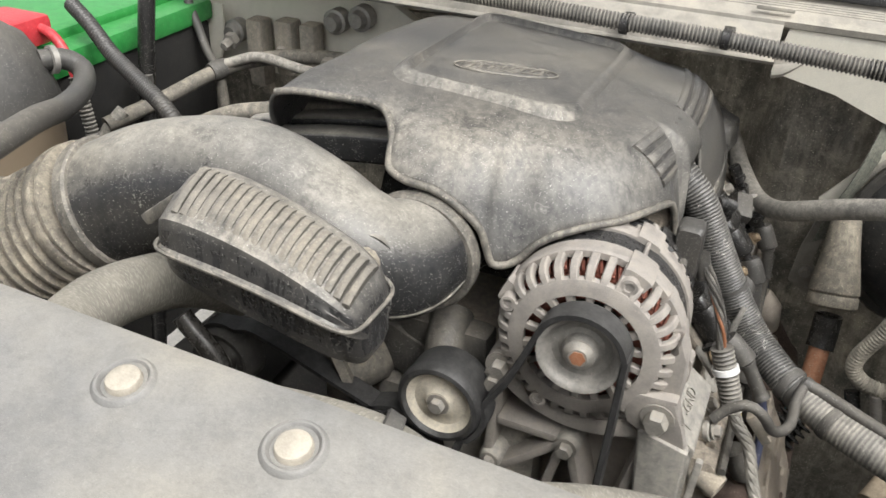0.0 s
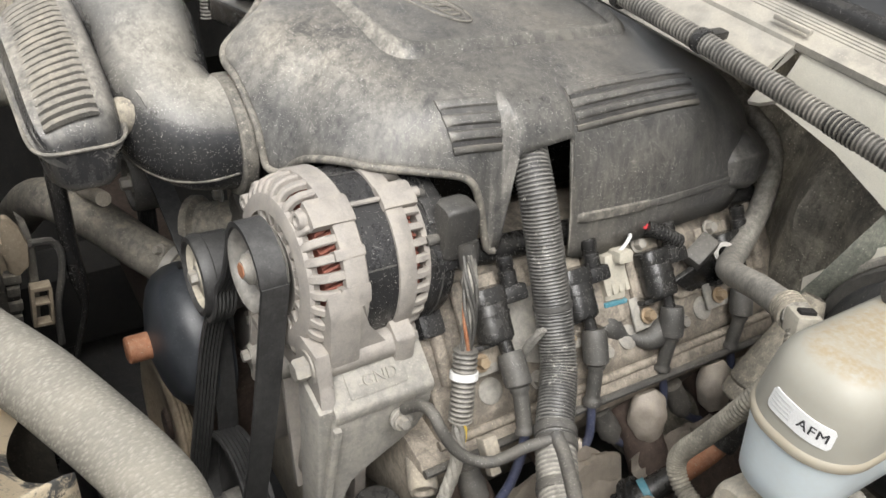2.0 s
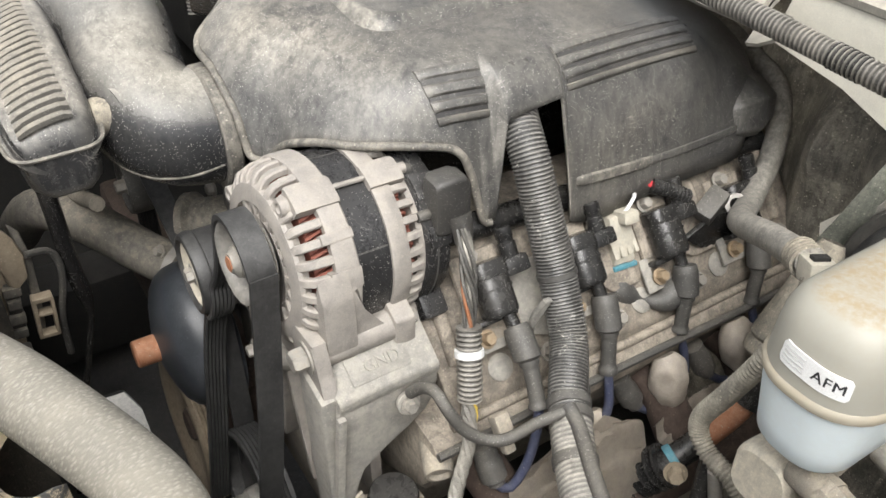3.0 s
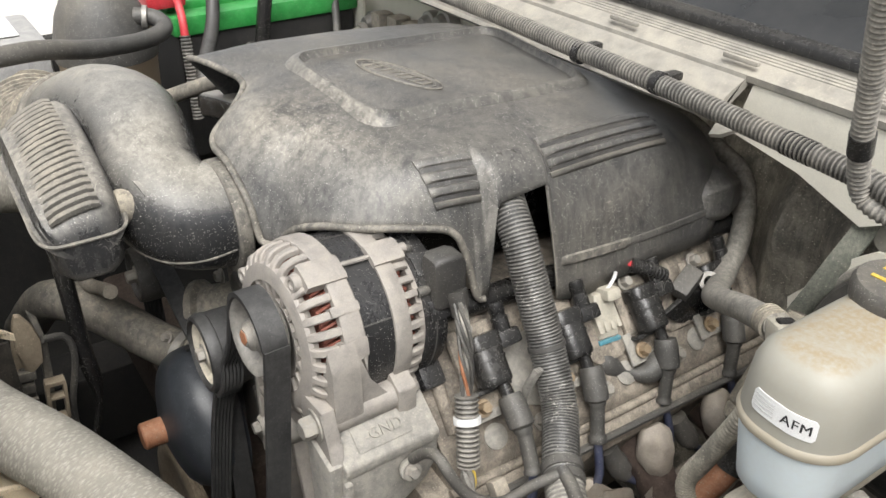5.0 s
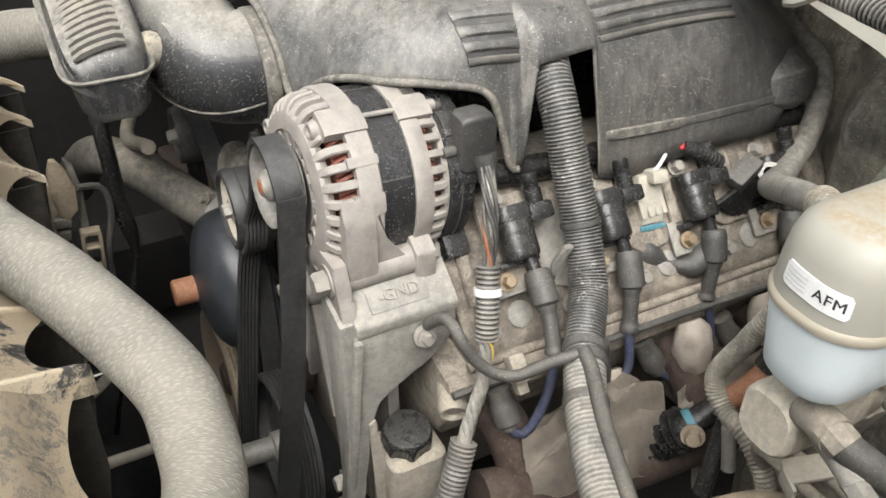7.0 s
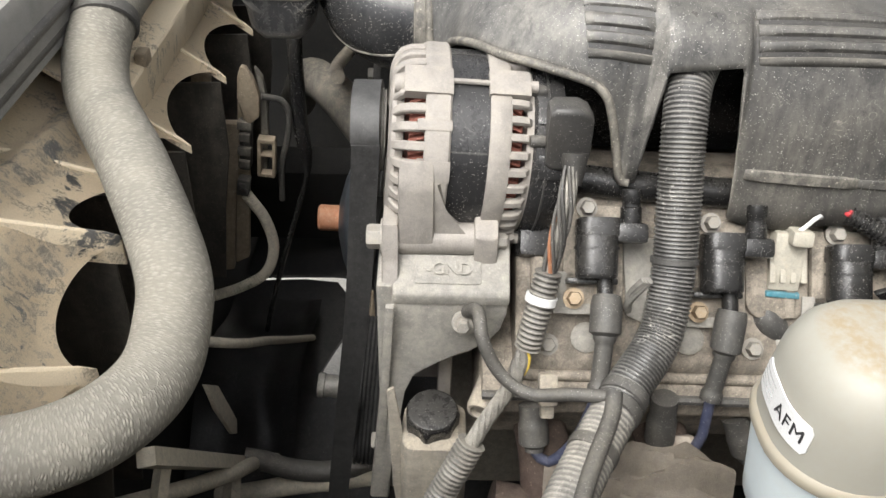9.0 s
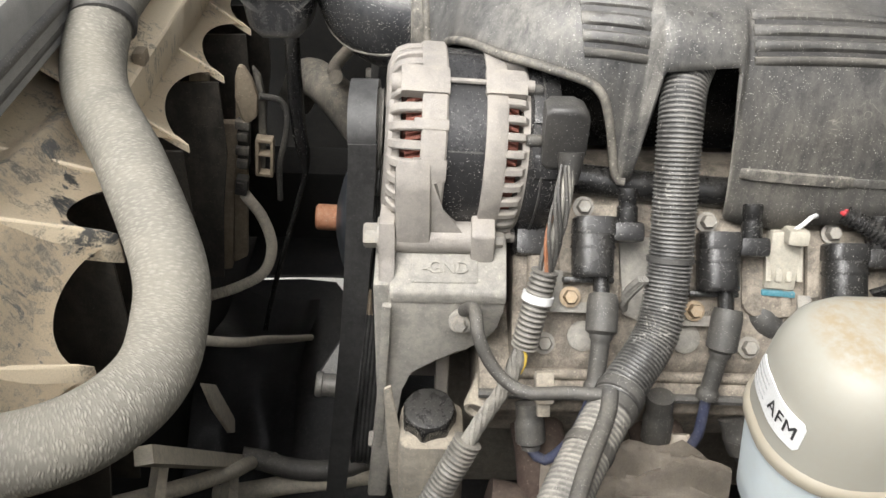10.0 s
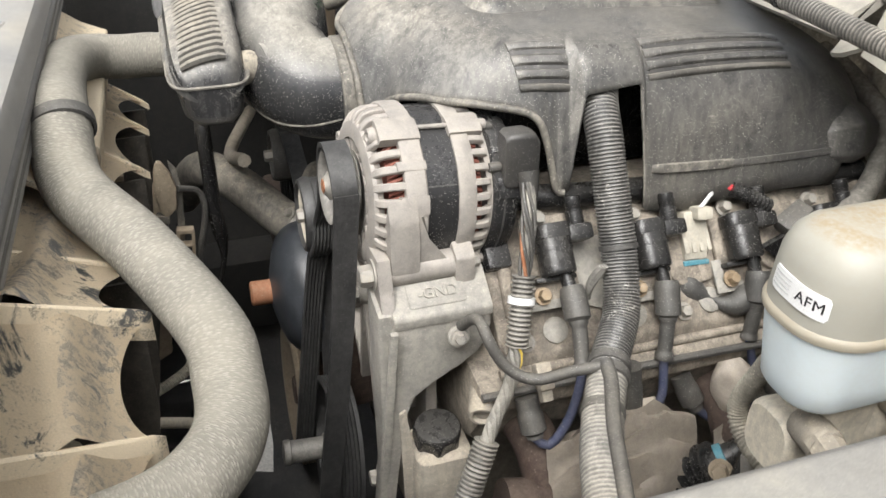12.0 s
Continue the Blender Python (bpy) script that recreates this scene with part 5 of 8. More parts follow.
belt_run(bm, [(0.111, 0.43), (0.118, 0.58), (0.123, 0.70), (0.129, 0.85)] + arc((0.099, 0, 1.0), 0.0355, -6, 168, 14) + [(0.044, 0.955)] + arc((-0.012, 0, 0.914), 0.041, 16, -62, 6)[::1] + [(-0.004, 0.82), (-0.012, 0.70), (-0.02, 0.60)], rake=RAKE + 0.025, inner=1)
part("alternator_run", bm, "belt", belt)
bm = B()
belt_run(bm, [(-0.155, 0.79), (-0.10, 0.862), (-0.06, 0.885), (-0.04, 0.874), (-0.018, 0.84), (-0.012, 0.72), (-0.03, 0.6)], inner=-1)
part("pump_run", bm, "belt", belt)
bm = B()
belt_run(bm, [(-0.06, 0.87), (-0.12, 0.89), (-0.20, 0.917)] + arc((-0.238, 0, 0.881), 0.035, 70, 190, 8) + [(-0.272, 0.81), (-0.272, 0.70), (-0.26, 0.6)], inner=1)
part("tensioner_run", bm, "belt", belt)

# ---- alternator bracket, timing cover ----
brk = thing("alternator_bracket", (0.15, 0.05, 0.7), "grey cast aluminium alternator bracket with raised lettering", "bracket")
bm = B()
prism(bm, [(0.090, 0.925), (0.152, 0.941), (0.166, 0.939), (0.196, 0.916), (0.196, 0.906), (0.09, 0.906)], 0.03, 0.118, "y", 0.003)
part("shelf", bm, "cast", brk)
bm = B()
prism(bm, [(0.030, 0.915), (0.117, 0.915), (0.117, 0.895), (0.113, 0.882), (0.106, 0.868), (0.087, 0.854), (0.063, 0.846), (0.044, 0.832), (0.036, 0.81), (0.030, 0.74), (0.024, 0.665), (0.006, 0.665), (0.018, 0.80)], 0.180, 0.194, "x", 0.003)
part("side_web", bm, "cast", brk)
bm = B()
prism(bm, [(0.132, 0.962), (0.176, 0.965), (0.181, 0.935), (0.192, 0.915), (0.19, 0.905), (0.176, 0.915), (0.14, 0.93)], 0.022, 0.034, "y", 0.003)
part("ear", bm, "alu", brk)
bm = B()
prism(bm, [(0.150, 0.93), (0.192, 0.92), (0.190, 0.80), (0.178, 0.66), (0.165, 0.66), (0.160, 0.80)], 0.018, 0.03, "y", 0.003)
part("front_leg", bm, "cast", brk)
arcp = [(0.099 + 0.098 * math.cos(radians(a)), 1.0 + 0.098 * math.sin(radians(a))) for a in range(216, 316, 6)]
arcq = [(0.099 + 0.082 * math.cos(radians(a)), 1.0 + 0.082 * math.sin(radians(a))) for a in range(310, 214, -6)]
bm = B()
prism(bm, arcp + arcq, 0.027, 0.062, "y", 0.003)
part("cradle", bm, "alu", brk)
for a, b in (((0.027, 0.925), (0.022, 0.80)), ((0.090, 0.885), (0.030, 0.885)), ((0.088, 0.88), (0.030, 0.825)), ((0.090, 0.88), (0.066, 0.76)), ((0.097, 0.88), (0.128, 0.76)), ((0.158, 0.91), (0.135, 0.79)), ((0.03, 0.82), (0.07, 0.775))):
    bm = B()
    d = Vector((b[0] - a[0], 0, b[1] - a[1]))
    d.normalize()
    side = Vector((d.z, 0, -d.x))
    turn = Matrix((side, Vector((0, 1, 0)), d)).transposed()
    box(bm, ((a[0] + b[0]) / 2, 0.046, (a[1] + b[1]) / 2), (0.0085, 0.042, math.hypot(b[0] - a[0], b[1] - a[1])), 0.0025, turn)
    part("web_rib", bm, "alu", brk)
bm = B()
prism(bm, [(0.03, 0.93), (0.16, 0.93), (0.165, 0.75), (0.10, 0.72), (0.04, 0.78)], 0.066, 0.078, "y", 0.004)
part("back_plate", bm, "alu", brk, "recessed wall behind the ribs")
for x, z in ((0.0945, 0.882), (0.027, 0.838), (0.027, 0.932)):
    bm = B()
    lathe(bm, [(0, -0.004), (0.009, -0.004), (0.0115, 0.0), (0.0115, 0.04), (0, 0.04)], (x, 0.026, z), (0, 1, 0), 18)
    part("boss", bm, "cast", brk)
for at, axis, r in (((0.1632, 0.022, 0.9446), (0, -1, 0), 0.0095), ((0.206, 0.084, 0.896), (1, -0.1, 0.35), 0.0052), ((0.165, 0.107, 0.944), (0, 1, 0), 0.006), ((0.172, 0.018, 0.72), (0, -1, 0), 0.008), ((0.0945, 0.023, 0.882), (0, -1, 0), 0.007), ((0.027, 0.023, 0.838), (0, -1, 0), 0.006), ((0.027, 0.023, 0.932), (0, -1, 0), 0.008)):
    bm = B()
    hexbolt(bm, at, axis, r, r * 1.3)
    part("bolt", bm, "bolt", brk)
# raised ground mark on the shelf
cu = bpy.data.curves.new("ground_mark", "FONT")
cu.body, cu.size, cu.extrude, cu.align_x, cu.align_y = "-GND", 0.0135, 0.0007, "CENTER", "CENTER"
tmp = new("ground_mark_text", cu)
me = bpy.data.meshes.new_from_object(tmp.evaluated_get(bpy.context.evaluated_depsgraph_get()))
bpy.data.objects.remove(tmp)
bm = B()
bm.from_mesh(me)
bmesh.ops.transform(bm, matrix=Matrix.Translation((0.1821, 0.072, 0.9299)) @ Euler((0, radians(38), 0)).to_matrix().to_4x4() @ Euler((0, 0, radians(90))).to_matrix().to_4x4(), verts=bm.verts)
part("ground_mark", bm, "cast", brk, "raised cast letters")
bm = B()
loft(bm, [[Vector((0.181, 0.071, 0.9285)) + Euler((0, radians(38), 0)).to_matrix() @ Vector((a, b, h)) for a, b in ring_round(0, 0, 0.022 - 2 * i, 0.050 - 2 * i, 0.002, 3)] for h, i in ((-0.002, 0), (0.0003, 0), (0.0006, 0.0006))])
part("mark_plate", bm, "cast", brk)
bm = B()
box(bm, (0.1945, 0.0215, 0.79), (0.006, 0.007, 0.24), 0.002, Euler((-0.06, 0.06, 0)).to_matrix())
part("front_rib", bm, "cast", brk)

blk = thing("engine_block", (-0.05, 0.3, 0.45), "grimy grey engine block and front cover", "engine block")
bm = B()
box(bm, (-0.055, 0.30, 0.72), (0.26, 0.46, 0.40), 0.03)
part("block", bm, "grimy", blk)
bm = B()
lathe(bm, [(0, 0.026), (0.04, 0.028), (0.062, 0.035), (0.07, 0.05), (0.07, 0.09), (0, 0.09)], (0.045, 0.055, 0.855), (0, 1, 0), 30)
box(bm, (-0.02, 0.07, 0.80), (0.17, 0.05, 0.14), 0.02)
part("pump_casting", bm, "cast", blk)
bm = B()
tube(bm, [(-0.03, 0.045, 0.905), (-0.035, 0.06, 0.925), (-0.04, 0.085, 0.94)], 0.020, 16)
box(bm, (-0.04, 0.075, 0.92), (0.09, 0.03, 0.04), 0.01)
part("pump_neck", bm, "boot", blk)
for at in ((-0.03, 0.058, 0.93), (-0.02, 0.045, 0.84)):
    bm = B()
    hexbolt(bm, at, (0, -1, 0), 0.007, 0.009)
    part("bolt", bm, "bolt", blk)
bm = B()
box(bm, (-0.05, 0.31, 1.0), (0.20, 0.36, 0.10), 0.03)
part("intake_manifold", bm, "black", blk)

# lower radiator pipe seen behind the belt
bm = B()
tube(bm, [(-0.36, -0.13, 0.78), (-0.30, -0.10, 0.845), (-0.25, -0.06, 0.845), (-0.19, -0.01, 0.815), (-0.12, 0.04, 0.80)], 0.024, 18)
lch = thing("lower_coolant_hose", (-0.25, -0.06, 0.80), "dusty brown-grey coolant hose behind the belt", "coolant hose")
part("hose", bm, "plainhose", lch)
bm = B()
lathe(bm, [(0.024, -0.006), (0.0265, -0.005), (0.0265, 0.005), (0.024, 0.006)], (-0.165, 0.008, 0.809), (0.7, 0.5, -0.15), 24)
clamp = part("clamp", bm, "steel", lch, "steel band clamp")
bm = B()
hexbolt(bm, (-0.168, -0.004, 0.834), (0.3, -0.8, 0.5), 0.005, 0.008)
part("clamp_screw", bm, "bolt", clamp)

# ---- sleeved upper coolant hose ----
hose = thing("upper_coolant_hose", (0.1, -0.17, 0.95), "thick coolant hose in a dusty braided grey sleeve", "coolant hose")
HP = [(-0.20, -0.01, 0.975), (-0.232, -0.045, 0.997), (-0.246, -0.085, 1.009), (-0.246, -0.125, 1.019), (-0.24, -0.165, 1.022), (-0.217, -0.199, 1.032), (-0.16, -0.214, 1.044), (-0.09, -0.2155, 1.049), (0.0265, -0.206, 1.0535), (0.0897, -0.198, 1.025), (0.165, -0.152, 1.003), (0.238, -0.112, 0.973), (0.272, -0.106, 0.953), (0.307, -0.109, 0.941), (0.341, -0.126, 0.940), (0.363, -0.153, 0.940), (0.374, -0.188, 0.940), (0.377, -0.235, 0.940)]
bm = B()
tube(bm, HP, 0.0245, 26, 0.005)
part("sleeve", bm, "sleeve", hose)
bm = B()
lathe(bm, [(0.0235, -0.006), (0.0262, -0.005), (0.0262, 0.005), (0.0235, 0.006)], (0.034, -0.2035, 1.0545), (0.85, 0.1, -0.45), 28)
part("band", bm, "boot", hose, "dark band")

# ---- fan shroud ----
shroud = thing("fan_shroud", (0.1, -0.22, 0.7), "tan dust-coated fan shroud with fins and scalloped edges", "fan shroud")


FX = [-0.36, -0.235, -0.097, 0.043, 0.135, 0.219, 0.299, 0.38, 0.46]
FZ = [0.92, 0.935, 0.944, 0.948, 0.965, 0.981, 0.936, 0.90, 0.86]


def tip_z(x):
    for xa, xb, za, zb in zip(FX, FX[1:], FZ, FZ[1:]):
        if x <= xb:
            return za + (zb - za) * (x - xa) / (xb - xa)
    return FZ[-1]


def shroud_at(x, d, h=0.0):
    """A place on the sloping shroud: d behind the tips, h above its skin; the fins swing outwards on the driver's side."""
    k = 1.05 * min(1.0, max(0.0, (x - 0.06) / 0.14))
    return Vector((x + k * d, -0.154 - d, tip_z(x) + (0.72 + 0.28 * min(1.0, max(0.0, (x - 0.15) / 0.06))) * d + h))


for x0, x1 in zip(FX, FX[1:]):
    bm = B()
    top = []
    sink = 0.009 if x0 > 0.2 else 0.0
    crest = 0.036 if x0 > 0.2 else 0.058
    for i in range(25):
        f = i / 24
        x = x0 + (x1 - x0) * f
        deep = (0.029 if x0 < 0.2 else 0.019) * math.sin(math.pi * f) ** 0.55
        row = []
        for j in range(25):
            d = deep + (0.104 - deep) * j / 24
            ridge = (0.011 if x0 > 0.03 else 0.005) * max(0.0, 1 - abs(d - crest - 0.006 * math.sin(9 * x)) / 0.013) ** 0.8
            row.append(bm.verts.new(shroud_at(x, d, ridge - sink * (1 - f) ** 0.6 - 0.004 * math.sin(math.pi * f) * (1 - j / 24))))
        top.append(row)
    for i in range(24):
        for j in range(24):
            fc = bm.faces.new((top[i][j], top[i + 1][j], top[i + 1][j + 1], top[i][j + 1]))
            d = 0.019 + 0.085 * (j + 0.5) / 24
            if x0 > 0.03 and abs(d - crest) < 0.011 + 0.004 * noise.noise(Vector((i * 0.5, j * 0.5, x0 * 30))):
                fc.material_index = 1
    bmesh.ops.solidify(bm, geom=bm.faces[:], thickness=0.003)
    part("scalloped_web", bm, ("shroud", "rubbed"), shroud)
for x in FX:
    z = tip_z(x)
    low = -0.022 if x > 0.2 else -0.006
    bm = B()
    loft(bm, [[shroud_at(x, d, low) + Vector((-w, 0, 0)), shroud_at(x, d, h) + Vector((-w, 0, 0)), shroud_at(x, d, h + 0.0008), shroud_at(x, d, h) + Vector((w, 0, 0)), shroud_at(x, d, low) + Vector((w, 0, 0))]
              for d, h, w in ((-0.003, 0.001, 0.0012), (0.004, 0.0026, 0.002), (0.05, 0.0024, 0.002), (0.098, 0.0018, 0.002))])
    fin = part("fin", bm, "shroud", shroud)
    # lower fin in a darker tone that carries the shade under the web
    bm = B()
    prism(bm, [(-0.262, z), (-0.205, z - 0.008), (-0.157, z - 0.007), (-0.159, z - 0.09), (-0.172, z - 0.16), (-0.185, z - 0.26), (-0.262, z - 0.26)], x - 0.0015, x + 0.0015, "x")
    part("fin_root", bm, "gloom", fin, "fin below the web, the hollow's shade in its colour")
bm = B()
secs = []
for i in range(33):
    x = -0.40 + 0.485 * i / 32
    w = 0.003 * noise.noise(Vector((x * 14, 0, 3)))
    z = 1.008 - 0.012 * step(0.05, 0.085, x)
    secs.append([(x, -0.248, 1.046), (x, -0.215, 1.0205 + w), (x, -0.192, z + 0.003), (x, -0.187, z + 0.0015), (x, -0.1855, z - 0.001), (x, -0.1895, 0.975 + w), (x, -0.196, 0.958), (x, -0.199, 0.958), (x, -0.1925, 0.976 + w), (x, -0.189, z - 0.003), (x, -0.2155, 1.017 + w), (x, -0.248, 1.042)])
loft(bm, secs)
flange = part("upper_flange", bm, "shroud", shroud, "flat dusty flange above the fins")
bm = B()
box(bm, (0.012, -0.188, 1.014), (0.016, 0.010, 0.012), 0.002)
part("hose_clip", bm, "tan", flange, "small tan clip")
# added wall: stops light from the front, shade put into its near-black colour
bm = B()
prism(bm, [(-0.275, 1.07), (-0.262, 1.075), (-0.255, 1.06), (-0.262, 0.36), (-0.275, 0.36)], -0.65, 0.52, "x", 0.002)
part("back_wall", bm, "dark", shroud, "added inner wall, the hollow's shade in its near-black colour")
bm = B()
prism(bm, [(-0.262, 1.058), (-0.262, 1.082), (-0.246, 1.078), (-0.238, 1.066), (-0.24, 1.052)], -0.65, 0.52, "x", 0.003)
part("top_rail", bm, "boot", shroud, "dark rubber top rail")
for y, z, r in ((-0.2265, 1.078, 0.006), (-0.2335, 1.094, 0.0065), (-0.228, 1.062, 0.005)):
    bm = B()
    tube(bm, [(-0.65, y, z + 0.012), (-0.1, y, z), (0.3, y, z - 0.007), (0.5, y, z - 0.011)], r, 10)
    part("rail_bead", bm, "boot", shroud)

# far side of the shroud: upright ribs, and the lower frame with its opening
for out in ([(-0.177, 0.862), (-0.158, 0.862), (-0.189, 0.655), (-0.222, 0.65)], [(-0.154, 0.905), (-0.142, 0.90), (-0.168, 0.675), (-0.186, 0.665)], [(-0.20, 0.93), (-0.181, 0.92), (-0.226, 0.66), (-0.245, 0.66)]):
    bm = B()
    prism(bm, out, -0.158, -0.146, "x", 0.003)
    part("upright_rib", bm, "tan", shroud, "grey dusty upright rib")

fc = thing("fan_connector", (-0.15, -0.14, 0.75), "dusty black fan wiring connector clipped to the shroud", "connector")
bm = B()
prism(bm, [(-0.153, 0.900), (-0.151, 0.922), (-0.146, 0.936), (-0.140, 0.934), (-0.133, 0.920), (-0.129, 0.902), (-0.132, 0.876), (-0.144, 0.866), (-0.151, 0.874)], -0.146, -0.136, "x", 0.004)
part("clip_bar", bm, "tan", fc, "brown dusty clip")
bm = B()
prism(bm, [(-0.134, 0.93), (-0.126, 0.918), (-0.1235, 0.89), (-0.127, 0.85), (-0.134, 0.80), (-0.140, 0.795), (-0.134, 0.86), (-0.131, 0.90)], -0.156, -0.147, "x", 0.002)
part("back_tab", bm, "plainhose", fc, "dark rear tab")
bm = B()
box(bm, (-0.15, -0.153, 0.838), (0.018, 0.013, 0.066), 0.003, Euler((-0.12, 0, 0)).to_matrix())
body = part("housing", bm, "groove", fc)
for dz, w in ((0.027, 0.016), (0.012, 0.012), (-0.006, 0.015), (-0.023, 0.013)):
    bm = B()
    box(bm, (-0.140, -0.153 + 0.12 * dz, 0.838 + dz), (0.008, w, 0.010), 0.0016, Euler((-0.12, 0, 0)).to_matrix())
    part("latch", bm, "plainhose", body, "dusty grey latch")
frame_y, frame_z = -0.130, 0.824
for dy, dz, sy, sz in ((-0.008, 0, 0.004, 0.046), (0.0085, -0.002, 0.0035, 0.044), (0, 0.022, 0.019, 0.005), (0, -0.022, 0.019, 0.004), (0.001, 0.004, 0.016, 0.003)):
    bm = B()
    box(bm, (-0.142, frame_y + dy + 0.1 * dz, frame_z + dz), (0.012, sy, sz), 0.001, Euler((-0.1, 0, 0)).to_matrix())
    part("rim", bm, "tan", body, "dusty grey rim")
bm = B()
box(bm, (-0.14, -0.160, 0.786), (0.014, 0.014, 0.022), 0.002, Euler((-0.2, 0, 0)).to_matrix())
box(bm, (-0.134, -0.160, 0.789), (0.006, 0.008, 0.009), 0.001, Euler((-0.2, 0, 0)).to_matrix())
part("plug", bm, "boot", fc)
bm = B()
tube(bm, [(-0.14, -0.158, 0.772), (-0.148, -0.143, 0.733), (-0.15, -0.137, 0.689), (-0.145, -0.150, 0.652), (-0.13, -0.18, 0.640), (-0.115, -0.212, 0.637)], 0.0065, 12, corr=(0.0036, 0.0008))
part("cable", bm, "hub", fc, "ribbed grey cable")
bm = B()
tube(bm, [(-0.14, -0.128, 0.90), (-0.15, -0.108, 0.890), (-0.15, -0.102, 0.872), (-0.15, -0.106, 0.845), (-0.15, -0.116, 0.808), (-0.15, -0.12, 0.76)], 0.0036, 8)
part("wire", bm, "boot", fc)
bm = B()
tube(bm, [(-0.20, -0.092, 1.0), (-0.165, -0.092, 0.953), (-0.158, -0.092, 0.86), (-0.16, -0.089, 0.797), (-0.16, -0.102, 0.748), (-0.16, -0.1275, 0.666), (-0.16, -0.147, 0.599), (-0.17, -0.165, 0.53)], lambda s: 0.0085 - 0.0052 * min(1.0, max(0.0, (s - 0.38) * 14)), 10)
solo("vent_hose", bm, "black", "thin black vent hose hanging beside the fan", "hose")
bm = B()
tube(bm, [(-0.40, -0.02, 0.88), (-0.28, -0.06, 0.875), (-0.18, -0.05, 0.905)], 0.008, 10)
solo("stay_rod", bm, "grimy", "dusty steel stay rod behind the belt", "rod")

# brackets and lines low in front of the engine
lb = thing("lower_bracket", (0.13, -0.16, 0.6), "grey stamped bracket with an opening below the coolant hose", "bracket")
for a, b, r in (((0.27, -0.150, 0.815), (0.090, -0.146, 0.577), 0.010), ((0.097, -0.150, 0.583), (0.150, -0.146, 0.565), 0.009), ((0.222, -0.160, 0.755), (0.27, -0.158, 0.735), 0.007)):
    bm = B()
    tube(bm, [a, Vector(a).lerp(Vector(b), 0.5), b], r, 4)
    part("bar", bm, "hub", lb, "dusty flat steel bar")
bm = B()
tube(bm, [(0.06, -0.19, 0.475), (0.06, -0.153, 0.484), (0.06, -0.098, 0.500), (0.06, -0.045, 0.510), (0.06, 0.001, 0.522), (0.06, 0.06, 0.532)], 0.0115, 14)
solo("low_pipe", bm, "hub", "pale dusty pipe low behind the drive belt", "pipe", "cooler lines")
bm = B()
tube(bm, [(0.06, -0.150, 0.548), (0.06, -0.125, 0.542), (0.06, -0.102, 0.531), (0.06, -0.061, 0.526), (0.05, 0.0, 0.528)], 0.012, 14)
solo("low_hose", bm, "boot", "dark rubber hose low behind the drive belt", "hose")
bm = B()
tube(bm, [(0.31, -0.255, 0.77), (0.22, -0.17, 0.70), (0.131, -0.14, 0.614), (0.06, -0.138, 0.54), (-0.012, -0.135, 0.455)], 0.008, 10)
part("rod", bm, "hub", lb)
bm = B()
prism(bm, [(0.136, 0.75), (0.105, 0.715), (0.070, 0.625), (0.078, 0.612), (0.092, 0.628), (0.122, 0.70)], -0.150, -0.146, "y", 0.001)
part("strap", bm, "hub", lb, "tan dusty strap")
bm = B()
tube(bm, [(0.26, -0.26, 0.90), (0.18, -0.19, 0.85), (0.085, -0.13, 0.753), (0.0, -0.12, 0.675), (-0.099, -0.12, 0.581), (-0.25, -0.12, 0.44)], 0.005, 10)
solo("cooler_line", bm, "hub", "thin dusty cooler line low in front of the engine", "pipe", "cooler lines")
# outlet casting and clamp of the lower hose
pc2 = thing("thermostat_housing", (-0.10, 0.07, 0.85), "pale dusty cast thermostat housing behind the belts", "housing")
bm = B()
lathe(bm, [(0, -0.02), (0.022, -0.02), (0.027, -0.012), (0.027, 0.02), (0.034, 0.024), (0.034, 0.032), (0, 0.032)], (-0.115, 0.05, 0.885), (-0.5, -0.6, -0.2), 22)
part("outlet", bm, "plainhose", pc2)
bm = B()
box(bm, (-0.085, 0.075, 0.90), (0.07, 0.04, 0.05), 0.012, Euler((0, 0.4, 0)).to_matrix())
part("body", bm, "boot", pc2)
for dx, dz in ((-0.03, 0.022), (0.028, -0.02)):
    bm = B()
    hexbolt(bm, (-0.09 + dx, 0.052, 0.90 + dz), (0, -1, 0.1), 0.006, 0.008)
    part("bolt", bm, "bolt", pc2)
# ---- cylinder head and valve cover on the driver's side ----
SL = Vector((0.64, 0, -0.77))      # down the cover's slope
NO = Vector((0.77, 0, 0.64))       # out of the cover
QC = Matrix((NO, Vector((0, 1, 0)), SL)).transposed()
head = thing("cylinder_head", (0.2, 0.32, 0.75), "dusty beige cast cylinder head and valve cover", "cylinder head")
bm = B()
prism(bm, [(0.06, 0.965), (0.10, 0.968), (0.125, 0.955), (0.192, 0.874), (0.205, 0.852), (0.203, 0.838), (0.18, 0.825), (0.06, 0.86)], 0.125, 0.56, "y", 0.008)
vc = part("valve_cover", bm, "vcover", head)
bm = B()
tube(bm, [(0.207, 0.122, 0.846), (0.208, 0.3, 0.845), (0.209, 0.565, 0.843)], 0.0045, 10)
part("flange_lip", bm, "vcover", vc)
for y0, y1 in ((0.205, 0.262), (0.302, 0.352), (0.40, 0.455)):
    bm = B()
    loft(bm, [[Vector((0.158, (y0 + y1) / 2, 0.915)) + SL * a + Vector((0, b, 0)) + NO * h for a, b in ring_round(0, 0, 0.075 - 2 * i, y1 - y0 - 2 * i, 0.014, 4)] for h, i in ((-0.004, 0), (0.004, 0.001), (0.0055, 0.003))])
    part("raised_pad", bm, "vcover", vc)
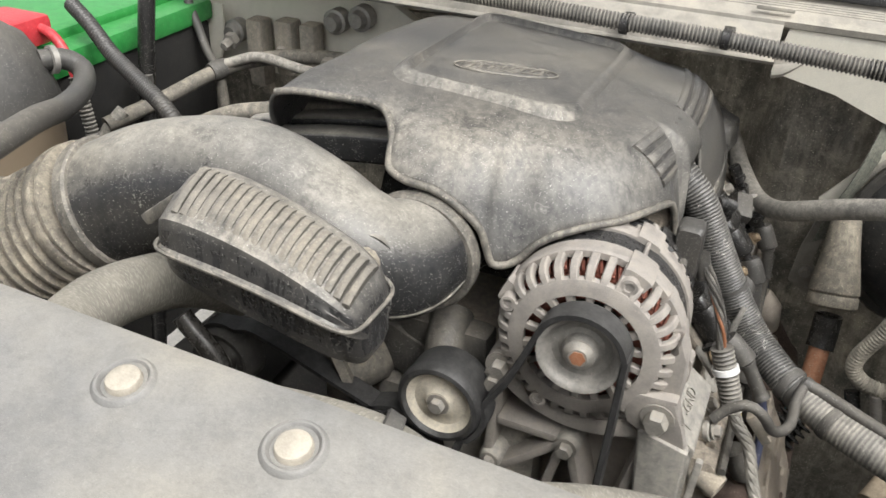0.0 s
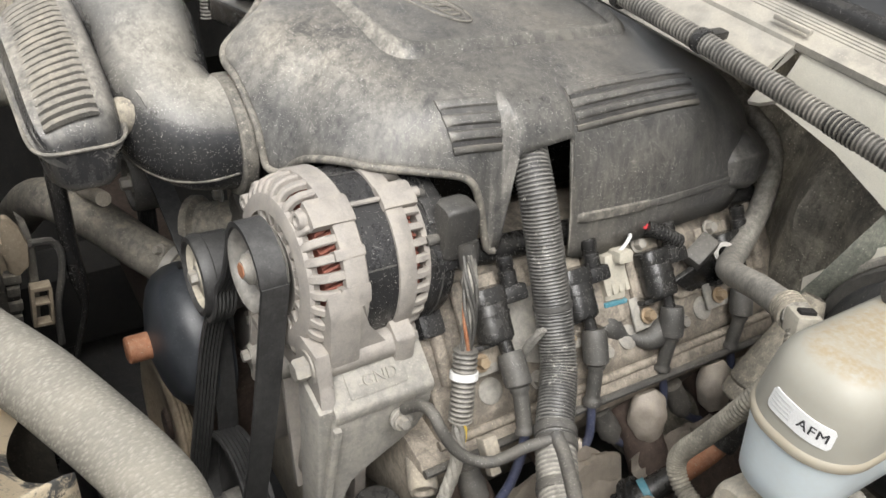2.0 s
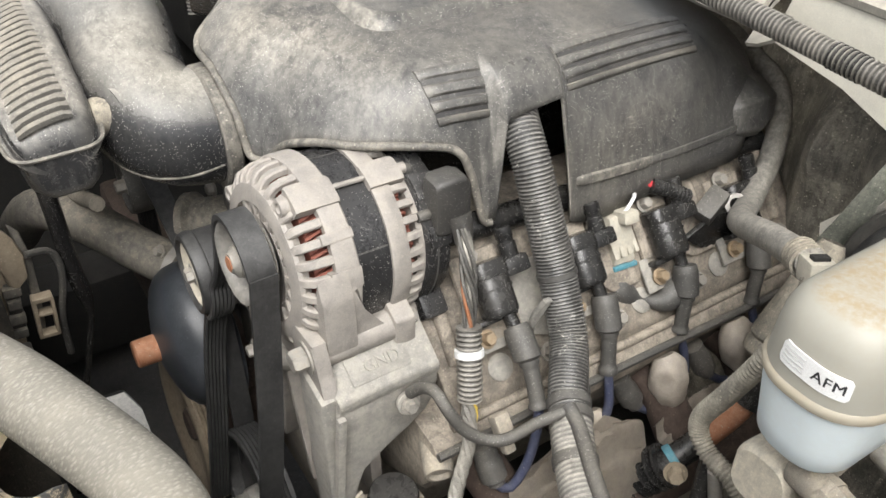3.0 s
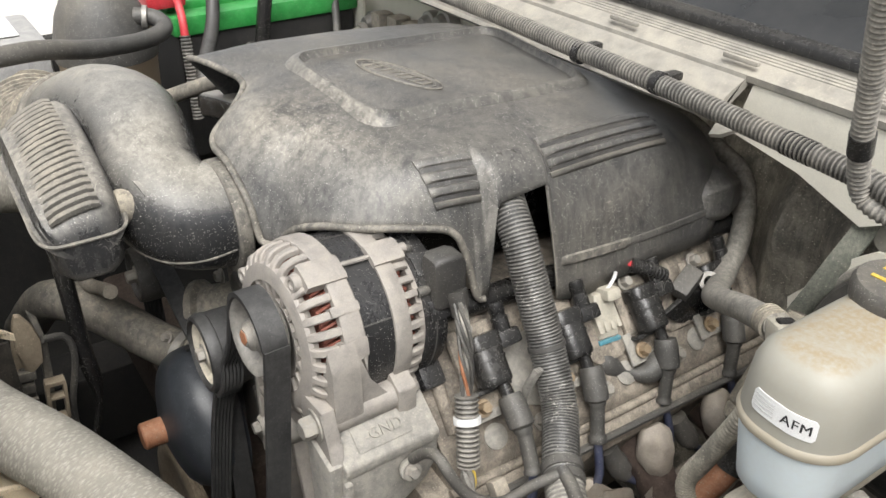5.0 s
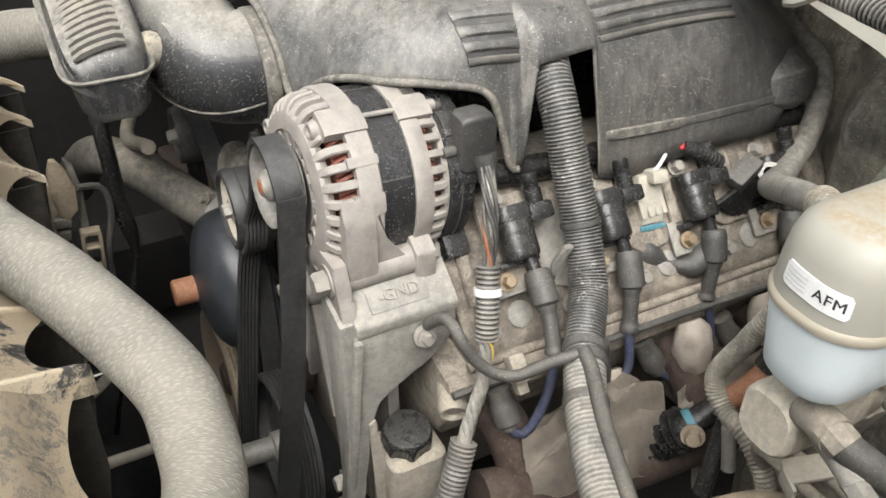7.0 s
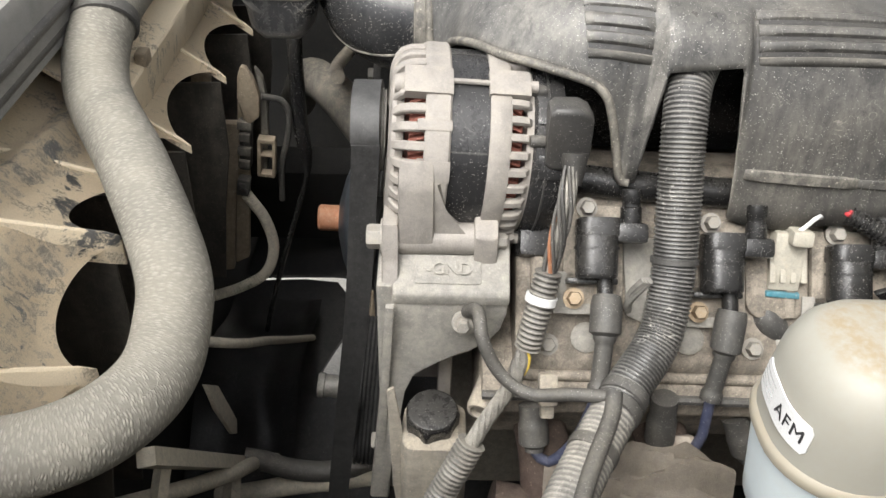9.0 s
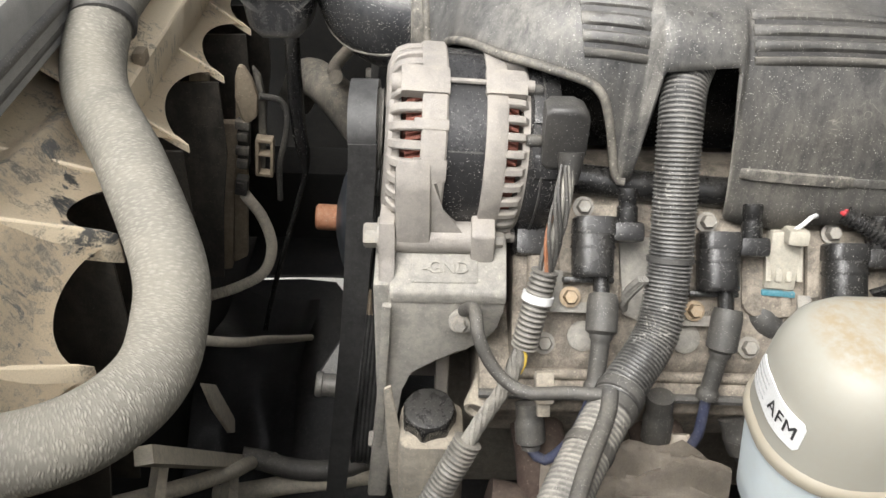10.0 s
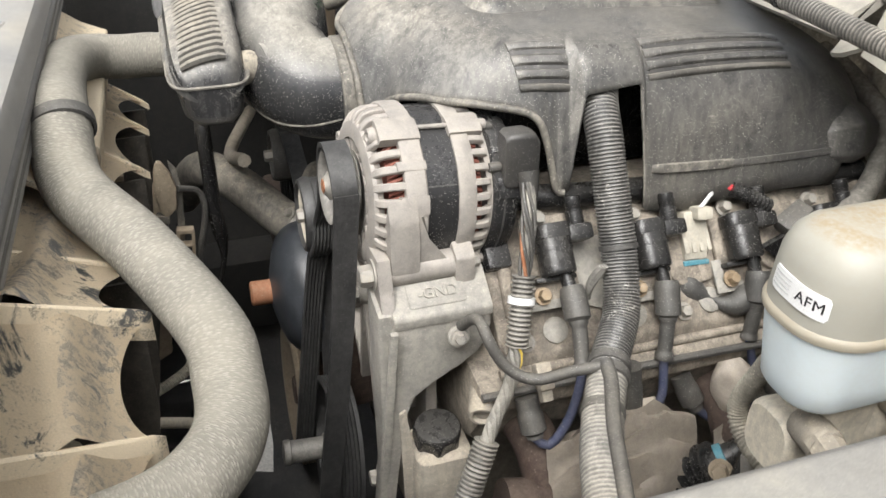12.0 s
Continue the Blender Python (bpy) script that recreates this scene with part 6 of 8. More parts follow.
for k, y in enumerate((0.142, 0.238, 0.337, 0.433, 0.53)):
    bm = B()
    p0 = Vector((0.150, y, 0.925))
    tube(bm, [p0 - SL * 0.03, p0 + SL * 0.01 + NO * 0.002, p0 + SL * 0.048], 0.0065, 10)
    part("rib", bm, "vcover", vc)
bm = B()
prism(bm, [(0.08, 0.86), (0.212, 0.842), (0.220, 0.832), (0.22, 0.815), (0.212, 0.808), (0.20, 0.77), (0.12, 0.72), (0.04, 0.74)], 0.10, 0.57, "y", 0.005)
part("head_casting", bm, "vcover", head)
bm = B()
tube(bm, [(0.222, 0.10, 0.838), (0.222, 0.3, 0.835), (0.224, 0.57, 0.825)], 0.004, 8)
part("gasket_edge", bm, "boot", head)
for y in (0.15, 0.23, 0.31, 0.41, 0.50):
    bm = B()
    hexbolt(bm, (0.196, y, 0.868), (0.76, 0, 0.65), 0.006, 0.008)
    part("cover_bolt", bm, "bolt", head)
    bm = B()
    lathe(bm, [(0, -0.01), (0.013, -0.01), (0.012, 0.004), (0.008, 0.006), (0, 0.006)], (0.190, y + 0.03, 0.871), (0.76, 0, 0.65), 16)
    part("boss", bm, "cast", head)

# exhaust manifold with heat shields
man = thing("exhaust_manifold", (0.26, 0.32, 0.65), "brown rusted exhaust manifold with dented shield plates", "exhaust manifold")
bm = B()
tube(bm, [(0.255, 0.11, 0.735), (0.265, 0.2, 0.72), (0.27, 0.34, 0.71), (0.262, 0.5, 0.70)], 0.026, 16)
part("log", bm, "rustdark", man)
for y in (0.15, 0.25, 0.35, 0.46):
    bm = B()
    tube(bm, [(0.19, y, 0.78), (0.225, y + 0.005, 0.77), (0.258, y + 0.01, 0.725)], 0.022, 12)
    part("runner", bm, "rustdark", man)
for y, z in ((0.262, 0.775), (0.352, 0.80), (0.445, 0.80)):
    bm = B()
    rings = []
    for i in range(12):
        f = i / 11
        c = Vector((0.222 + 0.022 * f, y + 0.004 * f, z + 0.02 - 0.05 * f))
        rad = 0.020 * math.sin(math.pi * (0.14 + 0.74 * f)) ** 0.7
        rings.append([c + Vector((math.cos(a) * 0.7, math.sin(a), math.cos(a) * 0.7)) * rad * (1 + 0.28 * noise.noise(Vector((math.cos(a) * 1.7, math.sin(a) * 1.7, f * 3 + y * 40)))) for a in [2 * math.pi * k / 16 for k in range(16)]])
    loft(bm, rings)
    part("heat_shield", bm, "foil", man, "crumpled pale heat shield sleeve")
for y0, y1, z0 in ((0.15, 0.30, 0.812), (0.33, 0.47, 0.772)):
    bm = B()
    n = 18
    g = [[bm.verts.new((0.245 + 0.048 * i / n, y0 + (y1 - y0) * j / n, z0 + 0.014 * noise.noise(Vector((i * 0.35, j * 0.3, y0 * 9))) + 0.005 * noise.noise(Vector((i * 0.9, j * 0.8, y0 * 5))) - 0.085 * (i / n) ** 1.5 - 0.02 * (2 * j / n - 1) ** 2)) for j in range(n + 1)] for i in range(n + 1)]
    for i in range(n):
        for j in range(n):
            bm.faces.new((g[i][j], g[i + 1][j], g[i + 1][j + 1], g[i][j + 1]))
    bmesh.ops.solidify(bm, geom=bm.faces[:], thickness=0.002)
    part("shield_plate", bm, "foil", man, "dented dusty shield plate")

# ---- ignition coils ----



def coil(at, end, lead, boot):
    """at: the upper bolt; end: the lead boot's end; lead: bends of the plug lead; boot: the plug boot's top (all from at)."""
    o = Vector(at)
    c = thing("ignition_coil", o, "black plastic ignition coil bolted to the valve cover", "ignition coil", "ignition coils")
    Y = Vector((0, 1, 0))

    def at_(d, h, y):
        return o + SL * d + NO * h + Y * y
    bm = B()
    loft(bm, [[at_(d, 0.010 + a, 0.008 + b) for a, b in ring_round(0, 0, 0.026, w, 0.009, 4)] for d, w in ((0.008, 0.030), (0.0095, 0.034), (0.020, 0.035), (0.0215, 0.0335))])
    part("top_flange", bm, "black", c)
    bm = B()
    box(bm, at_(0.019, 0.011, 0.031), (0.022, 0.024, 0.015), 0.004, QC)
    part("connector_arm", bm, "black", c)
    bm = B()
    loft(bm, [[at_(d, 0.012 + a * k, 0.006 + b * k) for a, b in ring_round(0, 0, 0.029, 0.0315, 0.0125, 6)] for d, k in ((0.021, 0.96), (0.0225, 1.0), (0.049, 0.985), (0.0515, 0.97), (0.053, 0.90))])
    part("body", bm, "black", c)
    bm = B()
    loft(bm, [[at_(d, 0.012 + a, 0.006 + b) for a, b in ring_round(0, 0, 0.0305, 0.033, 0.013, 6)] for d in (0.0295, 0.0315)])
    part("band", bm, "black", c)
    bm = B()
    box(bm, at_(0.036, -0.004, 0.006), (0.007, 0.046, 0.078), 0.003, QC)
    part("bracket", bm, "vcover", c)
    bm = B()
    box(bm, at_(0.055, 0.004, 0.004), (0.014, 0.038, 0.005), 0.002, QC)
    part("foot", bm, "black", c)
    bm = B()
    lathe(bm, [(0.0, 0.0), (0.0075, 0.0), (0.008, 0.002), (0.008, 0.014), (0.0068, 0.015), (0.0068, 0.018), (0.0075, 0.019), (0.0075, 0.027), (0.0066, 0.028), (0, 0.028)], at_(0.014, 0.012, 0.031), -SL + NO * 0.12, 16)
    part("plug", bm, "black", c, "dark round plug")
    bm = B()
    box(bm, at_(0.064, -0.002, -0.008), (0.003, 0.032, 0.032), 0.001, QC)
    part("tab", bm, "cast", c, "dull steel mounting tab")
    for d, y, mm in ((0.0, 0.0, "bolt"), (0.068, -0.009, "brass")):
        bm = B()
        hexbolt(bm, at_(d, 0.002, y), NO, 0.0056, 0.009)
        part("bolt", bm, mm, c)
    b0, b1 = at_(0.066, 0.013, 0.014), o + Vector(end)
    bm = B()
    tube(bm, [at_(0.050, 0.012, 0.012), b0.lerp(b1, 0.12)], 0.0062, 14, 0.004)
    part("neck", bm, "black", c)
    bm = B()
    m0 = b0.lerp(b1, 0.48) + Vector((0.004, 0, 0.003))
    tube(bm, [b0, b0.lerp(b1, 0.2) + Vector((0.002, 0, 0.002)), m0, b1.lerp(m0, 0.3), b1],
         lambda s: 0.0105 + 0.0012 * min(1, s * 12) if s < 0.42 else (0.0085 if s < 0.5 else (0.0068 if s < 0.93 else 0.0086)), 16, 0.0025)
    part("lead_boot", bm, "boot", c, "grey rubber lead boot")
    p = [b1 + (m0 - b1).normalized() * 0.004, b1] + [o + Vector(v) for v in lead]
    bm = B()
    tube(bm, p, 0.0043, 10)
    part("lead", bm, "blue", c, "dark blue plug lead")
    e, top = p[-1], o + Vector(boot)
    bm = B()
    tube(bm, [e, e.lerp(top, 0.1), e.lerp(top, 0.5), top], lambda s: 0.0075 if s < 0.16 else (0.0118 if s < 0.6 else 0.0105), 16, 0.003)
    part("plug_boot", bm, "boot", c, "grey spark plug boot")
    return c


coil((0.1450, 0.1750, 0.962), (0.096, 0.009, -0.095), [(0.102, 0.004, -0.115), (0.105, -0.004, -0.142), (0.106, -0.016, -0.163), (0.105, -0.025, -0.168), (0.101, -0.033, -0.160)], (0.082, -0.036, -0.128))
coil((0.143, 0.272, 0.949), (0.082, 0.004, -0.107), [(0.087, 0.003, -0.122), (0.092, 0.001, -0.145), (0.092, -0.010, -0.165), (0.092, -0.022, -0.167), (0.090, -0.029, -0.157)], (0.084, -0.032, -0.105))
for p in ((0.146, 0.369, 0.943), (0.150, 0.464, 0.938)):
    coil(p, (0.071, 0.004, -0.105), [(0.078, 0.012, -0.140), (0.083, 0.012, -0.172), (0.086, 0.0, -0.195), (0.082, -0.024, -0.192), (0.078, -0.045, -0.175)], (0.064, -0.062, -0.138))

# cream multi-way connector
con = thing("wire_connector", (0.145, 0.33, 0.9), "cream plastic multi-way wiring connector with a blue-green lock", "connector")
c0, c1 = Vector((0.143, 0.333, 0.9475)), Vector((0.163, 0.331, 0.897))
dd = (c1 - c0).normalized()
q = frame_of(dd)
bm = B()
box(bm, c0.lerp(c1, 0.45), (0.024, 0.030, 0.046), 0.003, q)
part("shell", bm, "whiteplug", con)
for k in range(4):
    bm = B()
    box(bm, c0.lerp(c1, 0.55) + NO * 0.0125 + Vector((0, -0.012 + 0.008 * k, 0)), (0.003, 0.0045, 0.03), 0.001, QC)
    part("ridge", bm, "whiteplug", con)
bm = B()
box(bm, c0.lerp(c1, 0.12) + NO * 0.010 + Vector((0, 0.004, 0)), (0.016, 0.034, 0.012), 0.003, q)
part("latch", bm, "whiteplug", con)
bm = B()
box(bm, c0.lerp(c1, 0.93), (0.0255, 0.032, 0.0045), 0.001, q)
part("lock", bm, "teal", con, "blue-green lock strip")
for k in range(5):
    bm = B()
    s0 = c1 + Vector((0.0, -0.012 + 0.006 * k, 0))
    tube(bm, [s0, s0 + SL * 0.014, s0 + SL * 0.026 + Vector((0, 0.012 - 0.004 * k, 0))], 0.0016, 6)
    part("wire", bm, "loomclean", con)
bm = B()
tube(bm, [(0.168, 0.316, 0.893), (0.178, 0.325, 0.88), (0.190, 0.342, 0.871), (0.200, 0.362, 0.868), (0.196, 0.382, 0.876)], lambda s: 0.010 + 0.004 * math.sin(9 * s), 12, 0.004)
part("taped_tail", bm, "boot", con, "grey taped wiring tail")

# ---- wiring ----
def loom(name, pts, r, mat, label, pitch=0.0036, depth=0.0015, seg=16):
    bm = B()
    tube(bm, pts, r, seg, corr=(pitch, depth))
    return solo(name, bm, mat, label, "wiring loom", "wiring looms", sharp=60)


ml = thing("main_loom", (0.2, 0.23, 0.9), "thick corrugated black wiring loom grey with dust", "wiring loom", "wiring looms")
bm = B()
tube(bm, [(0.10, 0.25, 1.06), (0.122, 0.240, 1.052), (0.144, 0.236, 1.03), (0.168, 0.236, 0.985), (0.194, 0.235, 0.938), (0.222, 0.226, 0.903), (0.256, 0.200, 0.885), (0.272, 0.190, 0.880)], 0.0158, 20, corr=(0.0031, 0.0011))
part("upper_run", bm, "loom", ml, sharp=60)
bm = B()
lathe(bm, [(0.0155, -0.0022), (0.0172, -0.002), (0.0172, 0.002), (0.0155, 0.0022)], (0.1885, 0.2355, 0.948), (0.5, -0.02, -0.87), 24)
part("cable_tie", bm, "boot", ml, "grey cable tie")
bm = B()
tube(bm, [(0.270, 0.191, 0.880), (0.301, 0.172, 0.873), (0.338, 0.152, 0.870), (0.376, 0.136, 0.866), (0.416, 0.12, 0.862), (0.47, 0.09, 0.85), (0.56, 0.04, 0.83)], 0.0168, 18, corr=(0.0042, 0.0004))
part("lower_run", bm, "loompale", ml, "dusty grey run down to the fender", sharp=60)
for f in (0.0, 0.012, 0.05):
    bm = B()
    lathe(bm, [(0.0155, -0.005), (0.0178, -0.004), (0.0182, 0), (0.0178, 0.004), (0.0155, 0.005)], Vector((0.262, 0.1965, 0.8825)) + Vector((0.82, -0.52, -0.2)) * f, (0.82, -0.52, -0.2), 20)
    part("tape_wrap", bm, "boot", ml, "grey tape wrap")
for k in range(3):
    bm = B()
    tube(bm, [(0.205, 0.2115 + 0.002 * k, 0.942), (0.20, 0.205, 0.925 - 0.004 * k), (0.196, 0.207, 0.905)], 0.0028, 7)
    part("branch_wire", bm, "loomclean", ml, "small wire branching off")
cl = thing("cowl_loom", (0.1, 0.41, 1.12), "grey corrugated wiring loom clipped along the cowl", "wiring loom", "wiring looms")
COWL_RUN = [(-0.40, 0.412, 1.142), (-0.155, 0.41, 1.141), (0.0, 0.41, 1.137), (0.121, 0.41, 1.134), (0.312, 0.41, 1.124), (0.345, 0.408, 1.122), (0.42, 0.402, 1.11)]
bm = B()
tube(bm, COWL_RUN, 0.0088, 16, corr=(0.0042, 0.002))
part("conduit", bm, "loomclean", cl, sharp=60)
bm = B()
tube(bm, [(0.262, 0.41, 1.1268), (0.275, 0.41, 1.1262), (0.290, 0.41, 1.1254)], 0.0094, 16, corr=(0.0042, 0.002))
part("tape_band", bm, "black", cl, "cleaner black stretch")
for x in (0.013, 0.121):
    bm = B()
    lathe(bm, [(0.009, -0.005), (0.0112, -0.004), (0.0112, 0.004), (0.009, 0.005)], (x, 0.41, 1.1345), (1, 0, -0.03), 16)
    clip = part("clip", bm, "black", cl, "black plastic clip")
    bm = B()
    box(bm, (x, 0.425, 1.138), (0.012, 0.022, 0.008), 0.002)
    part("clip_foot", bm, "black", clip)
rl = thing("rising_loom", (0.35, 0.39, 1.11), "grey corrugated wiring loom rising from the cowl corner", "wiring loom", "wiring looms")
bm = B()
tube(bm, [(0.3795, 0.27, 1.3459), (0.3633, 0.315, 1.2712), (0.3493, 0.35, 1.2156), (0.3375, 0.383, 1.1526), (0.336, 0.402, 1.116), (0.350, 0.405, 1.106), (0.37, 0.407, 1.104)], 0.0078, 16, corr=(0.0048, 0.0012))
part("conduit", bm, "paleloom", rl, sharp=60)
bm = B()
tube(bm, [(0.341, 0.3731, 1.1715), (0.3375, 0.383, 1.1526)], 0.0092, 16)
part("tape_sleeve", bm, "black", rl, "black tape sleeve")

# sensor loom with the pale band beside the alternator
loom("sensor_loom", [(0.1955, 0.144, 0.94), (0.203, 0.140, 0.922), (0.212, 0.135, 0.90), (0.217, 0.132, 0.885)], 0.0095, "loomclean", "small corrugated loom with a pale band", 0.004, 0.0018, 12)
bm = B()
lathe(bm, [(0.0095, -0.003), (0.0118, -0.0028), (0.0118, 0.0028), (0.0095, 0.003)], (0.2034, 0.1397, 0.921), (0.4, -0.2, -0.9), 18)
solo("zip_tie", bm, "label", "white zip tie round the small loom", "zip tie")
cab = thing("sensor_cable", (0.17, 0.155, 0.95), "twisted grey sensor wires leading down from the alternator", "cable")
for k in range(13):
    bm = B()
    a = k * 0.571
    pts = []
    for i in range(13):
        f = i / 12
        w = a + 4.2 * f
        rr = (0.0050 if k % 3 else 0.0018) * (0.9 + 0.25 * math.sin(math.pi * f))
        pts.append(Vector((0.166, 0.156, 1.012)).lerp(Vector((0.1955, 0.144, 0.938)), f) + Vector((0.005 * math.sin(math.pi * f), 0, 0)) + Vector((math.cos(w) * 0.5, math.sin(w), math.cos(w) * 0.3)) * rr)
    tube(bm, pts, 0.0016, 6)
    part("wire", bm, ("boot", "loomclean", "boot", "loompale", "rust", "boot", "loomclean", "boot", "groove", "loompale", "boot", "loomclean", "boot")[k], cab)
for k in range(5):
    bm = B()
    way = spline([Vector(p) for p in ((0.217, 0.132, 0.888), (0.225, 0.126, 0.875), (0.238, 0.118, 0.862), (0.25, 0.10, 0.835), (0.262, 0.085, 0.81))], 0.003)[0]
    for i, p in enumerate(way):
        w = k * 1.257 + 0.42 * i
        way[i] = Vector(p) + Vector((math.cos(w) * 0.6, math.sin(w), math.cos(w) * 0.5)) * 0.0032
    tube(bm, way, 0.0036, 8, 0.003)
    part("taped_strand", bm, "loomclean", cab)
bm = B()
tube(bm, [(0.222, 0.131, 0.888), (0.226, 0.133, 0.878), (0.229, 0.129, 0.868)], 0.0016, 6)
part("yellow_wire", bm, "yellow", cab, "bright yellow wire")
loom("sensor_loom", [(0.256, 0.092, 0.822), (0.266, 0.079, 0.797), (0.28, 0.06, 0.76), (0.29, 0.045, 0.72)], 0.0105, "loomclean", "small corrugated loom below the steering pump", 0.004, 0.0018, 12)
# ground lead from the bracket to the main loom
gl = thing("ground_lead", (0.2, 0.09, 0.9), "grey rubber ground lead from bracket to loom", "cable")
bm = B()
tube(bm, [(0.203, 0.086, 0.906), (0.213, 0.091, 0.918), (0.228, 0.0935, 0.926), (0.242, 0.0955, 0.917), (0.250, 0.104, 0.900), (0.258, 0.116, 0.889), (0.266, 0.130, 0.887), (0.268, 0.146, 0.889), (0.268, 0.160, 0.890), (0.272, 0.180, 0.893), (0.274, 0.186, 0.896)], 0.0048, 12)
part("lead", bm, "boot", gl)
bm = B()
lathe(bm, [(0, -0.004), (0.009, -0.004), (0.0098, -0.002), (0.0098, 0.0008), (0.009, 0.0015), (0, 0.0015)], (0.203, 0.0845, 0.895), (1, -0.1, 0.35), 22)
part("lug", bm, "cast", gl)
bm = B()
tube(bm, [(0.272, 0.186, 0.897), (0.29, 0.182, 0.893), (0.335, 0.162, 0.888), (0.38, 0.146, 0.882), (0.43, 0.128, 0.876)], 0.006, 12)
part("lead", bm, "boot", gl)

# red and black plugs at the third coil
pl = thing("injector_plug", (0.16, 0.42, 0.93), "black corrugated injector plug with red wires", "connector")
bm = B()
tube(bm, [(0.150, 0.372, 0.965), (0.158, 0.390, 0.958), (0.166, 0.408, 0.948)], 0.0068, 12, corr=(0.004, 0.0015))
part("sheath", bm, "black", pl)
for k in range(2):
    bm = B()
    tube(bm, [(0.136, 0.346 + 0.005 * k, 0.972), (0.146, 0.364 + 0.004 * k, 0.968 + 0.002 * k), (0.155, 0.382, 0.962)], 0.0024, 8)
    part("red_wire", bm, "red", pl, "red wire")
bm = B()
box(bm, (0.176, 0.43, 0.937), (0.02, 0.034, 0.018), 0.004, Euler((0.5, 0.2, 0.3)).to_matrix())
part("housing", bm, "boot", pl)
bm = B()
lathe(bm, [(0.006, -0.004), (0.0105, -0.004), (0.0105, 0.004), (0.006, 0.004)], (0.186, 0.452, 0.936), (0.6, -0.5, 0.5), 16)
part("ring", bm, "steel", pl)

# ---- power steering reservoir ----
ps = thing("steering_fluid_reservoir", (0.205, 0.06, 0.68), "dusty beige power steering reservoir with a black cap", "fluid reservoir")
bm = B()
rr = []
for z, s in ((0.68, 0.9), (0.70, 1.0), (0.775, 1.0), (0.788, 0.94), (0.794, 0.7)):
    rr.append([(x, y, z) for x, y in ring_round(0.2125, 0.064, 0.052 * s, 0.054 * s, 0.010 * s, 4)])
loft(bm, rr)
part("bottle", bm, "grimy", ps)
bm = B()
tilt = frame_of((0.12, 0, 1))
rr = []
for h, r, w in ((-0.013, 0.0205, 0.0), (-0.012, 0.0222, 0.0016), (-0.001, 0.0222, 0.0016), (0.0005, 0.0215, 0.0004), (0.003, 0.0208, 0.0), (0.0048, 0.0195, 0.0), (0.0055, 0.017, 0.0)):
    rr.append([Vector((0.2136, 0.062, 0.806)) + tilt @ Vector(((r + w * max(-0.4, math.cos(7 * a)) - w) * math.cos(a), (r + w * max(-0.4, math.cos(7 * a)) - w) * math.sin(a), h)) for a in [2 * math.pi * k / 56 for k in range(56)]])
loft(bm, rr)
part("cap", bm, "black", ps, "black scalloped screw cap")
bm = B()
lathe(bm, [(0.016, -0.024), (0.0185, -0.022), (0.0185, -0.012), (0.016, -0.012)], (0.2136, 0.062, 0.806), (0.12, 0, 1), 24)
part("neck", bm, "grimy", ps)
bm = B()
prism(bm, [(0.026, 0.838), (0.032, 0.842), (0.050, 0.70), (0.046, 0.66), (0.036, 0.66), (0.030, 0.72)], 0.218, 0.221, "x", 0.001)
part("side_plate", bm, "grimy", ps, "thin tan steel plate")
bm = B()
lathe(bm, [(0.0, 0.004), (0.0075, 0.004), (0.009, 0.0), (0.0115, 0.0), (0.013, 0.004), (0.013, 0.035), (0, 0.035)], (0.224, 0.100, 0.818), (-0.85, 0.35, 0.2), 22)
solo("core_plug", bm, "grimy", "round dusty core plug in the cylinder head", "core plug")

# ---- brake fluid reservoir and master cylinder ----
mc = thing("brake_master_cylinder", (0.43, 0.28, 0.93), "grey cast brake master cylinder with pipe fittings", "master cylinder")
bm = B()
loft(bm, [[(x, y, z) for x, z in ring_round(0.407 + dx, 0.924, 0.044 * s, 0.050 * s, 0.016 * s, 5)] for y, s, dx in ((0.232, 0.86, 0.0), (0.235, 0.97, 0.0), (0.240, 1.0, 0.0), (0.275, 1.0, 0.002), (0.30, 0.9, 0.003), (0.34, 0.72, 0.004), (0.43, 0.72, 0.004))])
part("bore", bm, "hub", mc)
bm = B()
loft(bm, [[(x, y, z) for x, y in ring_round(0.419 + dx, 0.268, 0.05 * s, 0.058 * s, 0.014, 4)] for z, s, dx in ((0.93, 0.9, -0.006), (0.955, 0.85, -0.002), (0.983, 0.8, 0.003))])
box(bm, (0.421, 0.325, 0.957), (0.032, 0.04, 0.028), 0.006)
part("tank_seat", bm, "hub", mc)
bm = B()
tube(bm, [(0.425, 0.245, 0.948), (0.44, 0.240, 0.953), (0.452, 0.238, 0.954)], 0.0125, 14)
lathe(bm, [(0, -0.012), (0.0105, -0.012), (0.0115, -0.010), (0.0115, 0.006), (0, 0.006)], (0.454, 0.238, 0.953), (0.85, 0.1, -0.3), 8)
part("port", bm, "grimy", mc)
bm = B()
tube(bm, [(0.455, 0.238, 0.952), (0.472, 0.246, 0.945), (0.50, 0.262, 0.932), (0.56, 0.29, 0.905)], 0.0105, 14)
part("hose", bm, "boot", mc, "grey rubber hose")
for y in (0.245, 0.31):
    bm = B()
    tube(bm, [(0.44, y, 0.94), (0.462, y - 0.005, 0.938), (0.475, y - 0.008, 0.934)], 0.009, 12)
    lathe(bm, [(0, 0), (0.0085, 0), (0.0085, 0.014), (0, 0.014)], (0.474, y - 0.008, 0.934), (0.9, -0.2, -0.2), 6)
    part("fitting", bm, "cast", mc)
    bm = B()
    tube(bm, [(0.486, y - 0.01, 0.93), (0.50, y - 0.012, 0.92), (0.515, y + 0.005, 0.90), (0.53, y + 0.04, 0.87)], 0.0035, 8)
    part("brake_pipe", bm, "steel", mc)

res = thing("brake_fluid_reservoir", (0.422, 0.29, 0.97), "milky cream brake fluid reservoir with yellowed rim and dirt on top", "fluid reservoir")


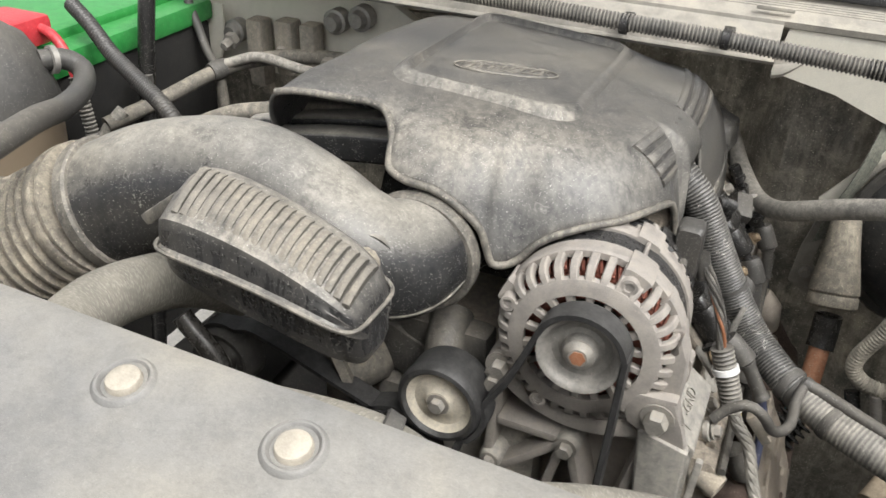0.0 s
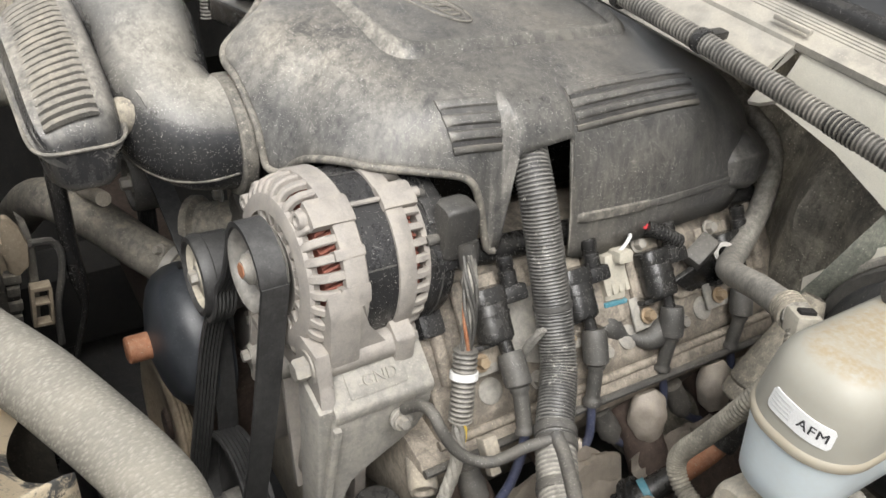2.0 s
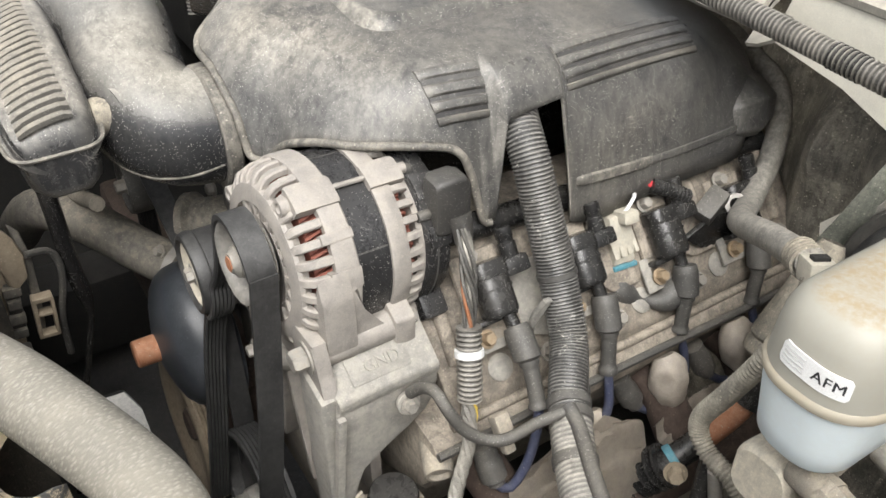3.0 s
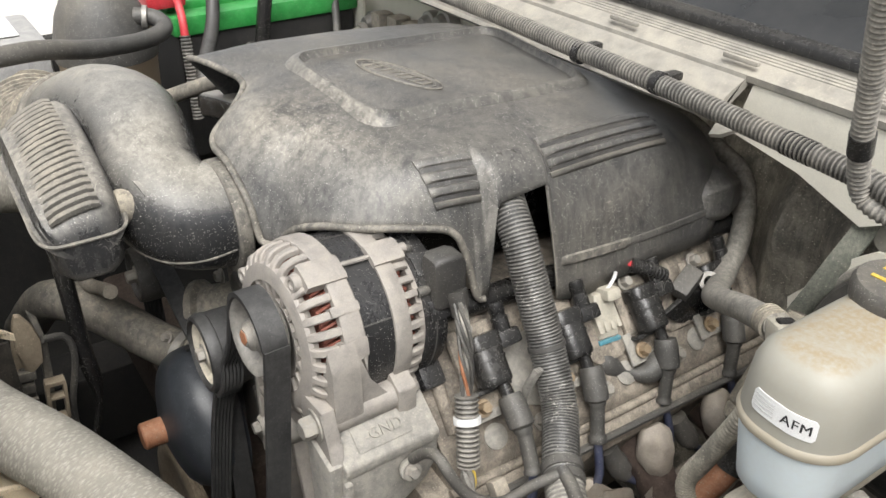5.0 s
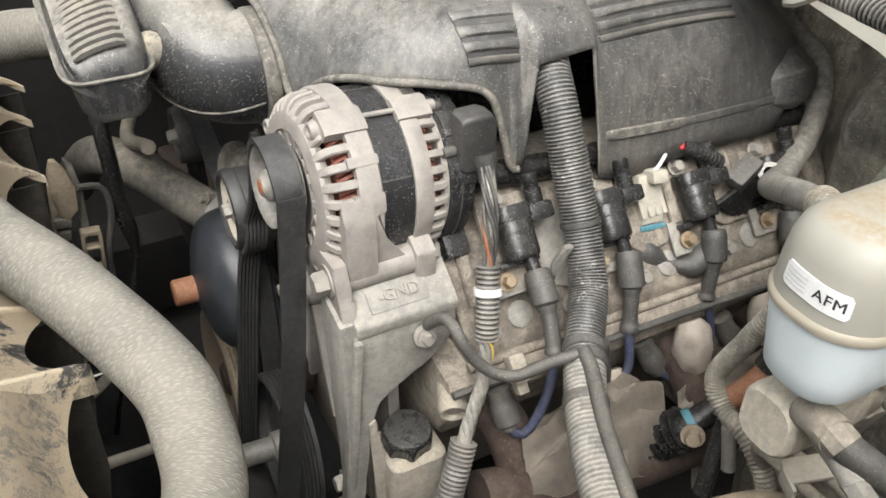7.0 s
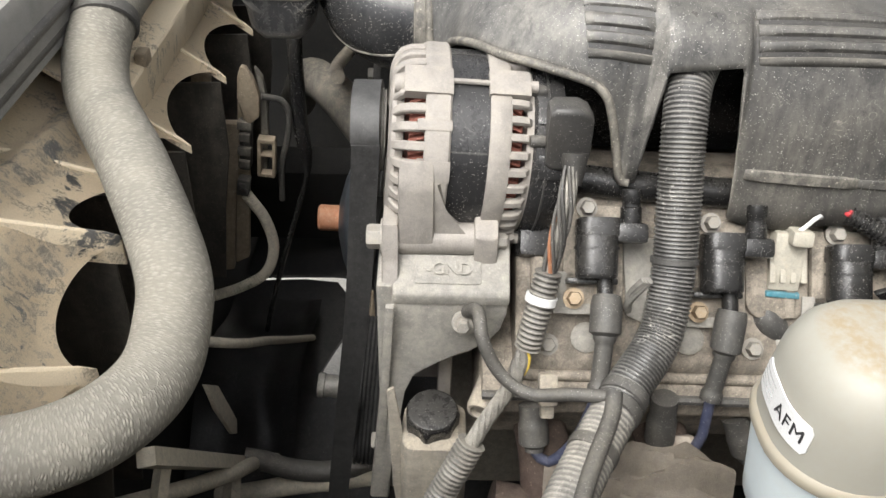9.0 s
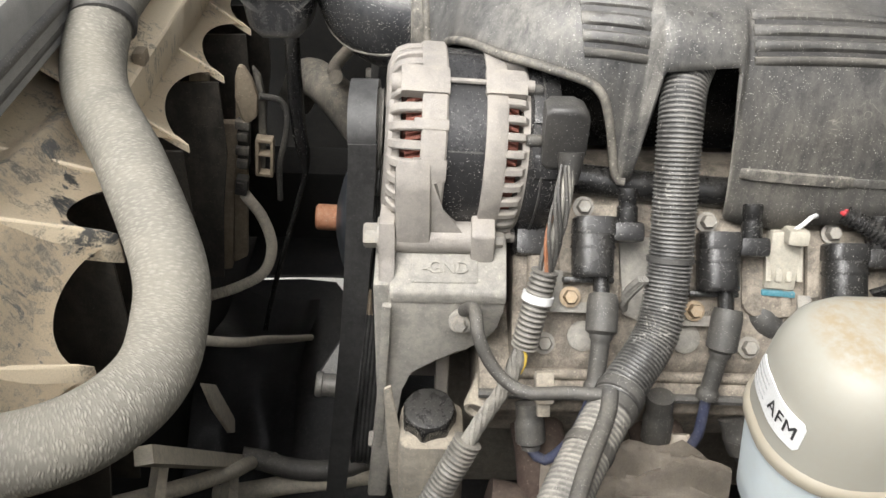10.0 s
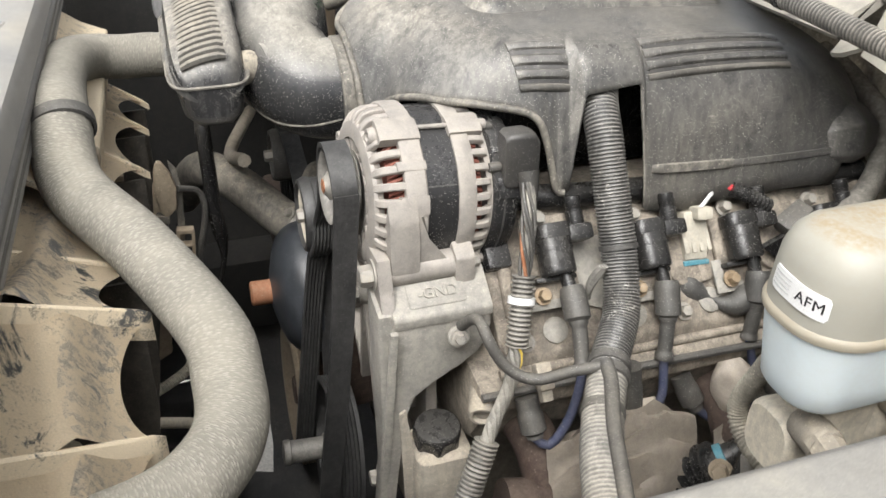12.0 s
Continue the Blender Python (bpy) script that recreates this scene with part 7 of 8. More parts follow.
def plan(inset, r):
    return ring_round(0.422, 0.285, 0.082 - 2 * inset, 0.164 - 2 * inset, max(r - inset, 0.008), 8)


bm = B()
loft(bm, [[(x, y, z) for x, y in plan(i, 0.036)] for z, i in ((0.979, 0.02), (0.980, 0.014), (0.985, 0.0105), (1.0, 0.0085), (1.035, 0.0035))])
part("lower_tank", bm, "tank_low", res, "bluish milky lower half with fluid")
bm = B()
loft(bm, [[(x, y, z) for x, y in plan(i, 0.036)] for z, i in ((1.035, 0.003), (1.0362, 0.0014), (1.0388, 0.0009), (1.0414, 0.0014), (1.0428, 0.003))])
part("rim", bm, "tank_ring", res, "yellowed seam rim")
bm = B()
loft(bm, [[(x, y, z) for x, y in plan(i, 0.036)] for z, i in ((1.042, 0.003), (1.06, 0.004), (1.075, 0.0055), (1.085, 0.009), (1.092, 0.015), (1.0955, 0.023), (1.0965, 0.033))])
part("upper_tank", bm, "tank_top", res, "cream upper half with brown dirt")
bm = B()
lathe(bm, [(0.024, 0.0), (0.0245, 0.008), (0.0, 0.008)], (0.42, 0.325, 1.088), (0, 0, 1), 28)
part("neck", bm, "tank_top", res)
bm = B()
lathe(bm, [(0.020, 0.0), (0.030, 0.0), (0.0315, 0.003), (0.0315, 0.013), (0.029, 0.017), (0.015, 0.0185), (0, 0.0185)], (0.42, 0.325, 1.091), (0, 0, 1), 30)
capo = part("cap", bm, "boot", res, "dusty black screw cap with yellow print")
for k in range(4):
    bm = B()
    box(bm, (0.414 + 0.006 * (k % 2), 0.314 + 0.007 * k, 1.1098), (0.022 - 0.004 * (k % 2), 0.0035, 0.0006), 0)
    part("print_bar", bm, "yellow", capo)
# label with its letters, wrapped round the front of the tank
wrap = [Vector((x, y, 0)) for x, y in ring_round(0.422, 0.285, 0.0742, 0.1562, 0.032, 16)]
wrap = [p for p in wrap if p.y < 0.26]
wrap.sort(key=lambda p: math.atan2(p.y - 0.26, p.x - 0.422))
wlen = [0.0]
for a, b in zip(wrap, wrap[1:]):
    wlen.append(wlen[-1] + (b - a).length)
LMID = next(s for s, p in zip(wlen, wrap) if p.x > 0.4225)


def wrapped(x, y, h):
    """A point of the flat label laid round the tank, h proud of it."""
    s = min(max(LMID + x, 0.0), wlen[-1] - 1e-5)
    k = max(i for i, v in enumerate(wlen[:-1]) if v <= s)
    d = (wrap[k + 1] - wrap[k]).normalized()
    p = wrap[k] + d * (s - wlen[k]) + Vector((d.y, -d.x, 0)) * (h - 0.06 * y)
    return Vector((p.x, p.y, 1.0595 + y - 0.05 * x))


def lay(bm):
    for v in bm.verts:
        v.co = wrapped(v.co.x, v.co.y, v.co.z)
    return bm


bm = B()
n = 24
cols = []
for i in range(n + 1):
    x = -0.0215 + 0.043 * i / n
    e = max(0.0, abs(x) - 0.019)
    hgt = 0.0076 - (0.0025 - math.sqrt(max(0.0, 0.0025 ** 2 - e ** 2)) if e > 0 else 0.0)
    cols.append([(x, -hgt, 0.0), (x, -hgt, 0.0007), (x, hgt, 0.0007), (x, hgt, 0.0)])
loft(bm, cols)
lab = part("label", lay(bm), "label", res, "white paper label with black letters")
cu = bpy.data.curves.new("letters", "FONT")
cu.body, cu.size, cu.extrude, cu.align_x, cu.align_y, cu.space_character = "AFM", 0.0094, 0.0, "CENTER", "CENTER", 1.1
tmp = new("letters_text", cu)
me = bpy.data.meshes.new_from_object(tmp.evaluated_get(bpy.context.evaluated_depsgraph_get()))
bpy.data.objects.remove(tmp)
bm = B()
for dx in (0.0093, 0.0096):
    got = set(bm.verts)
    bm.from_mesh(me)
    bmesh.ops.translate(bm, verts=[v for v in bm.verts if v not in got], vec=(dx, 0, 0.0010 + 0.4 * (dx - 0.0093)))
part("letters", lay(bm), "ink", lab)
for k in range(4):
    bm = B()
    loft(bm, [[(-0.0195 + 0.0145 * i / 6, 0.0042 - 0.0028 * k - 0.0003, 0.0008), (-0.0195 + 0.0145 * i / 6, 0.0042 - 0.0028 * k + 0.0003, 0.0008), (-0.0195 + 0.0145 * i / 6, 0.0042 - 0.0028 * k, 0.0011)] for i in range(7)])
    part("print_bar", lay(bm), "grey", lab)

# ---- pipes on the driver's side ----
hp = thing("heater_pipe", (0.25, 0.40, 0.95), "dusty grey heater pipe bent round the engine's rear corner", "pipe")
bm = B()
tube(bm, [(-0.01, 0.585, 1.03), (0.033, 0.59, 1.016), (0.060, 0.588, 1.006), (0.108, 0.578, 0.995), (0.135, 0.561, 0.976), (0.158, 0.53, 0.947), (0.186, 0.475, 0.934), (0.210, 0.43, 0.944), (0.235, 0.40, 0.963), (0.285, 0.365, 0.995), (0.341, 0.329, 1.024)], 0.0115, 14)
part("pipe", bm, "paleloom", hp)
bm = B()
tube(bm, [(0.02, 0.62, 1.05), (0.07, 0.60, 1.0), (0.105, 0.56, 0.96), (0.14, 0.51, 0.93)], 0.006, 10)
part("thin_pipe", bm, "paleloom", hp)
loom("curved_loom", [(0.352, 0.318, 1.02), (0.362, 0.302, 1.005), (0.355, 0.288, 0.965), (0.338, 0.283, 0.915), (0.321, 0.284, 0.868), (0.334, 0.283, 0.846), (0.367, 0.283, 0.838), (0.392, 0.283, 0.815), (0.40, 0.28, 0.78)], 0.0078, "hose", "pale grey corrugated tube curving under the brake reservoir", 0.0036, 0.0013, 14)

q = frame_of((0.83, -0.5, 0.25))
bm = B()
box(bm, (0.350, 0.322, 1.026), (0.019, 0.019, 0.022), 0.003, q)
tee = part("tee", bm, "whiteplug", hp, "pale grey plastic tee piece")
# block proud of the tee; the slot's inner shade is only its colour
bm = B()
box(bm, Vector((0.350, 0.322, 1.026)) + q @ Vector((0.0, 0.0102, 0.002)), (0.012, 0.004, 0.008), 0.001, q)
part("slot", bm, "dark", tee)
for k in range(4):
    bm = B()
    lathe(bm, [(0.0112, -0.0016), (0.0135, -0.0014), (0.0135, 0.0014), (0.0112, 0.0016)], Vector((0.338, 0.3295, 1.0225)) - Vector((0.83, -0.5, 0.25)) * 0.0042 * k, (0.83, -0.5, 0.25), 18)
    part("clip_ring", bm, "accordion", hp, "tan spring clip ring")
bm = B()
secs = []
for p in spline([(0.306, 0.494, 1.047), (0.298, 0.478, 1.012), (0.288, 0.47, 0.975), (0.277, 0.47, 0.943), (0.27, 0.47, 0.90)], 0.004)[0]:
    secs.append([p + Vector((0.55 * a, 0.5 * a, 0.1 * a)) + Vector((0, -b, 0)) for a, b in ((-0.017, 0), (-0.016, 0.002), (0.016, 0.002), (0.017, 0))])
loft(bm, secs)
solo("ground_strap", bm, "strap", "grey-green braided flat ground strap", "ground strap")

# brake booster behind the master cylinder, with its white mounting plate
bo = thing("brake_booster", (0.405, 0.47, 0.925), "round black brake booster under dust", "brake booster")
BC = (0.405, 0.47, 0.925)
bm = B()
lathe(bm, [(0, -0.060), (0.035, -0.058), (0.045, -0.046), (0.075, -0.036), (0.096, -0.020), (0.106, -0.008), (0.109, 0.0), (0.109, 0.03), (0.0, 0.03)], BC, (0, 1, 0), 56)
part("shell", bm, "booster", bo)
bm = B()
lathe(bm, [(0.107, -0.004), (0.116, -0.004), (0.1185, -0.001), (0.1185, 0.007), (0.116, 0.009), (0.107, 0.009)], BC, (0, 1, 0), 60)
part("crimp_ring", bm, "boot", bo, "dusty grey crimped rim")
bm = B()
lathe(bm, [(0.1195, 0.008), (0.1245, 0.007), (0.1265, 0.010), (0.1255, 0.014), (0.1195, 0.014)], BC, (0, 1, 0), 60)
part("outer_rim", bm, "paleloom", bo, "pale rim")
outl = [(BC[0] + 0.121 * math.cos(radians(a)), BC[2] + 0.121 * math.sin(radians(a))) for a in range(60, 176, 5)]
outl += [(0.262, 0.915), (0.255, 0.945), (0.272, 0.968), (0.303, 1.012), (0.324, 1.030), (0.34, 1.032), (0.372, 1.05), (0.43, 1.06), (0.48, 1.055)]
bm = B()
prism(bm, outl, 0.482, 0.486, "y")
part("mount_plate", bm, "cream", bo, "white painted mounting plate")
bm = B()
prism(bm, [(0.278, 0.915), (0.262, 0.915), (0.252, 0.87), (0.248, 0.82), (0.285, 0.80), (0.29, 0.835), (0.268, 0.85)], 0.496, 0.5, "y")
part("mount_leg", bm, "cowl", bo, "pale dusty plate leg")
bm = B()
hexbolt(bm, (0.264, 0.495, 0.839), (0, -1, 0), 0.0065, 0.010)
part("stud_nut", bm, "bolt", bo)

# steering shaft
st = thing("steering_shaft", (0.31, 0.29, 0.8), "steering shaft with a rusty orange sleeve, blue collar and black bellows", "steering shaft")
bm = B()
lathe(bm, [(0.010, 0.0), (0.016, -0.015), (0.020, -0.05), (0.026, -0.085), (0.0275, -0.098), (0.0255, -0.101), (0.0275, -0.104), (0.0275, -0.114), (0.024, -0.117), (0.010, -0.117)], (0.287, 0.455, 0.955), (-0.08, 0.45, 0.89), 22)
part("dust_boot", bm, "accordion", st, "tan dusty rubber boot")
bm = B()
tube(bm, [(0.2965, 0.400, 0.842), (0.297, 0.392, 0.818), (0.2965, 0.385, 0.805)], 0.0155, 16)
part("dark_collar", bm, "black", st)
bm = B()
tube(bm, [(0.2965, 0.386, 0.807), (0.2955, 0.369, 0.794), (0.2925, 0.335, 0.778)], 0.0115, 16)
part("rusty_sleeve", bm, "rust", st, "rusty orange sleeve")
bm = B()
tube(bm, [(0.2925, 0.336, 0.778), (0.289, 0.312, 0.7665), (0.286, 0.302, 0.758)], 0.0125, 16)
part("joint", bm, "black", st)
bm = B()
lathe(bm, [(0.0125, -0.004), (0.0142, -0.0035), (0.0142, 0.0035), (0.0125, 0.004)], (0.2885, 0.3105, 0.766), (0.25, 0.85, 0.5), 18)
part("blue_collar", bm, "teal", st, "blue collar")
bm = B()
tube(bm, [(0.287, 0.304, 0.760), (0.272, 0.288, 0.738), (0.256, 0.272, 0.714), (0.240, 0.256, 0.690), (0.226, 0.242, 0.668)], 0.0175, 20, corr=(0.0088, 0.008))
part("bellows", bm, "black", st, "black rubber bellows")
bm = B()
hexbolt(bm, (0.302, 0.300, 0.768), (0.6, -0.6, 0.4), 0.0075, 0.012)
part("clamp_bolt", bm, "tan", st, "brass-coloured clamp bolt")

# brake and fuel lines below the reservoir
fr = thing("line_bracket", (0.40, 0.29, 0.8), "bent steel brake lines in a clamp with a tan pipe below", "pipe bracket")
for pts in ([(0.392, 0.30, 0.80), (0.385, 0.278, 0.838), (0.388, 0.264, 0.862), (0.402, 0.262, 0.868), (0.426, 0.264, 0.866), (0.468, 0.267, 0.863), (0.54, 0.262, 0.85)],
            [(0.40, 0.312, 0.80), (0.392, 0.290, 0.845), (0.396, 0.279, 0.863), (0.413, 0.281, 0.867), (0.442, 0.287, 0.865), (0.475, 0.283, 0.860), (0.54, 0.272, 0.845)]):
    bm = B()
    tube(bm, pts, 0.0048, 12)
    part("line", bm, "grimy", fr)
bm = B()
box(bm, (0.425, 0.274, 0.8735), (0.020, 0.036, 0.004), 0.0015, Euler((0.1, 0.1, -0.35)).to_matrix())
box(bm, (0.425, 0.2555, 0.866), (0.020, 0.003, 0.016), 0.001, Euler((0.1, 0.1, -0.35)).to_matrix())
part("clamp", bm, "whiteplug", fr, "pale clamp plate")
bm = B()
tube(bm, [(0.36, 0.19, 0.775), (0.383, 0.235, 0.793), (0.405, 0.278, 0.806), (0.45, 0.30, 0.814), (0.54, 0.325, 0.815)], 0.0115, 14)
part("tan_pipe", bm, "tan", fr, "tan dusty pipe")
bm = B()
tube(bm, [(0.349, 0.28, 0.837), (0.360, 0.28, 0.798)], 0.0058, 12)
part("stud", bm, "steel", fr)
jb = thing("junction_block", (0.39, 0.33, 0.87), "dusty brake line junction block with a pale cover tab", "junction block")
bm = B()
box(bm, (0.392, 0.34, 0.872), (0.045, 0.03, 0.06), 0.006, Euler((0, 0.3, 0)).to_matrix())
part("block", bm, "grimy", jb)
bm = B()
box(bm, (0.381, 0.312, 0.914), (0.045, 0.016, 0.015), 0.003, Euler((0, 0.4, 0.1)).to_matrix())
part("tab", bm, "whiteplug", jb, "pale plastic tab")
bm = B()
lathe(bm, [(0, -0.012), (0.009, -0.012), (0.011, -0.008), (0.011, 0.004), (0, 0.004)], (0.405, 0.322, 0.895), (0.3, -0.8, 0.3), 14)
part("nut", bm, "cast", jb)
bm = B()
tube(bm, [(0.330, 0.30, 0.82), (0.338, 0.288, 0.795), (0.35, 0.27, 0.76)], 0.008, 10)
solo("clip_post", bm, "black", "black plastic clip post beside the steering shaft", "clip")
# small white plug by the first coil's boot
bm = B()
box(bm, (0.243, 0.146, 0.868), (0.014, 0.014, 0.024), 0.003, QC)
box(bm, (0.250, 0.146, 0.855), (0.010, 0.010, 0.014), 0.002, QC)
solo("sensor_plug", bm, "grimy", "small dusty beige sensor plug on the cylinder head", "connector")

bm = B()
tube(bm, [(0.118, 0.14, 0.975), (0.122, 0.22, 0.968), (0.124, 0.33, 0.962), (0.128, 0.45, 0.955), (0.13, 0.54, 0.95)], 0.012, 12, 0.006)
solo("injector_harness", bm, "black", "black taped injector harness under the cover skirt", "wiring loom")
bm = B()
prism(bm, [(0.395, 0.915), (0.43, 0.93), (0.475, 0.925), (0.48, 0.90), (0.45, 0.885), (0.42, 0.895)], 0.178, 0.184, "x", 0.002)
solo("coil_bracket", bm, "black", "black stamped bracket plate beside the rear coil", "bracket")
bm = B()
prism(bm, [(0.205, 0.945), (0.245, 0.945), (0.255, 0.90), (0.235, 0.875), (0.21, 0.885)], 0.168, 0.172, "x", 0.001)
bmesh.ops.rotate(bm, verts=bm.verts, cent=(0.17, 0.23, 0.91), matrix=Matrix.Rotation(radians(-35), 3, "Y"))
solo("coil_bracket", bm, "cast", "pale dusty coil bracket plate on the valve cover", "bracket")
bm = B()
tube(bm, [(0.150, 0.352, 0.962), (0.158, 0.345, 0.968), (0.160, 0.336, 0.958), (0.157, 0.330, 0.95)], 0.0018, 7)
solo("white_wire", bm, "label", "thin white wire at the cream connector", "wire")
bm = B()
tube(bm, [(0.186, 0.452, 0.932), (0.194, 0.462, 0.925), (0.196, 0.475, 0.93)], 0.0025, 7)
solo("red_wire", bm, "rust", "dusty red wire behind the rear coil", "wire")

# ---- passenger side: battery, surge tank, fuse box ----
bat = thing("battery", (-0.72, 0.33, 0.85), "black car battery with a green top", "battery")
bm = B()
box(bm, (-0.74, 0.34, 0.93), (0.24, 0.30, 0.20), 0.008)
part("case", bm, "dark", bat)
bm = B()
box(bm, (-0.74, 0.34, 1.042), (0.25, 0.31, 0.03), 0.006)
box(bm, (-0.74, 0.34, 1.062), (0.17, 0.30, 0.016), 0.005)
part("lid", bm, "green", bat, "bright green lid")
bm = B()
box(bm, (-0.665, 0.185, 1.085), (0.075, 0.06, 0.035), 0.008)
part("terminal_cover", bm, "red", bat, "red terminal cover")
cb = thing("battery_cable", (-0.6, 0.18, 1.0), "red battery cable ending in a black sleeve", "cable")
bm = B()
tube(bm, [(-0.65, 0.20, 1.09), (-0.61, 0.195, 1.085), (-0.588, 0.192, 1.062), (-0.58, 0.19, 1.04)], 0.006, 10)
part("red_cable", bm, "red", cb)
bm = B()
tube(bm, [(-0.58, 0.19, 1.04), (-0.572, 0.188, 1.0), (-0.56, 0.185, 0.92)], 0.0075, 12, corr=(0.005, 0.0015))
part("sleeve", bm, "loomclean", cb)
loom("wiring_loom", [(-0.64, 0.26, 1.10), (-0.60, 0.245, 1.085), (-0.549, 0.223, 1.062), (-0.48, 0.19, 1.05), (-0.42, 0.16, 1.04), (-0.37, 0.14, 1.01)], 0.009, "groove", "dark grey corrugated loom from the battery", 0.005, 0.0018, 12)
bm = B()
tube(bm, [(-0.575, 0.33, 1.14), (-0.581, 0.309, 1.02), (-0.585, 0.28, 0.80), (-0.585, 0.24, 0.56)], 0.011, 12)
solo("hood_strut", bm, "black", "black rod standing beside the battery", "rod")

tank = thing("coolant_surge_tank", (-0.5, 0.08, 0.9), "dark domed coolant surge tank with brown lower half", "surge tank")
bm = B()
lathe(bm, [(0.060, 0.90), (0.062, 0.95), (0.066, 1.025), (0.069, 1.03)], (-0.585, 0.080, 0), (0, 0, 1), 36)
part("lower_tank", bm, "surge", tank, "brownish translucent lower half")
bm = B()
lathe(bm, [(0.069, 1.03), (0.070, 1.04), (0.066, 1.06), (0.058, 1.09), (0.045, 1.115), (0.026, 1.13), (0.0, 1.135)], (-0.585, 0.080, 0), (0, 0, 1), 36)
part("dome", bm, "boot", tank)
bm = B()
tube(bm, [(-0.35, -0.13, 1.115), (-0.38, -0.04, 1.110), (-0.42, 0.027, 1.09), (-0.465, 0.09, 1.076), (-0.497, 0.128, 1.0715), (-0.519, 0.146, 1.075), (-0.533, 0.138, 1.085), (-0.545, 0.115, 1.088)], 0.0115, 14)
solo("overflow_hose", bm, "boot", "dusty black rubber hose on the surge tank", "hose")
bm = B()
lathe(bm, [(0.0125, -0.004), (0.0155, -0.003), (0.0155, 0.003), (0.0125, 0.004)], (-0.538, 0.127, 1.0865), (-0.3, -0.8, 0.1), 18)
solo("hose_clip", bm, "steel", "pale spring clip on the rubber hose", "clip")

fb = thing("fuse_box", (-0.68, -0.06, 0.95), "light grey fuse box with a pale label", "fuse box")
bm = B()
box(bm, (-0.68, -0.06, 1.01), (0.16, 0.14, 0.10), 0.01)
part("case", bm, "grey", fb)
bm = B()
box(bm, (-0.68, -0.06, 1.063), (0.10, 0.08, 0.002), 0.0005)
part("label", bm, "label", fb, "pale paper label")

# pipes and brackets behind the air duct
vp = thing("vacuum_pipe", (-0.36, 0.3, 1.0), "dusty grey pipe with a tee piece behind the engine", "pipe")
bm = B()
tube(bm, [(-0.60, 0.24, 0.955), (-0.572, 0.32, 0.969), (-0.554, 0.415, 0.981), (-0.50, 0.46, 0.995), (-0.42, 0.49, 1.0), (-0.30, 0.50, 1.0)], 0.0105, 12)
part("pipe", bm, "plainhose", vp)
bm = B()
lathe(bm, [(0, -0.014), (0.013, -0.014), (0.0145, -0.006), (0.0145, 0.006), (0.013, 0.014), (0, 0.014)], (-0.554, 0.418, 0.982), (0.3, 0.9, 0.1), 16)
part("tee", bm, "boot", vp)
bm = B()
tube(bm, [(-0.554, 0.418, 0.98), (-0.553, 0.42, 0.93), (-0.55, 0.42, 0.86)], 0.008, 10)
part("drop", bm, "plainhose", vp)
bm = B()
tube(bm, [(-0.40, 0.10, 1.02), (-0.34, 0.15, 1.05), (-0.296, 0.17, 1.059), (-0.22, 0.18, 1.07), (-0.12, 0.2, 1.06)], 0.010, 12)
solo("bypass_pipe", bm, "plainhose", "dusty brown pipe entering under the engine cover", "pipe")
run = thing("intake_runner", (-0.2, 0.16, 1.0), "flat dark plastic intake runners under the cover lip", "intake runner")
for k in range(3):
    bm = B()
    secs = []
    for i in range(9):
        f = i / 8
        c = Vector((-0.30 + 0.20 * f, 0.125 + 0.034 * k + 0.01 * f, 1.040 + 0.050 * f - 0.018 * f * f + 0.004 * k))
        secs.append([c + Vector((0, a, b)) for a, b in ring_round(0, 0, 0.028, 0.030, 0.006, 3)])
    loft(bm, secs)
    part("channel", bm, "duct", run)

ac = thing("accumulator_bracket", (-0.45, 0.42, 0.95), "pale dusty bracket with round fittings at the bulkhead", "bracket")
bm = B()
prism(bm, [(-0.66, 0.94), (-0.30, 0.96), (-0.29, 1.06), (-0.36, 1.10), (-0.6, 1.10), (-0.67, 1.05)], 0.52, 0.54, "y", 0.006)
part("plate", bm, "cream", ac)
for x, z in ((-0.585, 1.01), (-0.41, 1.05), (-0.37, 1.06)):
    bm = B()
    lathe(bm, [(0, -0.03), (0.01, -0.03), (0.014, -0.02), (0.018, -0.018), (0.018, 0), (0, 0)], (x, 0.518, z), (0, 1, 0), 16)
    part("fitting", bm, "steel", ac)
bm = B()
prism(bm, [(-0.75, 1.0), (-0.60, 1.05), (-0.2, 1.07), (-0.2, 1.115), (-0.75, 1.12)], 0.56, 0.58, "y", 0.004)
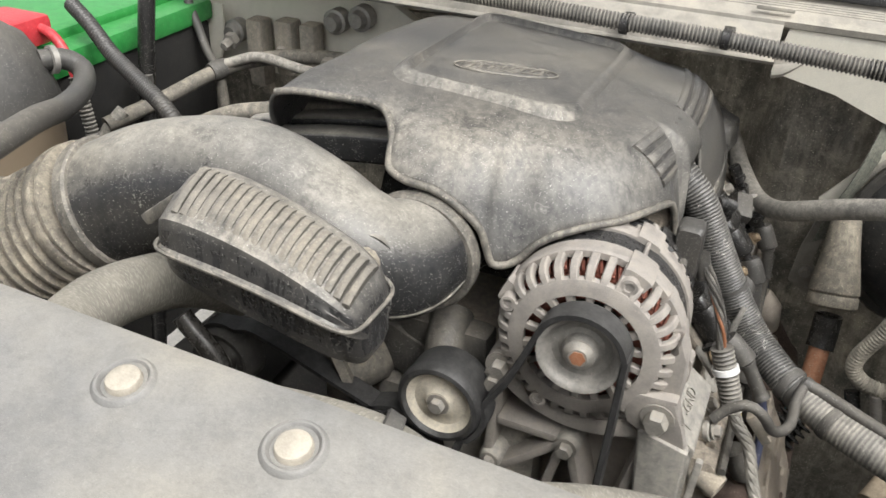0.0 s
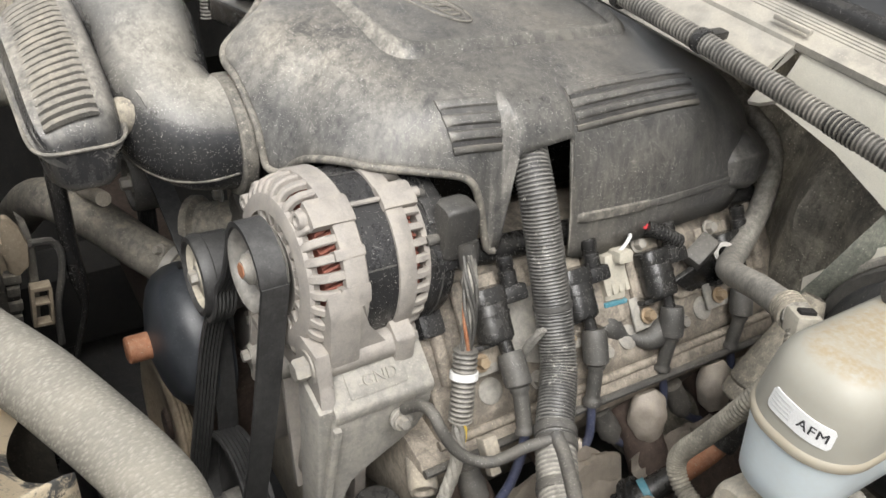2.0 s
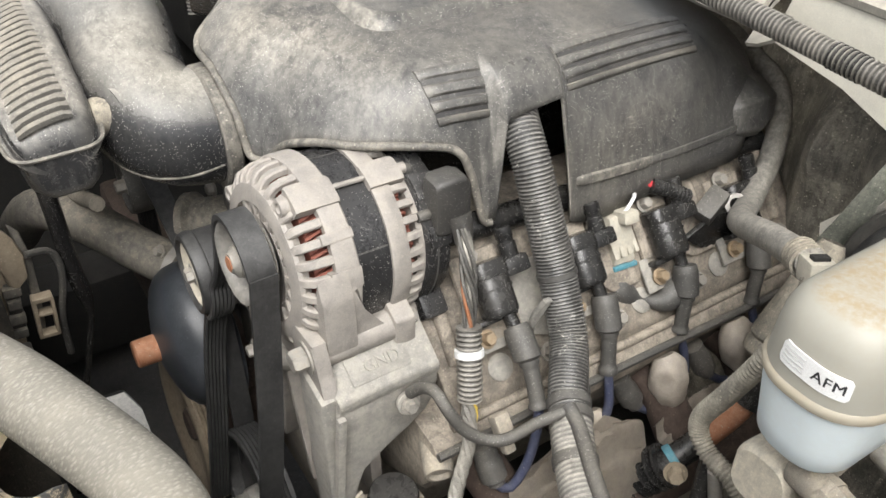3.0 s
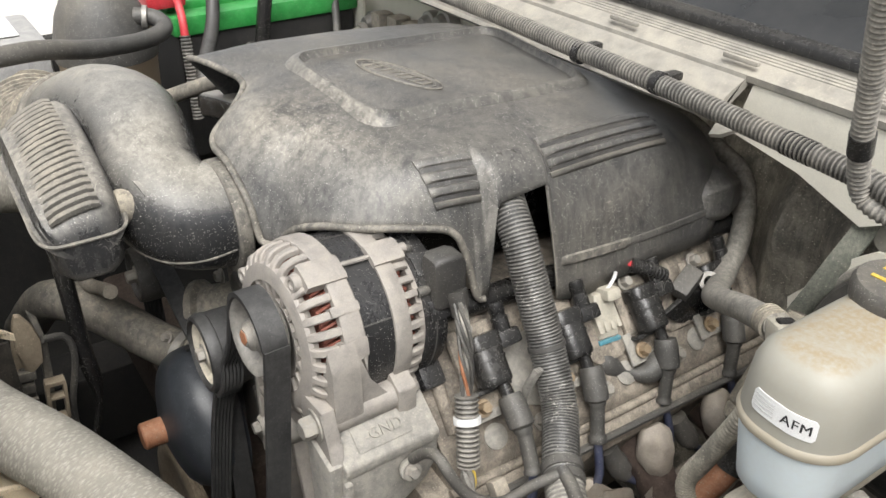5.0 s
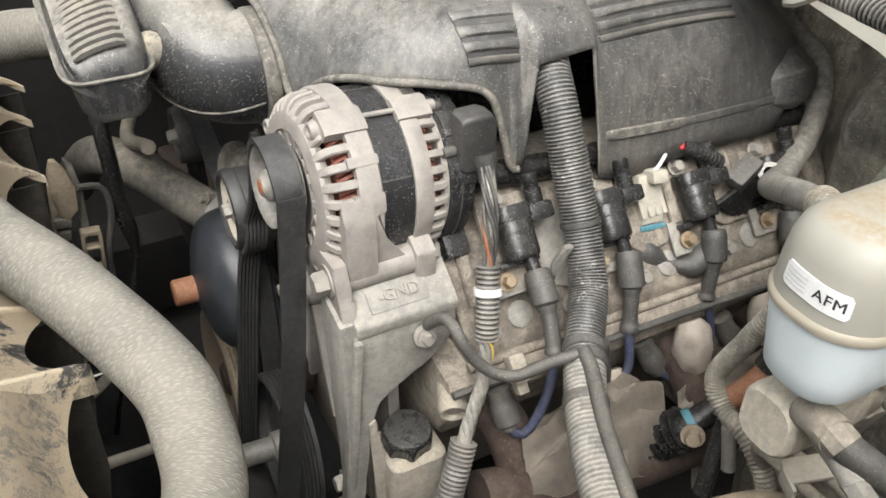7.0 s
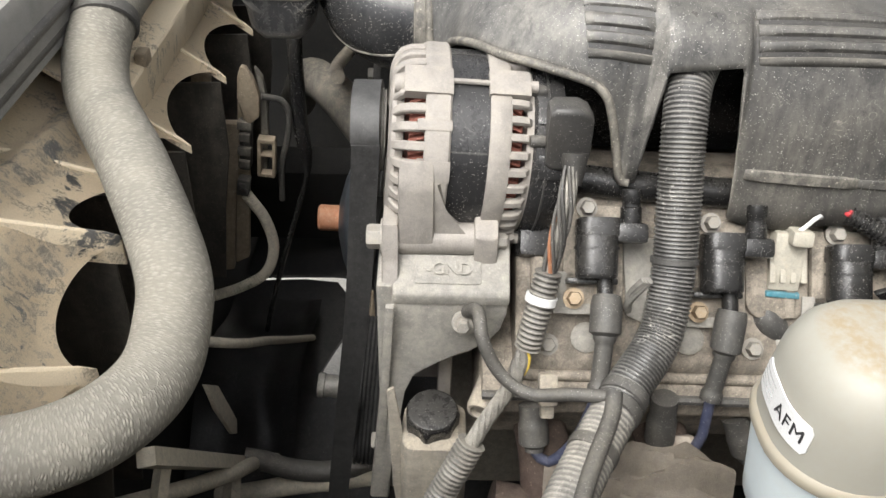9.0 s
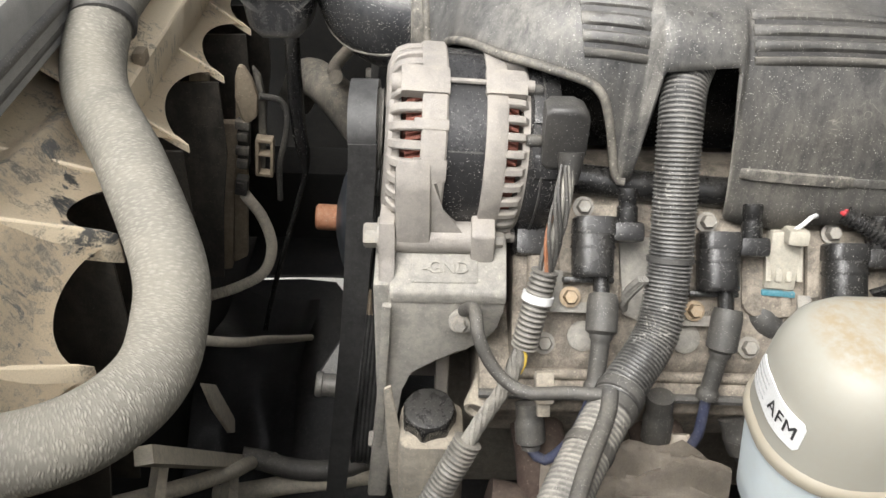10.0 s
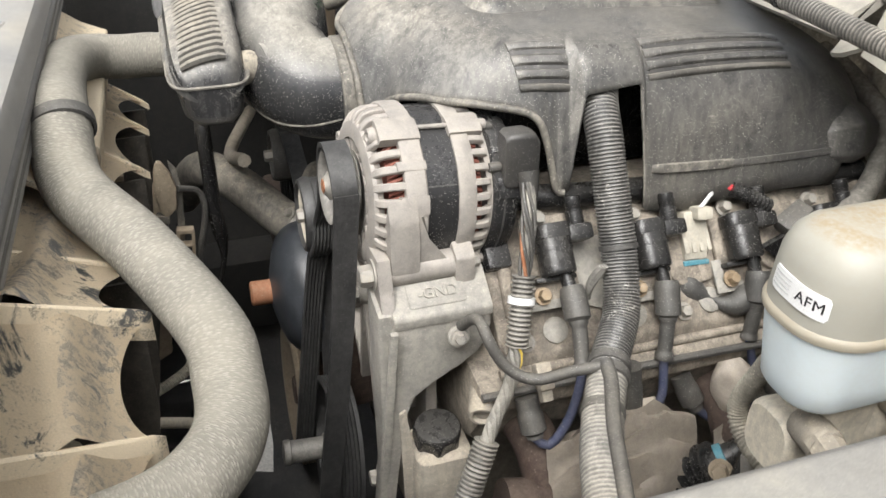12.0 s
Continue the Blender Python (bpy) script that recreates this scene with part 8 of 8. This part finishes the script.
solo("cowl_side", bm, "cream", "cream painted panel behind the battery", "body panel", kind="structure")

# pale plates, valve and fittings at the bulkhead behind the battery
bm = B()
prism(bm, [(-0.666, 1.05), (-0.598, 1.05), (-0.600, 1.005), (-0.611, 0.963), (-0.674, 0.953)], 0.495, 0.50, "y", 0.002)
solo("mount_plate", bm, "cream", "pale dusty mounting plate behind the battery", "bracket")
sv = thing("purge_valve", (-0.5, 0.49, 0.98), "pale dusty valve block with steel nuts and a hose", "valve")
for x, z, w, h in ((-0.535, 0.99, 0.028, 0.10), (-0.485, 1.005, 0.03, 0.08), (-0.445, 1.01, 0.026, 0.07)):
    bm = B()
    box(bm, (x, 0.495, z), (w, 0.03, h), 0.006)
    part("lug", bm, "grimy", sv)
for x, z in ((-0.575, 1.005), (-0.485, 1.0), (-0.41, 0.995)):
    bm = B()
    lathe(bm, [(0, -0.026), (0.006, -0.026), (0.0075, -0.022), (0.0075, -0.012), (0.012, -0.011), (0.012, 0), (0, 0)], (x, 0.485, z), (0, 1, 0.2), 6)
    part("nut", bm, "bolt", sv)
bm = B()
tube(bm, [(-0.63, 0.46, 1.06), (-0.61, 0.45, 1.03), (-0.59, 0.44, 1.0), (-0.565, 0.425, 0.985)], 0.0065, 10)
part("hose", bm, "boot", sv)
bm = B()
tube(bm, [(-0.545, 0.425, 0.99), (-0.50, 0.44, 1.003), (-0.44, 0.445, 0.996), (-0.36, 0.45, 0.985)], 0.0075, 10)
part("pipe", bm, "paleloom", sv)
bm = B()
lathe(bm, [(0.010, -0.01), (0.0145, -0.009), (0.0155, 0), (0.0145, 0.009), (0.010, 0.01)], (-0.583, 0.297, 1.0), (0.02, 0.1, 1), 18)
solo("rod_collar", bm, "boot", "grey rubber collar on the standing rod", "collar")
bm = B()
tube(bm, [(-0.588, 0.262, 0.97), (-0.60, 0.245, 0.95), (-0.61, 0.235, 0.92)], 0.009, 12)
solo("pipe_elbow", bm, "paleloom", "pale plastic pipe elbow at the rod's foot", "pipe")
